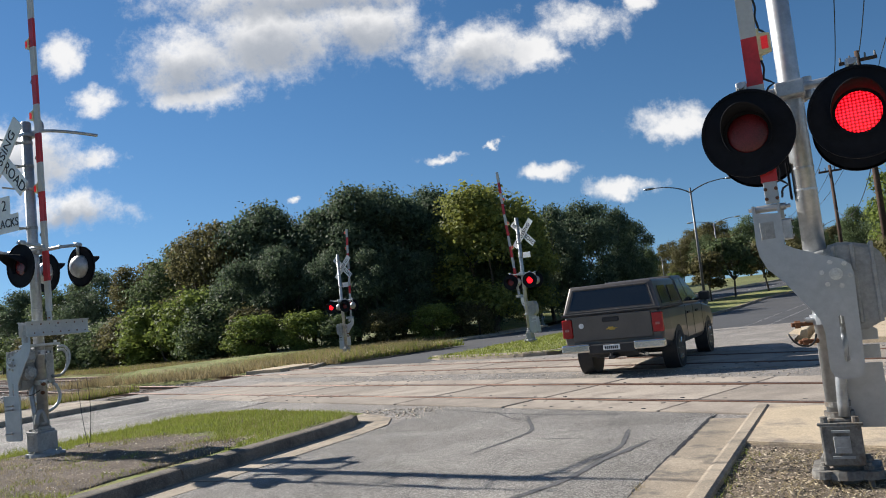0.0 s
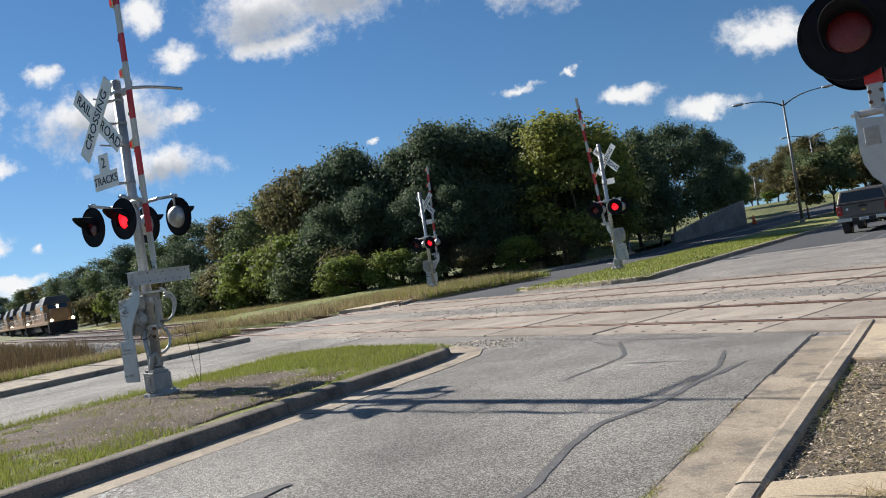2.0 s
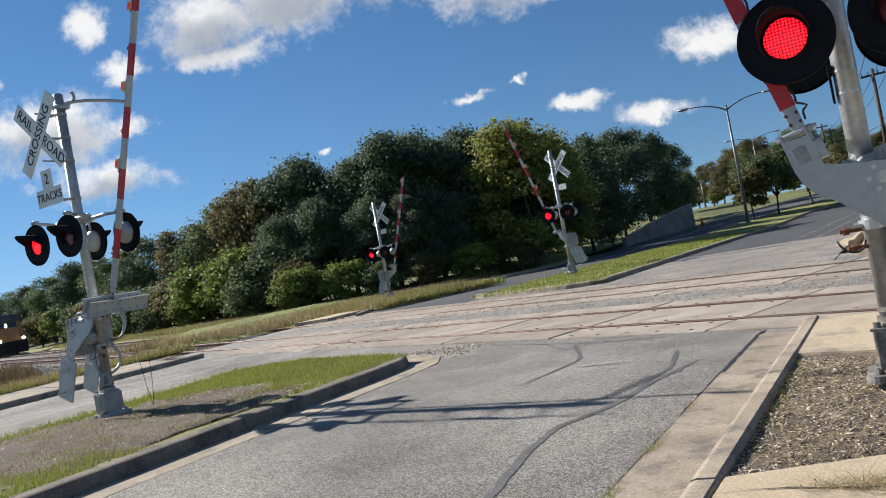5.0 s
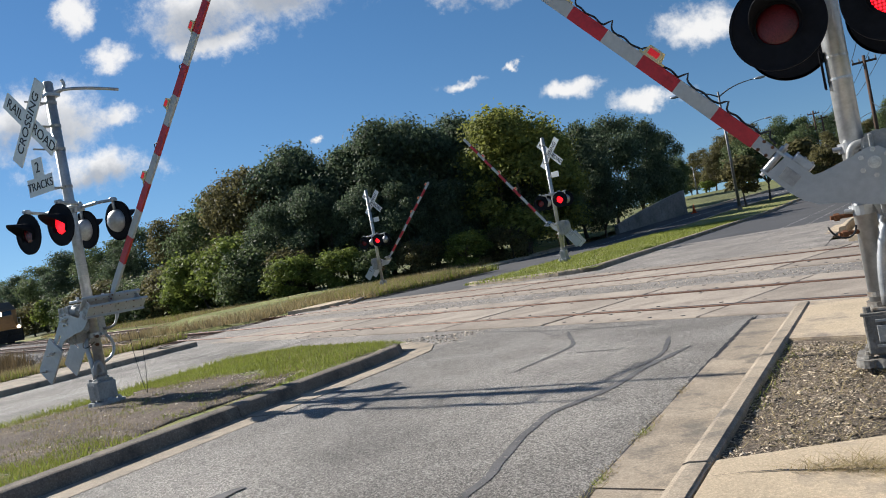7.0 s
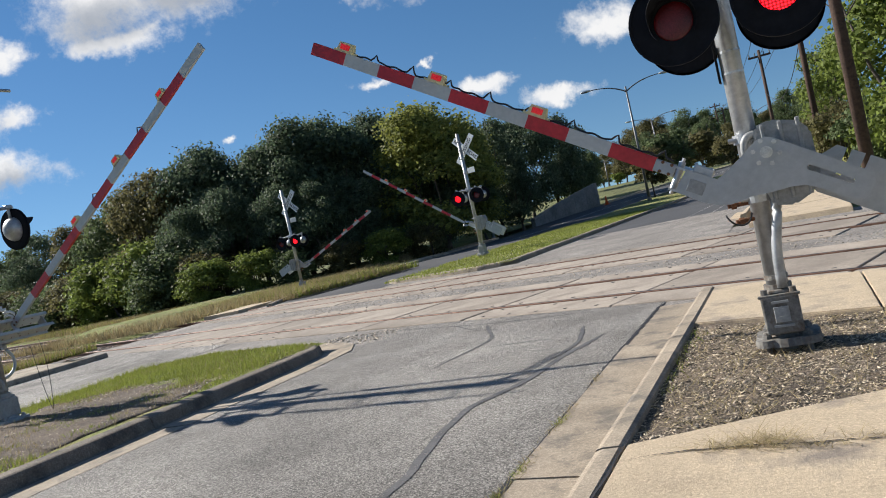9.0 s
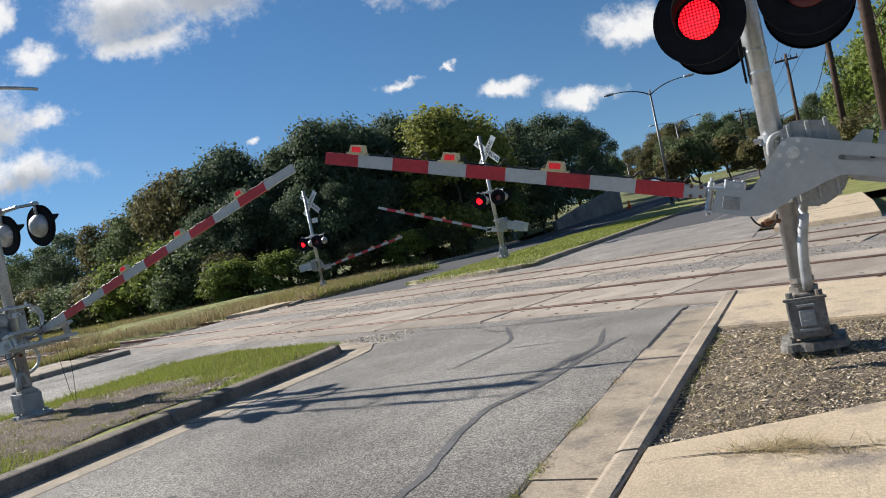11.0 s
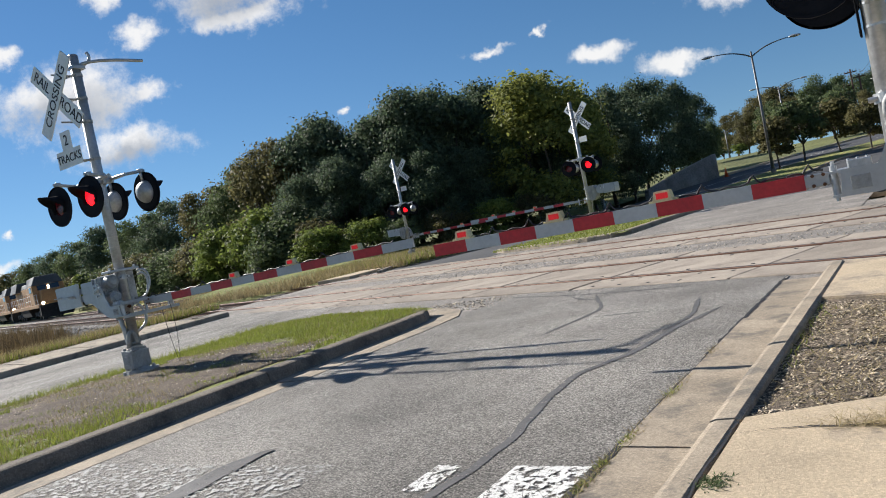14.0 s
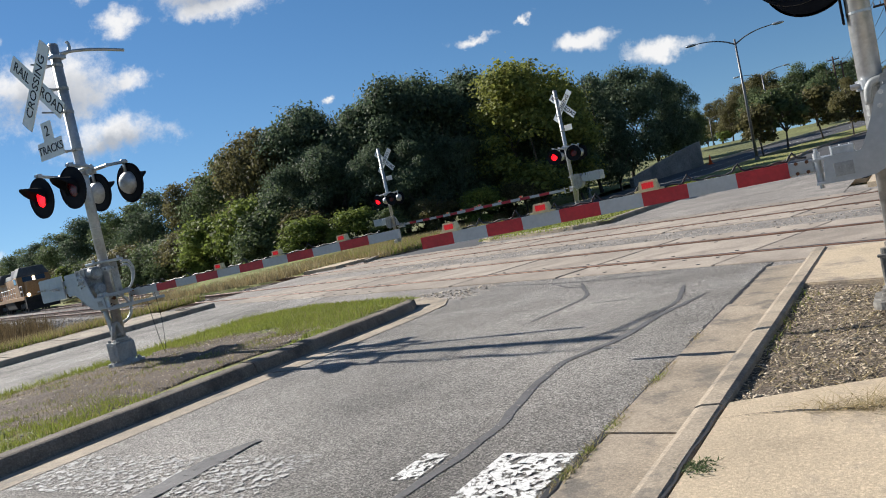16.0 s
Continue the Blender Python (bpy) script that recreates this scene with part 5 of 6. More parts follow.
blades("median_grass", scatter(42000, X_MED_W + .05, X_MED_BACK, 1.5, 10.6, median_z, lawn, 2), .055, .005, BLADE_GREEN, "short green grass blades on the median")
blades("median_straw", scatter(9000, X_MED_W - .1, X_MED_BACK, 1.5, 10.6, median_z, lambda x, y: y < median_front(x) - .05 and noise.noise((x * .8, y * .8, 2)) > -.1, 3), .05, .004, BLADE_DRY, "dry straw in the median grass")
blades("median_edge_grass", scatter(5000, X_MED_W - .25, X_MED_W + .25, -2, 10.2, lambda x, y: .012, lambda x, y: True, 4), .10, .006, BLADE_GREEN, "taller grass along the median's edge")
blades("soil_straw", scatter(1100, -11, -6.5, 3.0, 7.8, lambda x, y: median_z(x, y) + .014, in_dirt, 17), .03, .003, BLADE_DRY, "dry straw strewn on bare soil", 2.2, category="straw")
blades("soil_sprouts", scatter(2600, -11, -6.5, 3.0, 7.8, lambda x, y: median_z(x, y) + .01, lambda x, y: in_dirt(x, y) and noise.noise((x * 2.2, y * 2.2, 4)) > .15, 18), .035, .004, BLADE_GREEN, "thin grass sprouting in the soil", .6)
blades("verge_grass", scatter(16000, X_WEST - 4.0, X_WEST - 1.64, 0, 15, lambda x, y: .185 - .08 * (X_WEST - 1.61 - x), lambda x, y: True, 5), .26, .012, BLADE_DRY, "long yellowing grass beside the walk")
blades("verge_green_grass", scatter(9000, X_WEST - 3.2, X_WEST - 1.64, 0, 15, lambda x, y: .185 - .08 * (X_WEST - 1.61 - x), lambda x, y: True, 6), .2, .012, BLADE_GREEN, "green grass beside the walk")
blades("field_weeds", scatter(60000, -60, X_WEST - 3.6, 2, 26, lambda x, y: -.05, lambda x, y: x * ST + y * CT < 4.3 - .8 * noise.noise((x * .3, y * .3, 0)), 7), .62, .02, WEED, "tall dry brown weeds in the field", .22)
blades("wood_edge_grass", scatter(34000, -40, -19.8, 20, 44, lambda x, y: rise(x, y) + .05, lambda x, y: x < bend(y, -20.3) and x > bend(y, -30) or (x * ST + y * CT > 16.4 and x * ST + y * CT < 19 and x < -19), 8), .3, .02, BLADE_DRY, "long yellowing grass below the trees")
blades("track_side_grass", np.array([on_track(-24 - 62 * q ** 1.5, v, .05) for q, v in zip(np.random.RandomState(21).uniform(0, 1, 30000), np.random.RandomState(22).uniform(15.5, 21.5, 30000))]), .3, .018, BLADE_DRY, "long yellowing grass beside the tracks")
blades("track_side_green", np.array([on_track(-24 - 62 * q ** 1.5, v, .05) for q, v in zip(np.random.RandomState(23).uniform(0, 1, 24000), np.random.RandomState(24).uniform(15.8, 22, 24000))]), .28, .02, BLADE_GREEN, "green grass beside the tracks")
blades("far_median_grass", scatter(16000, -13, -6, 19.5, 40, far_median_z, lambda x, y: bend(y, -11.9) < x < bend(y, -7.4) and y > 20.4 - (x + 11.9) * .3, 9), .07, .012, BLADE_GREEN, "mown grass on the far median")


# loose stones and chips
def stones(name, pts, size, mat, label, seed=1, flat=.6, category="gravel", long=1.0):
    r = np.random.RandomState(seed)
    n = len(pts)
    base = np.array([(1, 0, 0), (-1, 0, 0), (0, 1, 0), (0, -1, 0), (0, 0, 1), (0, 0, -1)], float)
    tri = np.array([(0, 2, 4), (2, 1, 4), (1, 3, 4), (3, 0, 4), (2, 0, 5), (1, 2, 5), (3, 1, 5), (0, 3, 5)])
    s = size * r.lognormal(0, .4, (n, 1, 1))
    v = base[None] * s * r.uniform(.5, 1.2, (n, 6, 1)) * np.array([long, 1, flat])
    a = r.uniform(0, 2 * np.pi, n)
    c, q = np.cos(a)[:, None], np.sin(a)[:, None]
    v = np.stack([v[..., 0] * c - v[..., 1] * q, v[..., 0] * q + v[..., 1] * c, v[..., 2] + .25 * s[:, :, 0] * v[..., 0] / np.maximum(s[:, :, 0], 1e-6)], -1)
    v = v + pts[:, None, :]
    f = (tri[None] + 6 * np.arange(n)[:, None, None]).reshape(-1, 3)
    return tagged(new(name, raw_mesh(name, v, f, mat)), label, category, kind="stuff")


PEBBLE = material("mixed_pebbles", (.42, .36, .285), .9, grain=60, vary=.3, bump=.3, island=.8)
CHIP = material("weathered_wood_chips", (.36, .3, .22), .95, grain=60, vary=.4, bump=.3, island=.9)
ROCK = material("grey_ballast_stone", (.2, .185, .172), .95, grain=40, vary=.3, bump=.3, island=.7)
in_bed = lambda x, y: 3.55 + .3 * (x + .94) < y + .1 * noise.noise((x * 3, y * 3, 0)) and y < 6.4 - .27 * (x + .94) and x > -.93
stones("bed_pebbles", scatter(14000, -.93, 2.4, 3.5, 6.4, bed_z, in_bed, 11), .0055, PEBBLE, "pale pebbles in the dusty bed", 1)
stones("bed_chips", scatter(20000, -.93, 2.4, 3.5, 6.4, lambda x, y: bed_z(x, y) + .0045, in_bed, 12), .0048, CHIP, "weathered wood chips in the bed", 2, .5, long=2.6)
stones("soil_stones", scatter(3200, -11, -6.6, 3.2, 7.6, lambda x, y: median_z(x, y) + .01, in_dirt, 13), .011, PEBBLE, "small stones on bare soil", 3)
stones("crossing_gravel", np.array([on_track(u, s, .0) for u, s in zip(np.random.RandomState(4).uniform(-18, 4, 4200), np.random.RandomState(5).normal(11.24, .42, 4200))]), .008, PEBBLE, "loose pale gravel between the tracks", 4)
stones("nose_gravel", scatter(500, -7.4, -5.4, 9.0, 10.2, lambda x, y: .0, lambda x, y: x * ST + y * CT < E1 + .1 and y > 9.2 - (x + 6) * .4, 15), .014, PEBBLE, "loose gravel at the median's nose", 6)
for k, (s0, u0, u1, n) in enumerate(((TRACKS[0], -75, -20.3, 15000), (TRACKS[1], -75, -24.6, 9000), (11.2, -70, -21, 6000), (TRACKS[0] - 2.6, -50, -21, 5000))):
    rr = np.random.RandomState(30 + k)
    w = 1.9 if k < 2 else .8
    stones("ballast_stones", np.array([on_track(u0 + (u1 - u0) * q ** .6, s0 + v, -.135) for q, v in zip(rr.uniform(0, 1, n), rr.uniform(-w, w, n))]), .045, ROCK, "grey crushed ballast stones", 7 + k, .7)
stones("east_gravel", np.array([on_track(u, s, -.01) for u, s in zip(np.random.RandomState(8).uniform(-3, 14, 5000), np.random.RandomState(9).uniform(15.2, 18, 5000))]), .025, PEBBLE, "pale gravel by the far walk", 12)


# ---------------------------------------------------------------- pickup truck with a camper shell
TRUCK_PAINT = material("dusty_grey_brown_car_paint", (.12, .105, .094), .36, .3, grain=60, stain=2, vary=.12, bump=.02, spec=.6)
GLASS_DARK = material("dark_tinted_glass", (.014, .016, .018), .08, 0, vary=.1, bump=0, spec=.8)
CHROME = material("dusty_chrome", (.52, .52, .50), .25, .95, grain=30, vary=.1, bump=.03)
PLASTIC = material("black_plastic", (.022, .022, .024), .6, vary=.2, bump=.1)
TYRE = material("tyre_rubber", (.02, .02, .02), .85, vary=.2, bump=.3, grain=60)
TAIL_RED = material("red_tail_lamp", (.32, .012, .012), .25, vary=.15, bump=.05)
LENS_PALE = material("pale_red_lamp_lens", (.38, .14, .13), .25, vary=.1, bump=.03)
GOLD = material("gold_badge", (.55, .36, .08), .35, .6, bump=.02)


def frustum(bm, r0, z0, r1, z1, bevel=0.0):
    """A block from the rectangle r0 = (x0, x1, y0, y1) at z0 to r1 at z1."""
    vs = []
    for (x0, x1, y0, y1), z in ((r0, z0), (r1, z1)):
        vs.append([bm.verts.new(p) for p in ((x0, y0, z), (x1, y0, z), (x1, y1, z), (x0, y1, z))])
    fs = [bm.faces.new(vs[0][::-1]), bm.faces.new(vs[1])]
    for i in range(4):
        fs.append(bm.faces.new((vs[0][i], vs[0][(i + 1) % 4], vs[1][(i + 1) % 4], vs[1][i])))
    if bevel:
        bmesh.ops.bevel(bm, geom=list({e for f in fs for e in f.edges}), offset=bevel, segments=3, affect="EDGES", profile=.6)
    return bm


def quad(bm, pts, thick, out):
    """A thin pane over four corners, standing out along out."""
    o = Vector(out).normalized() * thick
    a = [bm.verts.new(Vector(p)) for p in pts]
    b = [bm.verts.new(Vector(p) + o) for p in pts]
    bm.faces.new(a), bm.faces.new(b[::-1])
    for i in range(4):
        bm.faces.new((a[i], b[i], b[(i + 1) % 4], a[(i + 1) % 4]))
    bmesh.ops.recalc_face_normals(bm, faces=bm.faces)
    return bm


def wheel(parent, x, y, r, w):
    bm = bmesh.new()
    prof = [(r * .62, -w / 2 * .9), (r * .9, -w / 2), (r * .985, -w / 2 * .8), (r, -w / 2 * .5), (r, w / 2 * .5), (r * .985, w / 2 * .8), (r * .9, w / 2), (r * .62, w / 2 * .9)]
    n = 36
    rings = [[bm.verts.new((v, q * math.cos(2 * math.pi * k / n), q * math.sin(2 * math.pi * k / n))) for q, v in prof] for k in range(n)]
    for k in range(n):
        a, b = rings[k], rings[(k + 1) % n]
        for i in range(len(prof) - 1):
            bm.faces.new((a[i], b[i], b[i + 1], a[i + 1]))
    tyre = part("wheel", bm, TYRE, parent, "black tyre", smooth=True)
    bm = bmesh.new()
    sgn = 1 if x > 0 else -1
    rod(bm, (-w * .4 * sgn, 0, 0), (w * .28 * sgn, 0, 0), r * .63, n=28)
    for k in range(6):
        a = 2 * math.pi * k / 6
        d = Vector((0, math.cos(a), math.sin(a)))
        rod(bm, Vector((w * .3 * sgn, 0, 0)) + d * r * .1, Vector((w * .36 * sgn, 0, 0)) + d * r * .6, r * .09, r * .11, n=8)
    rod(bm, (w * .25 * sgn, 0, 0), (w * .42 * sgn, 0, 0), r * .16, n=14)
    part("rim", bm, CHROME, tyre, "silver spoked rim")
    tyre.matrix_basis = Matrix.Translation((x, y, r))
    return tyre


def pickup():
    """Origin under the rear axle, bonnet to +y."""
    top = thing("pickup_truck", "dusty grey-brown pickup truck with a matching camper shell", "pickup truck")
    bm = bmesh.new()
    ys = [-1.17, -1.12, -.62, .62, 1.0, 2.9, 3.1, 4.05, 4.4, 4.52]
    tops = [1.2, 1.22, 1.22, 1.22, 1.22, 1.20, 1.17, 1.08, 1.0, .9]
    lows = [.52, .50, .48, .48, .42, .42, .46, .46, .42, .5]
    wid = [.93, .96, .985, .985, .975, .975, .985, .98, .9, .8]
    rings = []
    for y, zt_, zb, w in zip(ys, tops, lows, wid):
        half = [(0, zb), (w * .9, zb), (w * .97, zb + .1), (w, zb + .3), (w * .995, zt_ - .22), (w * .96, zt_ - .06), (w * .9, zt_), (0, zt_ + .02)]
        ring = half + [(-x, z) for x, z in half[-2:0:-1]]
        rings.append([bm.verts.new((x, y, z)) for x, z in ring])
    n = len(rings[0])
    for a, b in zip(rings, rings[1:]):
        for i in range(n):
            bm.faces.new((a[i], a[(i + 1) % n], b[(i + 1) % n], b[i]))
    bm.faces.new(rings[0]), bm.faces.new(rings[-1][::-1])
    bmesh.ops.recalc_face_normals(bm, faces=bm.faces)
    part("body", bm, TRUCK_PAINT, top, "grey-brown painted body", smooth=False)
    bm = bmesh.new()
    frustum(bm, (-.93, .93, .82, 3.1), 1.2, (-.72, .72, 1.08, 2.15), 1.82, .06)
    cab = part("cab", bm, TRUCK_PAINT, top, smooth=True)
    bm = bmesh.new()
    frustum(bm, (-.95, .95, -1.2, .8), 1.2, (-.80, .80, -1.02, .78), 1.76, .05)
    shell = part("camper_shell", bm, TRUCK_PAINT, top, "grey-brown fibreglass camper shell", smooth=True)
    bm = bmesh.new()
    for sx in (-1, 1):
        rod(bm, (sx * .955, -1.2, 1.215), (sx * .955, .8, 1.215), .018, n=6)
    rod(bm, (-.955, -1.205, 1.215), (.955, -1.205, 1.215), .022, n=6)
    part("shell_rail", bm, PLASTIC, shell)
    bm = bmesh.new()
    quad(bm, [(-.80, -1.168, 1.30), (.80, -1.168, 1.30), (.70, -1.052, 1.66), (-.70, -1.052, 1.66)], .012, (0, -1, .3))
    part("rear_window", bm, GLASS_DARK, shell, "dark rear window")
    bm = bmesh.new()
    for p, q in (((-.86, -1.178, 1.26), (-.74, -1.046, 1.69)), ((-.74, -1.046, 1.69), (.74, -1.046, 1.69)), ((.74, -1.046, 1.69), (.86, -1.178, 1.26)), ((.86, -1.178, 1.26), (-.86, -1.178, 1.26))):
        rod(bm, p, q, .02, n=6)
    part("window_frame", bm, TRUCK_PAINT, shell)
    for sx in (-1, 1):
        for y0, y1 in ((-.95, -.18), (-.12, .68)):
            bm = bmesh.new()
            quad(bm, [(sx * .935, y0, 1.28), (sx * .935, y1, 1.28), (sx * .845, y1 - .05, 1.62), (sx * .845, y0 + .1, 1.62)], .01, (sx, 0, .3))
            part("shell_window", bm, GLASS_DARK, shell, "dark side window")
        for y0, y1, y2, y3 in ((.98, 1.66, 1.66, 1.16), (1.72, 2.78, 2.12, 1.72)):
            bm = bmesh.new()
            quad(bm, [(sx * .925, y0, 1.24), (sx * .925, y1, 1.24), (sx * .755, y2, 1.74), (sx * .755, y3, 1.74)], .01, (sx, 0, .3))
            part("door_window", bm, GLASS_DARK, cab, "dark side window")
        bm = bmesh.new()
        box(bm, sx * 1.12 - .12, sx * 1.12 + .12, 2.42, 2.56, 1.22, 1.42, .04)
        rod(bm, (sx * .9, 2.5, 1.25), (sx * 1.05, 2.5, 1.27), .03)
        part("mirror", bm, PLASTIC, top, "black door mirror")
        bm = bmesh.new()
        for yy in (1.05, 2.0):
            box(bm, sx * .985 - .015, sx * .985 + .015, yy, yy + .2, 1.0, 1.045, .01)
        part("door_handle", bm, PLASTIC, top)
        bm = bmesh.new()
        for yy in (.86, 1.66, 2.72):
            box(bm, sx * .982 - .004, sx * .982 + .004, yy, yy + .012, .5, 1.18)
        part("door_seam", bm, PLASTIC, top)
        bm = bmesh.new()
        box(bm, sx * .87 - .1, sx * .87 + .1, -1.215, -1.12, .78, 1.14, .02)
        lamp = part("tail_lamp", bm, TAIL_RED, top, "red tail lamp")
        bm = bmesh.new()
        box(bm, sx * .87 - .04, sx * .87 + .04, -1.222, -1.21, .91, .96, .008)
        part("reversing_lens", bm, LENS_PALE, lamp)
        for y in (0, 3.35):
            # solid black disc stands in for the shade inside the wheel well
            bm = bmesh.new()
            rod(bm, (sx * .70, y, .40), (sx * .988, y, .40), .435, n=36)
            part("wheel_well_shade", bm, PLASTIC, top)
    bm = bmesh.new()
    quad(bm, [(-.82, 3.02, 1.24), (.82, 3.02, 1.24), (.68, 2.22, 1.76), (-.68, 2.22, 1.76)], .01, (0, .6, .8))
    part("windscreen", bm, GLASS_DARK, cab)
    bm = bmesh.new()
    box(bm, -.76, .76, -1.205, -1.15, .70, 1.19, .02)
    gate = part("tailgate", bm, TRUCK_PAINT, top)
    bm = bmesh.new()
    box(bm, -.16, .16, -1.212, -1.195, 1.04, 1.13, .02)
    part("tailgate_handle", bm, PLASTIC, gate)
    bm = bmesh.new()
    slab(bm, [(-.13, .9), (-.04, .9), (-.04, .885), (.06, .885), (.06, .9), (.13, .925), (.04, .925), (.04, .945), (-.06, .945), (-.06, .925)], -1.216, -1.204)
    part("badge", bm, GOLD, gate, "plain gold badge")
    bm = bmesh.new()
    rod(bm, (-.58, -1.214, 1.0), (-.58, -1.206, 1.0), .05, n=16)
    part("sticker", bm, SIGN_WHITE, gate)
    for sx in (-1, 1):
        bm = bmesh.new()
        box(bm, sx * .70 - .28, sx * .70 + .28, -1.36, -1.16, .50, .66, .03)
        part("bumper_end", bm, CHROME, top, "chrome bumper end")
    bm = bmesh.new()
    box(bm, -.45, .45, -1.34, -1.16, .46, .64, .02)
    box(bm, -.5, .5, -1.14, -.9, .4, .5)
    part("bumper_step", bm, PLASTIC, top)
    bm = bmesh.new()
    box(bm, -.16, .16, -1.352, -1.34, .52, .62, .004)
    plate = part("number_plate", bm, SIGN_WHITE, top)
    bm = bmesh.new()
    for k in range(7):
        box(bm, -.125 + k * .037, -.10 + k * .037, -1.357, -1.351, .545, .595)
    part("plate_marks", bm, SIGN_BLACK, plate)
    bm = bmesh.new()
    box(bm, -.06, .06, -1.42, -1.1, .36, .42, .01)
    rod(bm, (0, -1.4, .42), (0, -1.4, .47), .03)
    part("tow_hitch", bm, PLASTIC, top)
    bm = bmesh.new()
    rod(bm, (.45, -1.1, .42), (.62, -1.28, .40), .035)
    part("tail_pipe", bm, CHROME, top)
    bm = bmesh.new()
    rod(bm, (-.8, 0, .38), (.8, 0, .38), .06, n=10)
    box(bm, -.4, .4, -1.0, 4.2, .36, .55)
    part("chassis", bm, PLASTIC, top)
    wheels = [wheel(top, sx * .872, y, .375, .25) for sx in (-1, 1) for y in (0, 3.35)]
    for o in top.children_recursive:
        o.data.transform(Matrix.Scale(.915, 4))
        o.location *= .915
    return top, wheels


TRUCK, TRUCK_WHEELS = pickup()

# ---------------------------------------------------------------- freight train
YELLOW = material("dusty_yellow_loco_paint", (.33, .18, .075), .6, .1, grain=8, stain=.6, vary=.16, bump=.05)
LOCO_GREY = material("dark_grey_loco_paint", (.07, .075, .082), .6, .1, grain=8, stain=.6, vary=.2, bump=.05)
LOCO_BLACK = material("black_running_gear", (.018, .017, .017), .8, .2, grain=10, vary=.3, bump=.2)
HEADLIGHT = material("lit_headlight", (.9, .85, .7), .3, bump=0, emit=((1.0, .85, .6), 4.5))
HOPPER_GREY = material("pale_grey_hopper_paint", (.42, .41, .38), .6, .1, grain=6, stain=.6, vary=.18, bump=.05)


def bogie(parent, y, axles, r):
    bm = bmesh.new()
    for sx in (-1, 1):
        box(bm, sx * .98 - .09, sx * .98 + .09, y - axles * .85, y + axles * .85, .45, .85, .05)
        for k in range(axles):
            yy = y + (k - (axles - 1) / 2) * 1.7
            rod(bm, (sx * .66, yy, r), (sx * .80, yy, r), r, n=20)
            box(bm, sx * 1.04 - .08, sx * 1.04 + .08, yy - .2, yy + .2, .35, .75, .03)
    return part("bogie", bm, LOCO_BLACK, parent, "black wheel truck")


def locomotive():
    """Origin on the rails under the front coupler, nose to +y, body behind."""
    top = thing("locomotive", "yellow diesel freight locomotive with a dark grey roof", "locomotive", group="freight train")
    bm = bmesh.new()
    box(bm, -1.5, 1.5, -22, -.9, 1.25, 1.62, .03)
    part("frame", bm, YELLOW, top)
    bm = bmesh.new()
    box(bm, -1.45, 1.45, -.95, -.45, .35, 1.5, .05)
    frustum(bm, (-1.4, 1.4, -.6, -.2), .2, (-1.2, 1.2, -.6, -.45), .9)
    rod(bm, (0, -.5, .9), (0, .0, .9), .14, n=10)
    part("pilot", bm, LOCO_BLACK, top, "black pilot plough and coupler")
    bm = bmesh.new()
    frustum(bm, (-1.05, 1.05, -2.9, -1.35), 1.62, (-.92, .92, -2.9, -1.5), 3.0, .1)
    part("nose", bm, YELLOW, top)
    bm = bmesh.new()
    frustum(bm, (-1.5, 1.5, -5.4, -2.8), 1.62, (-1.5, 1.5, -5.4, -2.95), 3.55, .06)
    cab = part("cab", bm, YELLOW, top)
    bm = bmesh.new()
    frustum(bm, (-1.5, 1.5, -5.45, -2.9), 3.55, (-1.05, 1.05, -5.45, -3.15), 4.45, .1)
    part("cab_roof", bm, LOCO_GREY, top, "dark grey cab roof")
    for sx in (-1, 1):
        bm = bmesh.new()
        quad(bm, [(sx * .12, -2.84, 3.02), (sx * 1.02, -2.84, 3.02), (sx * 1.02, -2.93, 3.52), (sx * .12, -2.93, 3.52)], .02, (0, 1, 0))
        part("windscreen", bm, GLASS_DARK, cab)
        bm = bmesh.new()
        quad(bm, [(sx * 1.505, -5.0, 2.9), (sx * 1.505, -3.5, 2.9), (sx * 1.505, -3.5, 3.45), (sx * 1.505, -5.0, 3.45)], .02, (sx, 0, 0))
        part("cab_window", bm, GLASS_DARK, cab)
        bm = bmesh.new()
        rod(bm, (sx * 1.1, -.46, 1.68), (sx * 1.1, -.36, 1.68), .16, n=14)
        part("ditch_light", bm, HEADLIGHT, top, "lit ditch light")
        bm = bmesh.new()
        for k in range(14):
            y = -1.2 - k * 1.55
            rod(bm, (sx * 1.46, y, 1.6), (sx * 1.46, y, 2.6), .022, n=5)
        rod(bm, (sx * 1.46, -1.2, 2.6), (sx * 1.46, -21.5, 2.6), .022, n=5)
        rod(bm, (sx * 1.46, -1.2, 2.1), (sx * 1.46, -21.5, 2.1), .018, n=5)
        part("handrail", bm, SIGN_WHITE, top, "white side handrail")
        bm = bmesh.new()
        for k in range(5):
            box(bm, sx * 1.3 - .15, sx * 1.3 + .15, -1.6, -1.1, .4 + k * .25, .44 + k * .25)
        part("steps", bm, LOCO_BLACK, top)
        for k in range(9):
            bm = bmesh.new()
            box(bm, sx * .93 - .015, sx * .93 + .015, -7.0 - k * 1.5, -5.8 - k * 1.5, 1.9, 3.0, .01)
            part("hood_door", bm, YELLOW, top)
    for z in (3.12, 3.32):
        bm = bmesh.new()
        rod(bm, (0, -2.9, z + .02), (0, -2.72, z + .02), .11, n=14)
        part("headlight", bm, HEADLIGHT, top, "lit headlight")
    bm = bmesh.new()
    box(bm, -.92, .92, -20.5, -5.4, 1.62, 3.6, .06)
    part("engine_hood", bm, YELLOW, top)
    bm = bmesh.new()
    frustum(bm, (-.92, .92, -20.5, -5.4), 3.6, (-.7, .7, -20.5, -5.4), 4.1, .06)
    frustum(bm, (-1.45, 1.45, -20.8, -16.0), 3.4, (-1.1, 1.1, -20.8, -16.0), 4.45, .06)
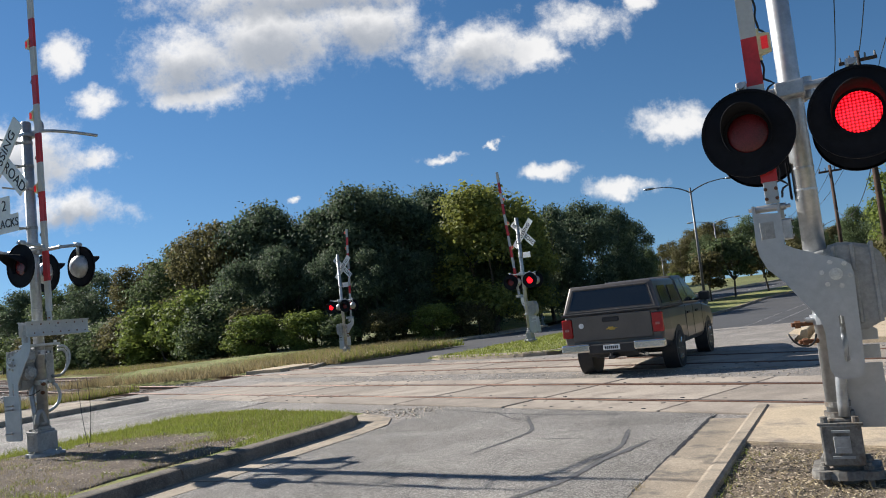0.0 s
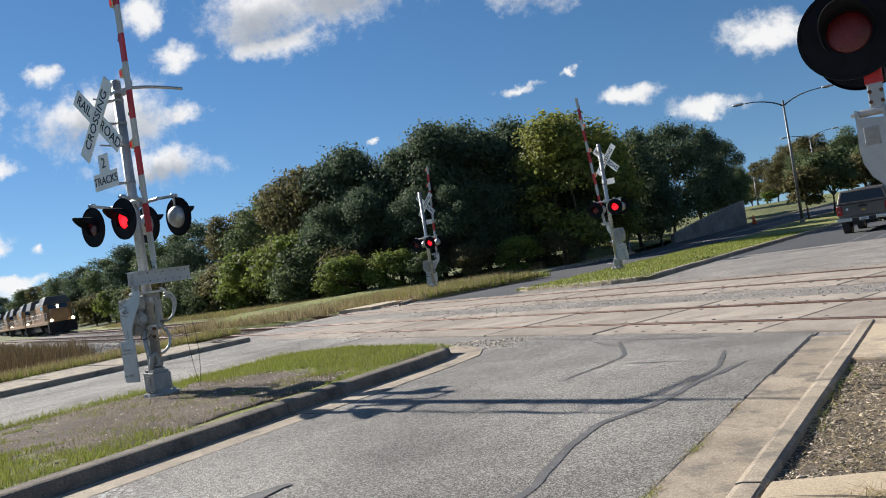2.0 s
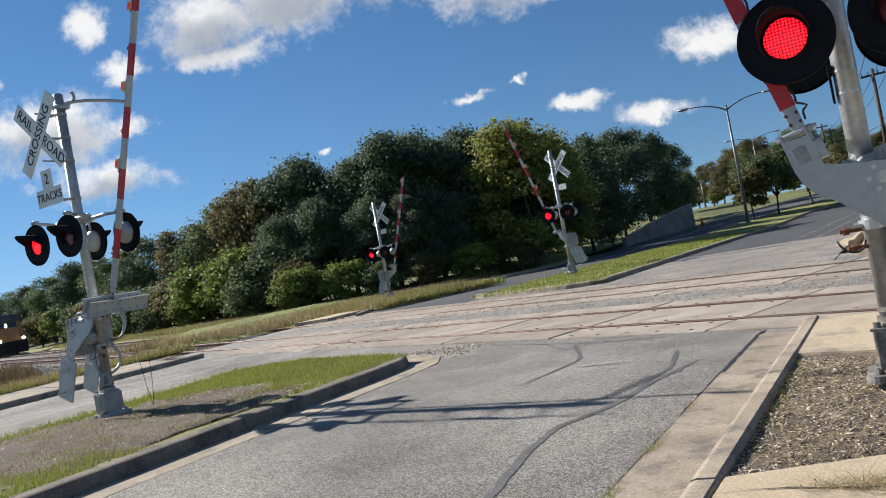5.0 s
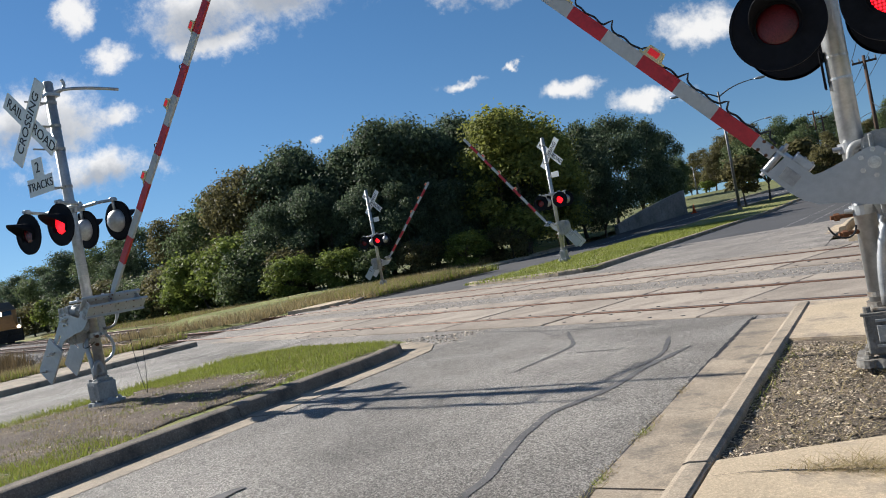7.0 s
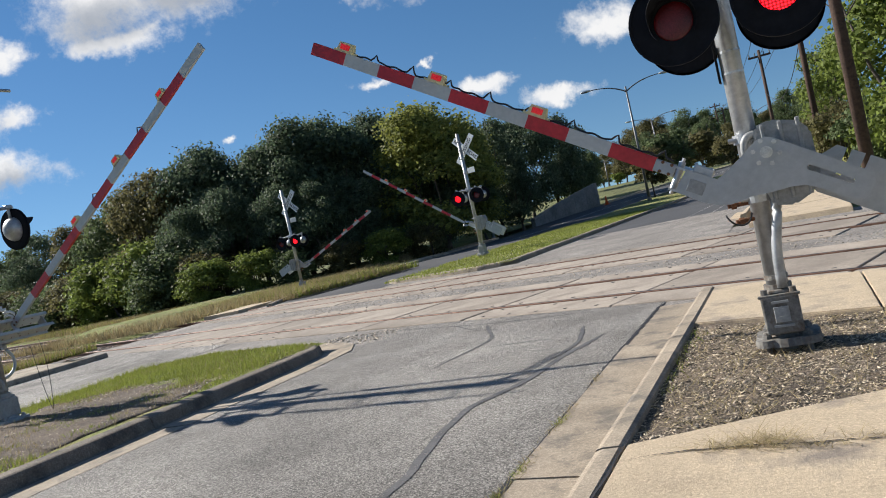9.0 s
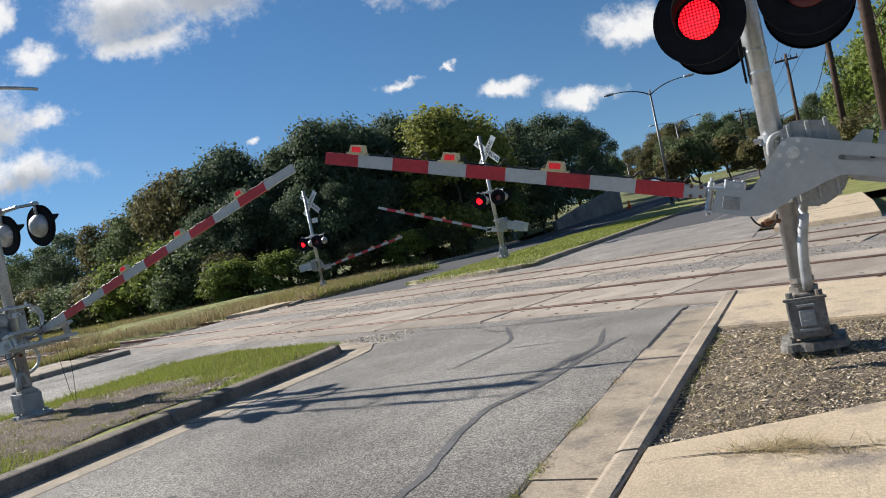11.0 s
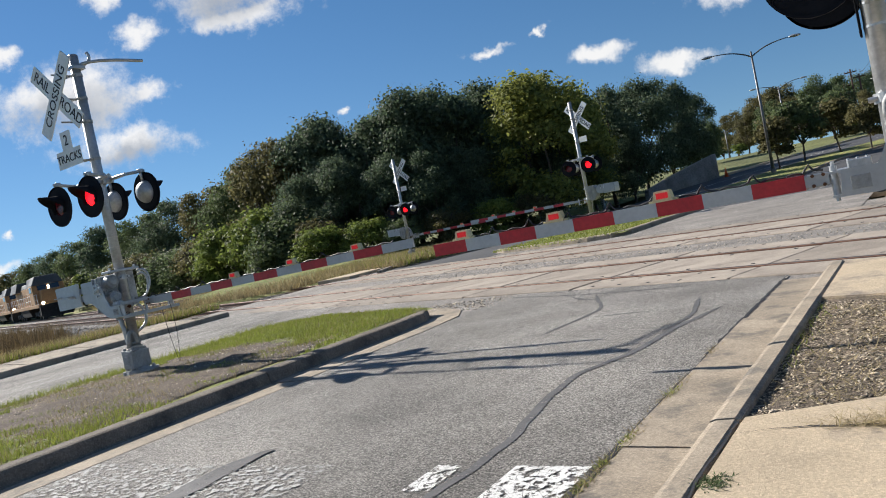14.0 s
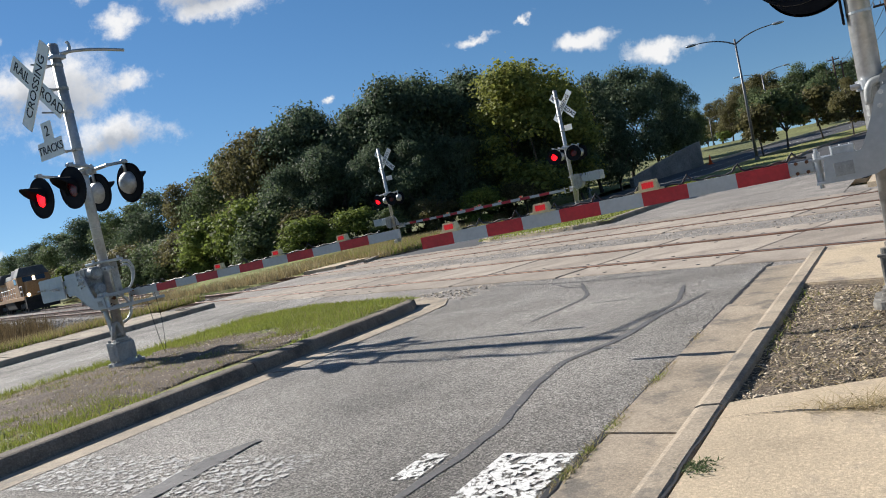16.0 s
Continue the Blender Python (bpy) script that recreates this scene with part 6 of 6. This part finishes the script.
    frustum(bm, (-1.1, 1.1, -9.5, -7.0), 3.7, (-.9, .9, -9.5, -7.0), 4.45, .06)
    part("hood_roof", bm, LOCO_GREY, top, "dark grey hood roof and radiator wings")
    bm = bmesh.new()
    frustum(bm, (-1.2, 1.2, -15.0, -8.5), .45, (-1.45, 1.45, -15.0, -8.5), 1.25, .08)
    part("fuel_tank", bm, LOCO_BLACK, top)
    for y in (-4.6, -18.4):
        bogie(top, y, 3, .5)
    return top


def hopper():
    top = thing("hopper_car", "pale grey covered hopper wagon", "wagon", group="freight train")
    bm = bmesh.new()
    n = 14
    rings = []
    for y in (-16.6, -.9):
        ring = [(1.5 * math.cos(math.pi * k / n) if k else 1.5, 2.9 + 1.55 * math.sin(math.pi * k / n)) for k in range(n + 1)] + [(-1.45, 1.6), (-.6, 1.0), (.6, 1.0), (1.45, 1.6)]
        rings.append([bm.verts.new((x, y, z)) for x, z in ring])
    m = len(rings[0])
    for i in range(m):
        bm.faces.new((rings[0][i], rings[0][(i + 1) % m], rings[1][(i + 1) % m], rings[1][i]))
    bm.faces.new(rings[0]), bm.faces.new(rings[1][::-1])
    bmesh.ops.recalc_face_normals(bm, faces=bm.faces)
    part("body", bm, HOPPER_GREY, top, "pale grey rounded body")
    for k in range(9):
        bm = bmesh.new()
        for sx in (-1, 1):
            box(bm, sx * 1.5 - .03, sx * 1.5 + .03, -1.9 - k * 1.75, -1.8 - k * 1.75, 1.6, 3.2)
        part("side_rib", bm, HOPPER_GREY, top)
    bm = bmesh.new()
    box(bm, -.3, .3, -17.4, 0, .75, 1.05)
    part("sill", bm, LOCO_BLACK, top)
    for y in (-2.4, -15):
        bogie(top, y, 2, .42)
    return top


TRAIN = [(locomotive(), 0.0)]
for k in (1, 2):
    TRAIN.append((copy_thing(TRAIN[0][0], Matrix()), -22.6 * k))
TRAIN.append((hopper(), -68.2))
for k in range(1, 8):
    TRAIN.append((copy_thing(TRAIN[3][0], Matrix()), -68.2 - 17.6 * k))


# ---------------------------------------------------------------- street lamps, poles, walls
POLE_STEEL = material("dark_lamp_post_steel", (.17, .17, .175), .5, .6, grain=12, vary=.15, bump=.05)
CREOSOTE = material("dark_brown_timber_pole", (.075, .045, .032), .9, grain=14, stain=1.2, vary=.3, bump=.6, depth=.02)
WALL_STONE = material("grey_retaining_wall_concrete", (.24, .235, .225), .9, grain=9, stain=.7, vary=.25, bump=.5, depth=.02)
STUCCO = material("ochre_building_wall", (.50, .33, .12), .9, grain=10, stain=.6, vary=.15, bump=.2)
ORANGE = material("orange_plastic", (.75, .13, .03), .5, vary=.1, bump=.05)


def street_lamp(x, y, h, half, turn):
    z = rise(x, y)
    top = thing("street_lamp", "tall steel street lamp with two curved arms", "street lamp", Matrix.Translation((x, y, z)) @ Matrix.Rotation(turn, 4, "Z"), group="street lamps of the far road")
    bm = bmesh.new()
    rod(bm, (0, 0, -.1), (0, 0, h + .2), .105, .06, n=16)
    part("post", bm, POLE_STEEL, top, smooth=True)
    bm = bmesh.new()
    box(bm, -.2, .2, -.2, .2, 0, .06, .01)
    rod(bm, (0, 0, .05), (0, 0, .35), .15, n=16)
    part("foot", bm, POLE_STEEL, top)
    for sx in (-1, 1):
        bm = bmesh.new()
        tube(bm, bez((0, 0, h - .15), (sx * half * .3, 0, h + .35), (sx * half * .65, 0, h + .5), (sx * half, 0, h + .5), 12), (.05, .03), 8)
        part("arm", bm, POLE_STEEL, top, smooth=True)
        bm = bmesh.new()
        bmesh.ops.create_uvsphere(bm, u_segments=14, v_segments=8, radius=1, matrix=Matrix.LocRotScale((sx * (half + .3), 0, h + .5), None, (.38, .15, .09)))
        part("lamp_head", bm, GALV, top, "grey lamp head", smooth=True)
    return top


street_lamp(-9.0, 53.0, 7.8, 2.35, radians(12))
street_lamp(-23.7, 109.5, 3.6, 2.4, radians(5))
street_lamp(-13.1, 89.0, 6.0, 2.2, radians(5))
street_lamp(-3.0, 118, 6.0, 2.4, radians(0))


def utility_pole(x, y, h, r, arms, label="dark timber utility pole", lean=0.0):
    z = rise(x, y)
    top = thing("utility_pole", label, "utility pole", Matrix.Translation((x, y, z)) @ Matrix.Rotation(lean, 4, "Y"), group="utility poles")
    bm = bmesh.new()
    rod(bm, (0, 0, -.3), (0, 0, h), r, r * .68, n=14)
    part("pole", bm, CREOSOTE, top, smooth=True)
    for k in range(arms):
        bm = bmesh.new()
        box(bm, -.75, .75, -.06, .06, h - .5 - .9 * k, h - .36 - .9 * k, .01)
        bar = part("crossarm", bm, CREOSOTE, top)
        for xx in (-.68, -.3, .3, .68):
            bm = bmesh.new()
            rod(bm, (xx, 0, h - .36 - .9 * k), (xx, 0, h - .14 - .9 * k), .05, .035, n=8)
            part("insulator", bm, POLE_STEEL, bar)
    return top


utility_pole(1.62, 20.5, 11.5, .155, 1)
utility_pole(1.35, 38.0, 11.0, .15, 1)
utility_pole(-.6, 60.0, 8.6, .15, 1)
for x, h in ((-8.1, 8.2), (-7.2, 7.4), (-9.1, 6.6)):
    utility_pole(x, 115, h, .15, 1)


def wire(a, b, sag, name="overhead_wire"):
    bm = bmesh.new()
    pts = [Vector(a).lerp(Vector(b), k / 16) - Vector((0, 0, sag * 4 * (k / 16) * (1 - k / 16))) for k in range(17)]
    tube(bm, pts, .018, 5)
    return solid(name, bm, CABLE, "thin black overhead wire between poles", "wire", group="overhead wires")


def pole_head(x, y, h):
    return rise(x, y) + h


for dx in (-.9, 0, .9):
    wire((1.62 + dx, 20.5, pole_head(1.62, 20.5, 11.1)), (1.35 + dx, 38, pole_head(1.35, 38, 10.6)), .5)
    wire((1.35 + dx, 38, pole_head(1.35, 38, 10.6)), (-.6 + dx, 60, pole_head(-.6, 60, 8.2)), .7)
    wire((-.6 + dx, 60, pole_head(-.6, 60, 8.2)), (-8 + dx, 115, pole_head(-8, 115, 7.9)), 1.6)
    wire((1.62 + dx, 20.5, pole_head(1.62, 20.5, 11.1)), (2.4 + dx, -12, 11.2), .9)
wire((1.35, 38, pole_head(1.35, 38, 6.2)), (-.6, 60, pole_head(-.6, 60, 5.4)), 1.3)
wire((1.62, 20.5, pole_head(1.62, 20.5, 6.6)), (1.35, 38, pole_head(1.35, 38, 6.2)), .8)


def retaining_wall():
    top = thing("retaining_wall", "grey concrete retaining wall in panels below the trees", "wall", kind="structure")
    ss = span(52.5, 61.5, 6)
    for a, b in zip(ss, ss[1:]):
        bm = bmesh.new()
        vs = []
        for q in (a + .01, b - .01):
            x, y = far(q, -18.8)
            x2, _ = far(q, -19.1)
            z, h = rise(x, y), .55 + 1.35 * (q - 52.5) / 9
            vs.append([bm.verts.new(p) for p in ((x, y, z - .4), (x, y, z + h), (x2, y, z + h), (x2, y, z - .4))])
        for i in range(4):
            bm.faces.new((vs[0][i], vs[0][(i + 1) % 4], vs[1][(i + 1) % 4], vs[1][i]))
        bm.faces.new(vs[0]), bm.faces.new(vs[1][::-1])
        bmesh.ops.recalc_face_normals(bm, faces=bm.faces)
        part("wall_panel", bm, WALL_STONE, top)
    return top


retaining_wall()


def bank_wall():
    """Low pale wall along the bank on the outside of the bend."""
    top = thing("bank_wall", "low pale stone wall on the bank beyond the bend", "wall", kind="structure")
    for k in range(14):
        bm = bmesh.new()
        x = 4 + k * 2.0
        y = 96 - .1 * k
        box(bm, x + .02, x + 1.98, y, y + .4, rise(x, y) - .2, rise(x, y) + .55, .03)
        part("wall_stone", bm, CONCRETE, top)
    return top


bank_wall()


def house():
    top = thing("house", "ochre house half hidden behind trees on the bank", "house", pose(10.5, 50, rise(10.5, 50) - 1.6))
    bm = bmesh.new()
    box(bm, -7, 7, 0, 7, 0, 2.9)
    part("wall", bm, STUCCO, top)
    bm = bmesh.new()
    slab(bm, [(-7.6, 2.85), (7.6, 2.85), (7.6, 3.0), (0, 4.6), (-7.6, 3.0)], -.5, 7.5)
    part("roof", bm, LOCO_GREY, top, "dark shingle roof")
    for x in (-4.5, 0, 4.5):
        bm = bmesh.new()
        box(bm, x - .6, x + .6, -.03, .02, .9, 2.2, .01)
        part("window", bm, GLASS_DARK, top)
    return top


house()


def traffic_cone(x, y):
    top = thing("traffic_cone", "orange traffic cone at the foot of the wall", "cone", pose(x, y, rise(x, y)))
    bm = bmesh.new()
    box(bm, -.22, .22, -.22, .22, 0, .04, .01)
    part("foot", bm, ORANGE, top)
    bm = bmesh.new()
    rod(bm, (0, 0, .04), (0, 0, .72), .15, .03, n=18)
    part("cone_body", bm, ORANGE, top, smooth=True)


traffic_cone(*far(60.5, -17.4))


def hydrant(x, y):
    top = thing("fire_hydrant", "small pale fire hydrant on the verge", "hydrant", pose(x, y, rise(x, y) + .05))
    bm = bmesh.new()
    rod(bm, (0, 0, 0), (0, 0, .06), .18, n=16)
    rod(bm, (0, 0, .05), (0, 0, .6), .11, n=16)
    rod(bm, (0, 0, .6), (0, 0, .72), .13, .04, n=16)
    part("barrel", bm, GALV, top, smooth=True)
    for sx in (-1, 1):
        bm = bmesh.new()
        rod(bm, (sx * .08, 0, .48), (sx * .2, 0, .48), .055, n=12)
        part("nozzle", bm, GALV, top)


hydrant(*far(47, -19.6))


# ---------------------------------------------------------------- marks on the road
def ribbon(name, pts, width, mat, label, lift=.004, wob=.25, kind="structure", category="road mark"):
    """A thin band laid on the road along a bent line."""
    fine = []
    for a, b in zip(pts, pts[1:]):
        k = max(2, int((Vector(b) - Vector(a)).length / .08))
        fine += [Vector(a).lerp(Vector(b), i / k) for i in range(k)]
    fine.append(Vector(pts[-1]))
    for _ in range(4):
        fine = [fine[0]] + [(a + b * 2 + c) / 4 for a, b, c in zip(fine, fine[1:], fine[2:])] + [fine[-1]]
    bm = bmesh.new()
    prev = None
    for i, p in enumerate(fine):
        d = (fine[min(i + 1, len(fine) - 1)] - fine[max(i - 1, 0)]).normalized()
        s = Vector((d.y, -d.x))
        w = width * (1 + wob * noise.noise((p.x * 9, p.y * 9, width * 50))) / 2 * min(1, .25 + i * .2, .25 + (len(fine) - 1 - i) * .2)
        j = Vector((noise.noise((p.x * 6, p.y * 6, 1)), noise.noise((p.x * 6, p.y * 6, 8)))) * .02
        q = p + j
        z = rise(q.x, q.y) + lift
        pair = [bm.verts.new((q.x + s.x * w, q.y + s.y * w, z)), bm.verts.new((q.x - s.x * w, q.y - s.y * w, z))]
        if prev:
            bm.faces.new((prev[0], prev[1], pair[1], pair[0]))
        prev = pair
    bmesh.ops.recalc_face_normals(bm, faces=bm.faces)
    if bm.faces[:] and sum(f.normal.z for f in bm.faces) < 0:
        bmesh.ops.reverse_faces(bm, faces=bm.faces)
    return solid(name, bm, mat, label, category, kind=kind)


SEAL_LABEL = "dark sealed crack in the asphalt lane"
ribbon("sealed_crack", [(-1.88, 7.19), (-2.09, 6.36), (-2.17, 5.61), (-2.41, 5.04), (-2.38, 4.48), (-2.22, 3.61), (-2.22, 3.12), (-2.32, 2.3), (-2.3, 1.4)], .065, SEALANT, SEAL_LABEL)
ribbon("sealed_crack", [(-3.85, 9.0), (-3.33, 7.88), (-3.37, 7.32), (-3.5, 6.62)], .045, SEALANT, SEAL_LABEL)
ribbon("sealed_crack", [(-3.24, 7.39), (-2.53, 7.37)], .03, SEALANT, SEAL_LABEL)
ribbon("sealed_crack", [(-2.25, 7.84), (-2.07, 6.92), (-2.16, 6.34)], .05, SEALANT, SEAL_LABEL)
ribbon("sealed_crack", [(-4.5, 9.4), (-3.9, 8.7), (-3.5, 8.5)], .03, SEALANT, SEAL_LABEL)
ribbon("sealed_crack", [(-4.02, 2.3), (-4.02, 2.76), (-4.08, 3.25), (-4.0, 3.5)], .2, SEALANT, "dark asphalt patch across the stop line", lift=.009)
ribbon("sealed_crack", [(-5.6, 9.9), (-4.4, 9.3), (-3.6, 9.0), (-2.6, 8.8)], .035, SEALANT, SEAL_LABEL)
ribbon("lane_scratch", [(-2.91, 2.5), (-2.93, 3.16)], .02, PAINT_FADED, "thin pale scratch on the lane")
ribbon("joint_crack", [(X_GUT - .01, -2), (X_GUT + .0, 3), (X_GUT - .01, 6), (X_GUT, 8.5)], .035, RUBBER, "dark open joint along the gutter", lift=.007, wob=.8)
ribbon("walk_crack", [(-.93, 3.3), (-.7, 3.4), (-.5, 3.36), (-.34, 3.43), (-.2, 3.34), (.05, 3.41), (.3, 3.35), (.5, 3.42), (.8, 3.3)], .009, RUBBER, "ragged crack across the corner walk", lift=.131, wob=.9)
ribbon("walk_edge_gap", [(X_BACK + .005, -1), (X_BACK + .012, 1.6), (X_BACK + .006, 3.6)], .012, RUBBER, "dark gap between curb and walk", lift=.131, wob=.9)
for x in (-13.0, -13.75):
    ribbon("lane_line", [(x, -20), (x, 4), (x - .05, 12.5)], .09, PAINT_FADED, "faded white lane line", wob=.1)
for x in (-3.5, -2.75):
    ribbon("lane_line", [far(y, x) for y in span(25, 49, 9) + span(50, 96, 30)], .075, PAINT_FADED, "white lane line of the far road", wob=.1, lift=.006)
ribbon("lane_line", [far(y, -12.6) for y in span(30, 49, 6) + span(50, 96, 30)], .12, PAINT_WHITE, "white edge line of the far lane", wob=.1, lift=.006)
ribbon("lane_line", [far(y, -15.2) for y in span(34, 49, 6) + span(50, 96, 30)], .12, PAINT_WHITE, "white lane line of the far lane", wob=.1, lift=.006)


def paint_sheet(name, x0, x1, y0, y1, mat, label, lift=.0065):
    """What is left of a worn stop line, as a thin skin of paint with torn edges."""
    bm = bmesh.new()
    n = 24
    top = [bm.verts.new((x0 + (x1 - x0) * k / n, y1 + .02 * noise.noise((k * .9, x0, 1)), lift)) for k in range(n + 1)]
    low = [bm.verts.new((x0 + (x1 - x0) * k / n, y0 + .02 * noise.noise((k * .9, x0, 5)), lift)) for k in range(n + 1)]
    for k in range(n):
        bm.faces.new((low[k], low[k + 1], top[k + 1], top[k]))
    return solid(name, bm, mat, label, "stop line", kind="structure")


paint_sheet("stop_line", -1.98, -1.57, 2.62, 3.24, PAINT_WHITE, "cracked white stop line paint by the gutter")
paint_sheet("stop_line", -2.46, -2.30, 2.9, 3.24, PAINT_WHITE, "flakes of white stop line paint")
paint_sheet("stop_line", -5.62, -3.2, 2.60, 3.22, PAINT_FADED, "faded flaking stop line paint")

# weeds in joints, straw on the walk
blades("joint_weeds", np.array([(X_GUT + np.random.RandomState(k).normal() * .02, y, .004) for k, y in enumerate(np.random.RandomState(2).choice([2.9, 3.05, 3.3, 3.7, 4.3, 4.6, 2.4, 5.4], 420) + np.random.RandomState(3).normal(size=420) * .10)]), .028, .003, BLADE_DRY, "dry weeds in the gutter joint", .9)
blades("joint_green_weeds", np.array([(X_GUT + np.random.RandomState(k).normal() * .015, y, .004) for k, y in enumerate(np.random.RandomState(5).choice([3.0, 3.25, 3.6, 4.4], 350) + np.random.RandomState(6).normal(size=350) * .06)]), .02, .003, BLADE_GREEN, "green weeds in the gutter joint", .8)
rs = np.random.RandomState(9)
blades("curb_weeds", np.array([(X_BACK + .02 + abs(rs.normal()) * .05, 4.4 + rs.uniform(0, 1.9), .09) for _ in range(90)]), .035, .005, BLADE_GREEN, "green weeds behind the curb", .6)
blades("walk_weed", np.array([(X_BACK + .06 + rs.normal() * .03, 2.78 + rs.normal() * .035, .124) for _ in range(260)]), .012, .005, LEAF_MID, "leafy weed in the walk's joint", 1.2, category="weed")
blades("walk_straw", np.array([(-.32 + rs.normal() * .12, 3.42 + rs.normal() * .035, .13) for _ in range(260)]), .045, .002, BLADE_DRY, "dry straw on the corner walk", 2.2, category="straw")
blades("crack_straw", np.array([(x, 3.37 + .04 * math.sin(x * 9) + rs.normal() * .03, .128) for x in rs.uniform(-.6, .8, 420)]), .03, .002, BLADE_DRY, "dry straw caught in the walk's crack", 2.2, category="straw")
blades("bed_straw", np.array([(-.9 + rs.uniform(0, 2.6), 3.75 + rs.uniform(0, 2.4), .1) for _ in range(3200)]), .035, .003, BLADE_DRY, "dry straw strewn in the bed", 2.0, category="straw")


# ---------------------------------------------------------------- what moves
def motions():
    # angle of each gate arm above the level, by seconds
    falls = [
        [(0, 90), (4.0, 90), (4.5, 84), (5.0, 75.5), (7.5, 44), (8.0, 40), (8.5, 36), (9.0, 32.3), (9.5, 28.5), (12.0, 10.5), (12.5, 7), (13.0, 4), (13.5, 1.5), (14.0, 0), (16.0, -.5)],
        [(0, 90), (3.0, 88), (3.5, 82), (4.0, 76), (4.5, 71.5), (5.0, 67.3), (7.5, 44.7), (8.0, 40.7), (8.5, 36.7), (9.0, 31.7), (9.5, 27.6), (12.0, 6.5), (12.5, 3.9), (13.0, 2.3), (13.5, 1.3), (16.0, 1.0)],
        [(0, 86), (4.0, 86), (4.5, 81), (5.0, 73), (7.5, 49.9), (8.0, 45.5), (8.5, 42), (9.0, 37.2), (9.5, 32.9), (12.0, 14), (12.5, 10.5), (13.0, 7), (13.5, 3.5), (14.0, .7), (16.0, 0)],
        [(0, 87), (4.0, 85), (4.5, 78), (5.0, 70.5), (7.5, 39.7), (8.0, 33.3), (8.5, 28), (9.0, 23.1), (9.5, 18.9), (12.0, 3), (12.5, 1.2), (13.0, .3), (16.0, 0)],
    ]
    for (top, arm, pivot, _), mir, rows in zip(SIGNALS, (1, -1, -1, 1), falls):
        walk(arm, [(t, pose(*pivot, 0, mir * a, 0)) for t, a in rows])
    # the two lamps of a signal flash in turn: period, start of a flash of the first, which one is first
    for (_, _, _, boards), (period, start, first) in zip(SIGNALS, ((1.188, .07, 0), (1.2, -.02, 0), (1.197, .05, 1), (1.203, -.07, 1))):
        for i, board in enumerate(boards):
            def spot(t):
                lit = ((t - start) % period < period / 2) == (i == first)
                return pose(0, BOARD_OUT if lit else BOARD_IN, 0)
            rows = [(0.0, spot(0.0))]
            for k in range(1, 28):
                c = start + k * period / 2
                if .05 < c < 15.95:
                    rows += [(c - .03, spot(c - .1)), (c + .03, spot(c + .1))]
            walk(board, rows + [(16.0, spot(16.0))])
    # the train rolls east on the far track
    for car, back in TRAIN:
        walk(car, [(t, pose(*on_track(u + back, TRACKS[1], .012), 0, 0, -90 - 20.2)) for t, u in ((0, -97.6), (3.5, -93.2), (8.0, -88.2), (13.0, -84.4), (16.0, -82.0))])

    # the truck drives off and round the bend
    def place(t):
        y = 14.05 + 10.1 * t - .35 * min(t, 2) ** 2 if t < 2 else 14.05 + 20.2 - 1.4 + 8.7 * (t - 2)
        return y

    def truck_pose(t):
        y = place(t)
        (x, yy), (x2, y2) = far(y, -3.8), far(y + 1.5, -3.8)
        turn = -math.degrees(math.atan2(x2 - x, y2 - yy))
        return pose(x, yy, rise(x, yy) + .004, math.degrees(math.atan2(rise(x2, y2) - rise(x, yy), 1.5)), 0, turn)
    walk(TRUCK, [(k / 4, truck_pose(k / 4)) for k in range(0, 41)] + [(16.0, truck_pose(10.01))])
    for w in TRUCK_WHEELS:
        home = w.location.copy()
        walk(w, [(k / 30, pose(*home, -math.degrees((place(k / 30) - 14.05) / .343), 0, 0)) for k in range(0, 301)] + [(16.0, pose(*home, -math.degrees((place(10.01) - 14.05) / .343), 0, 0))])


motions()
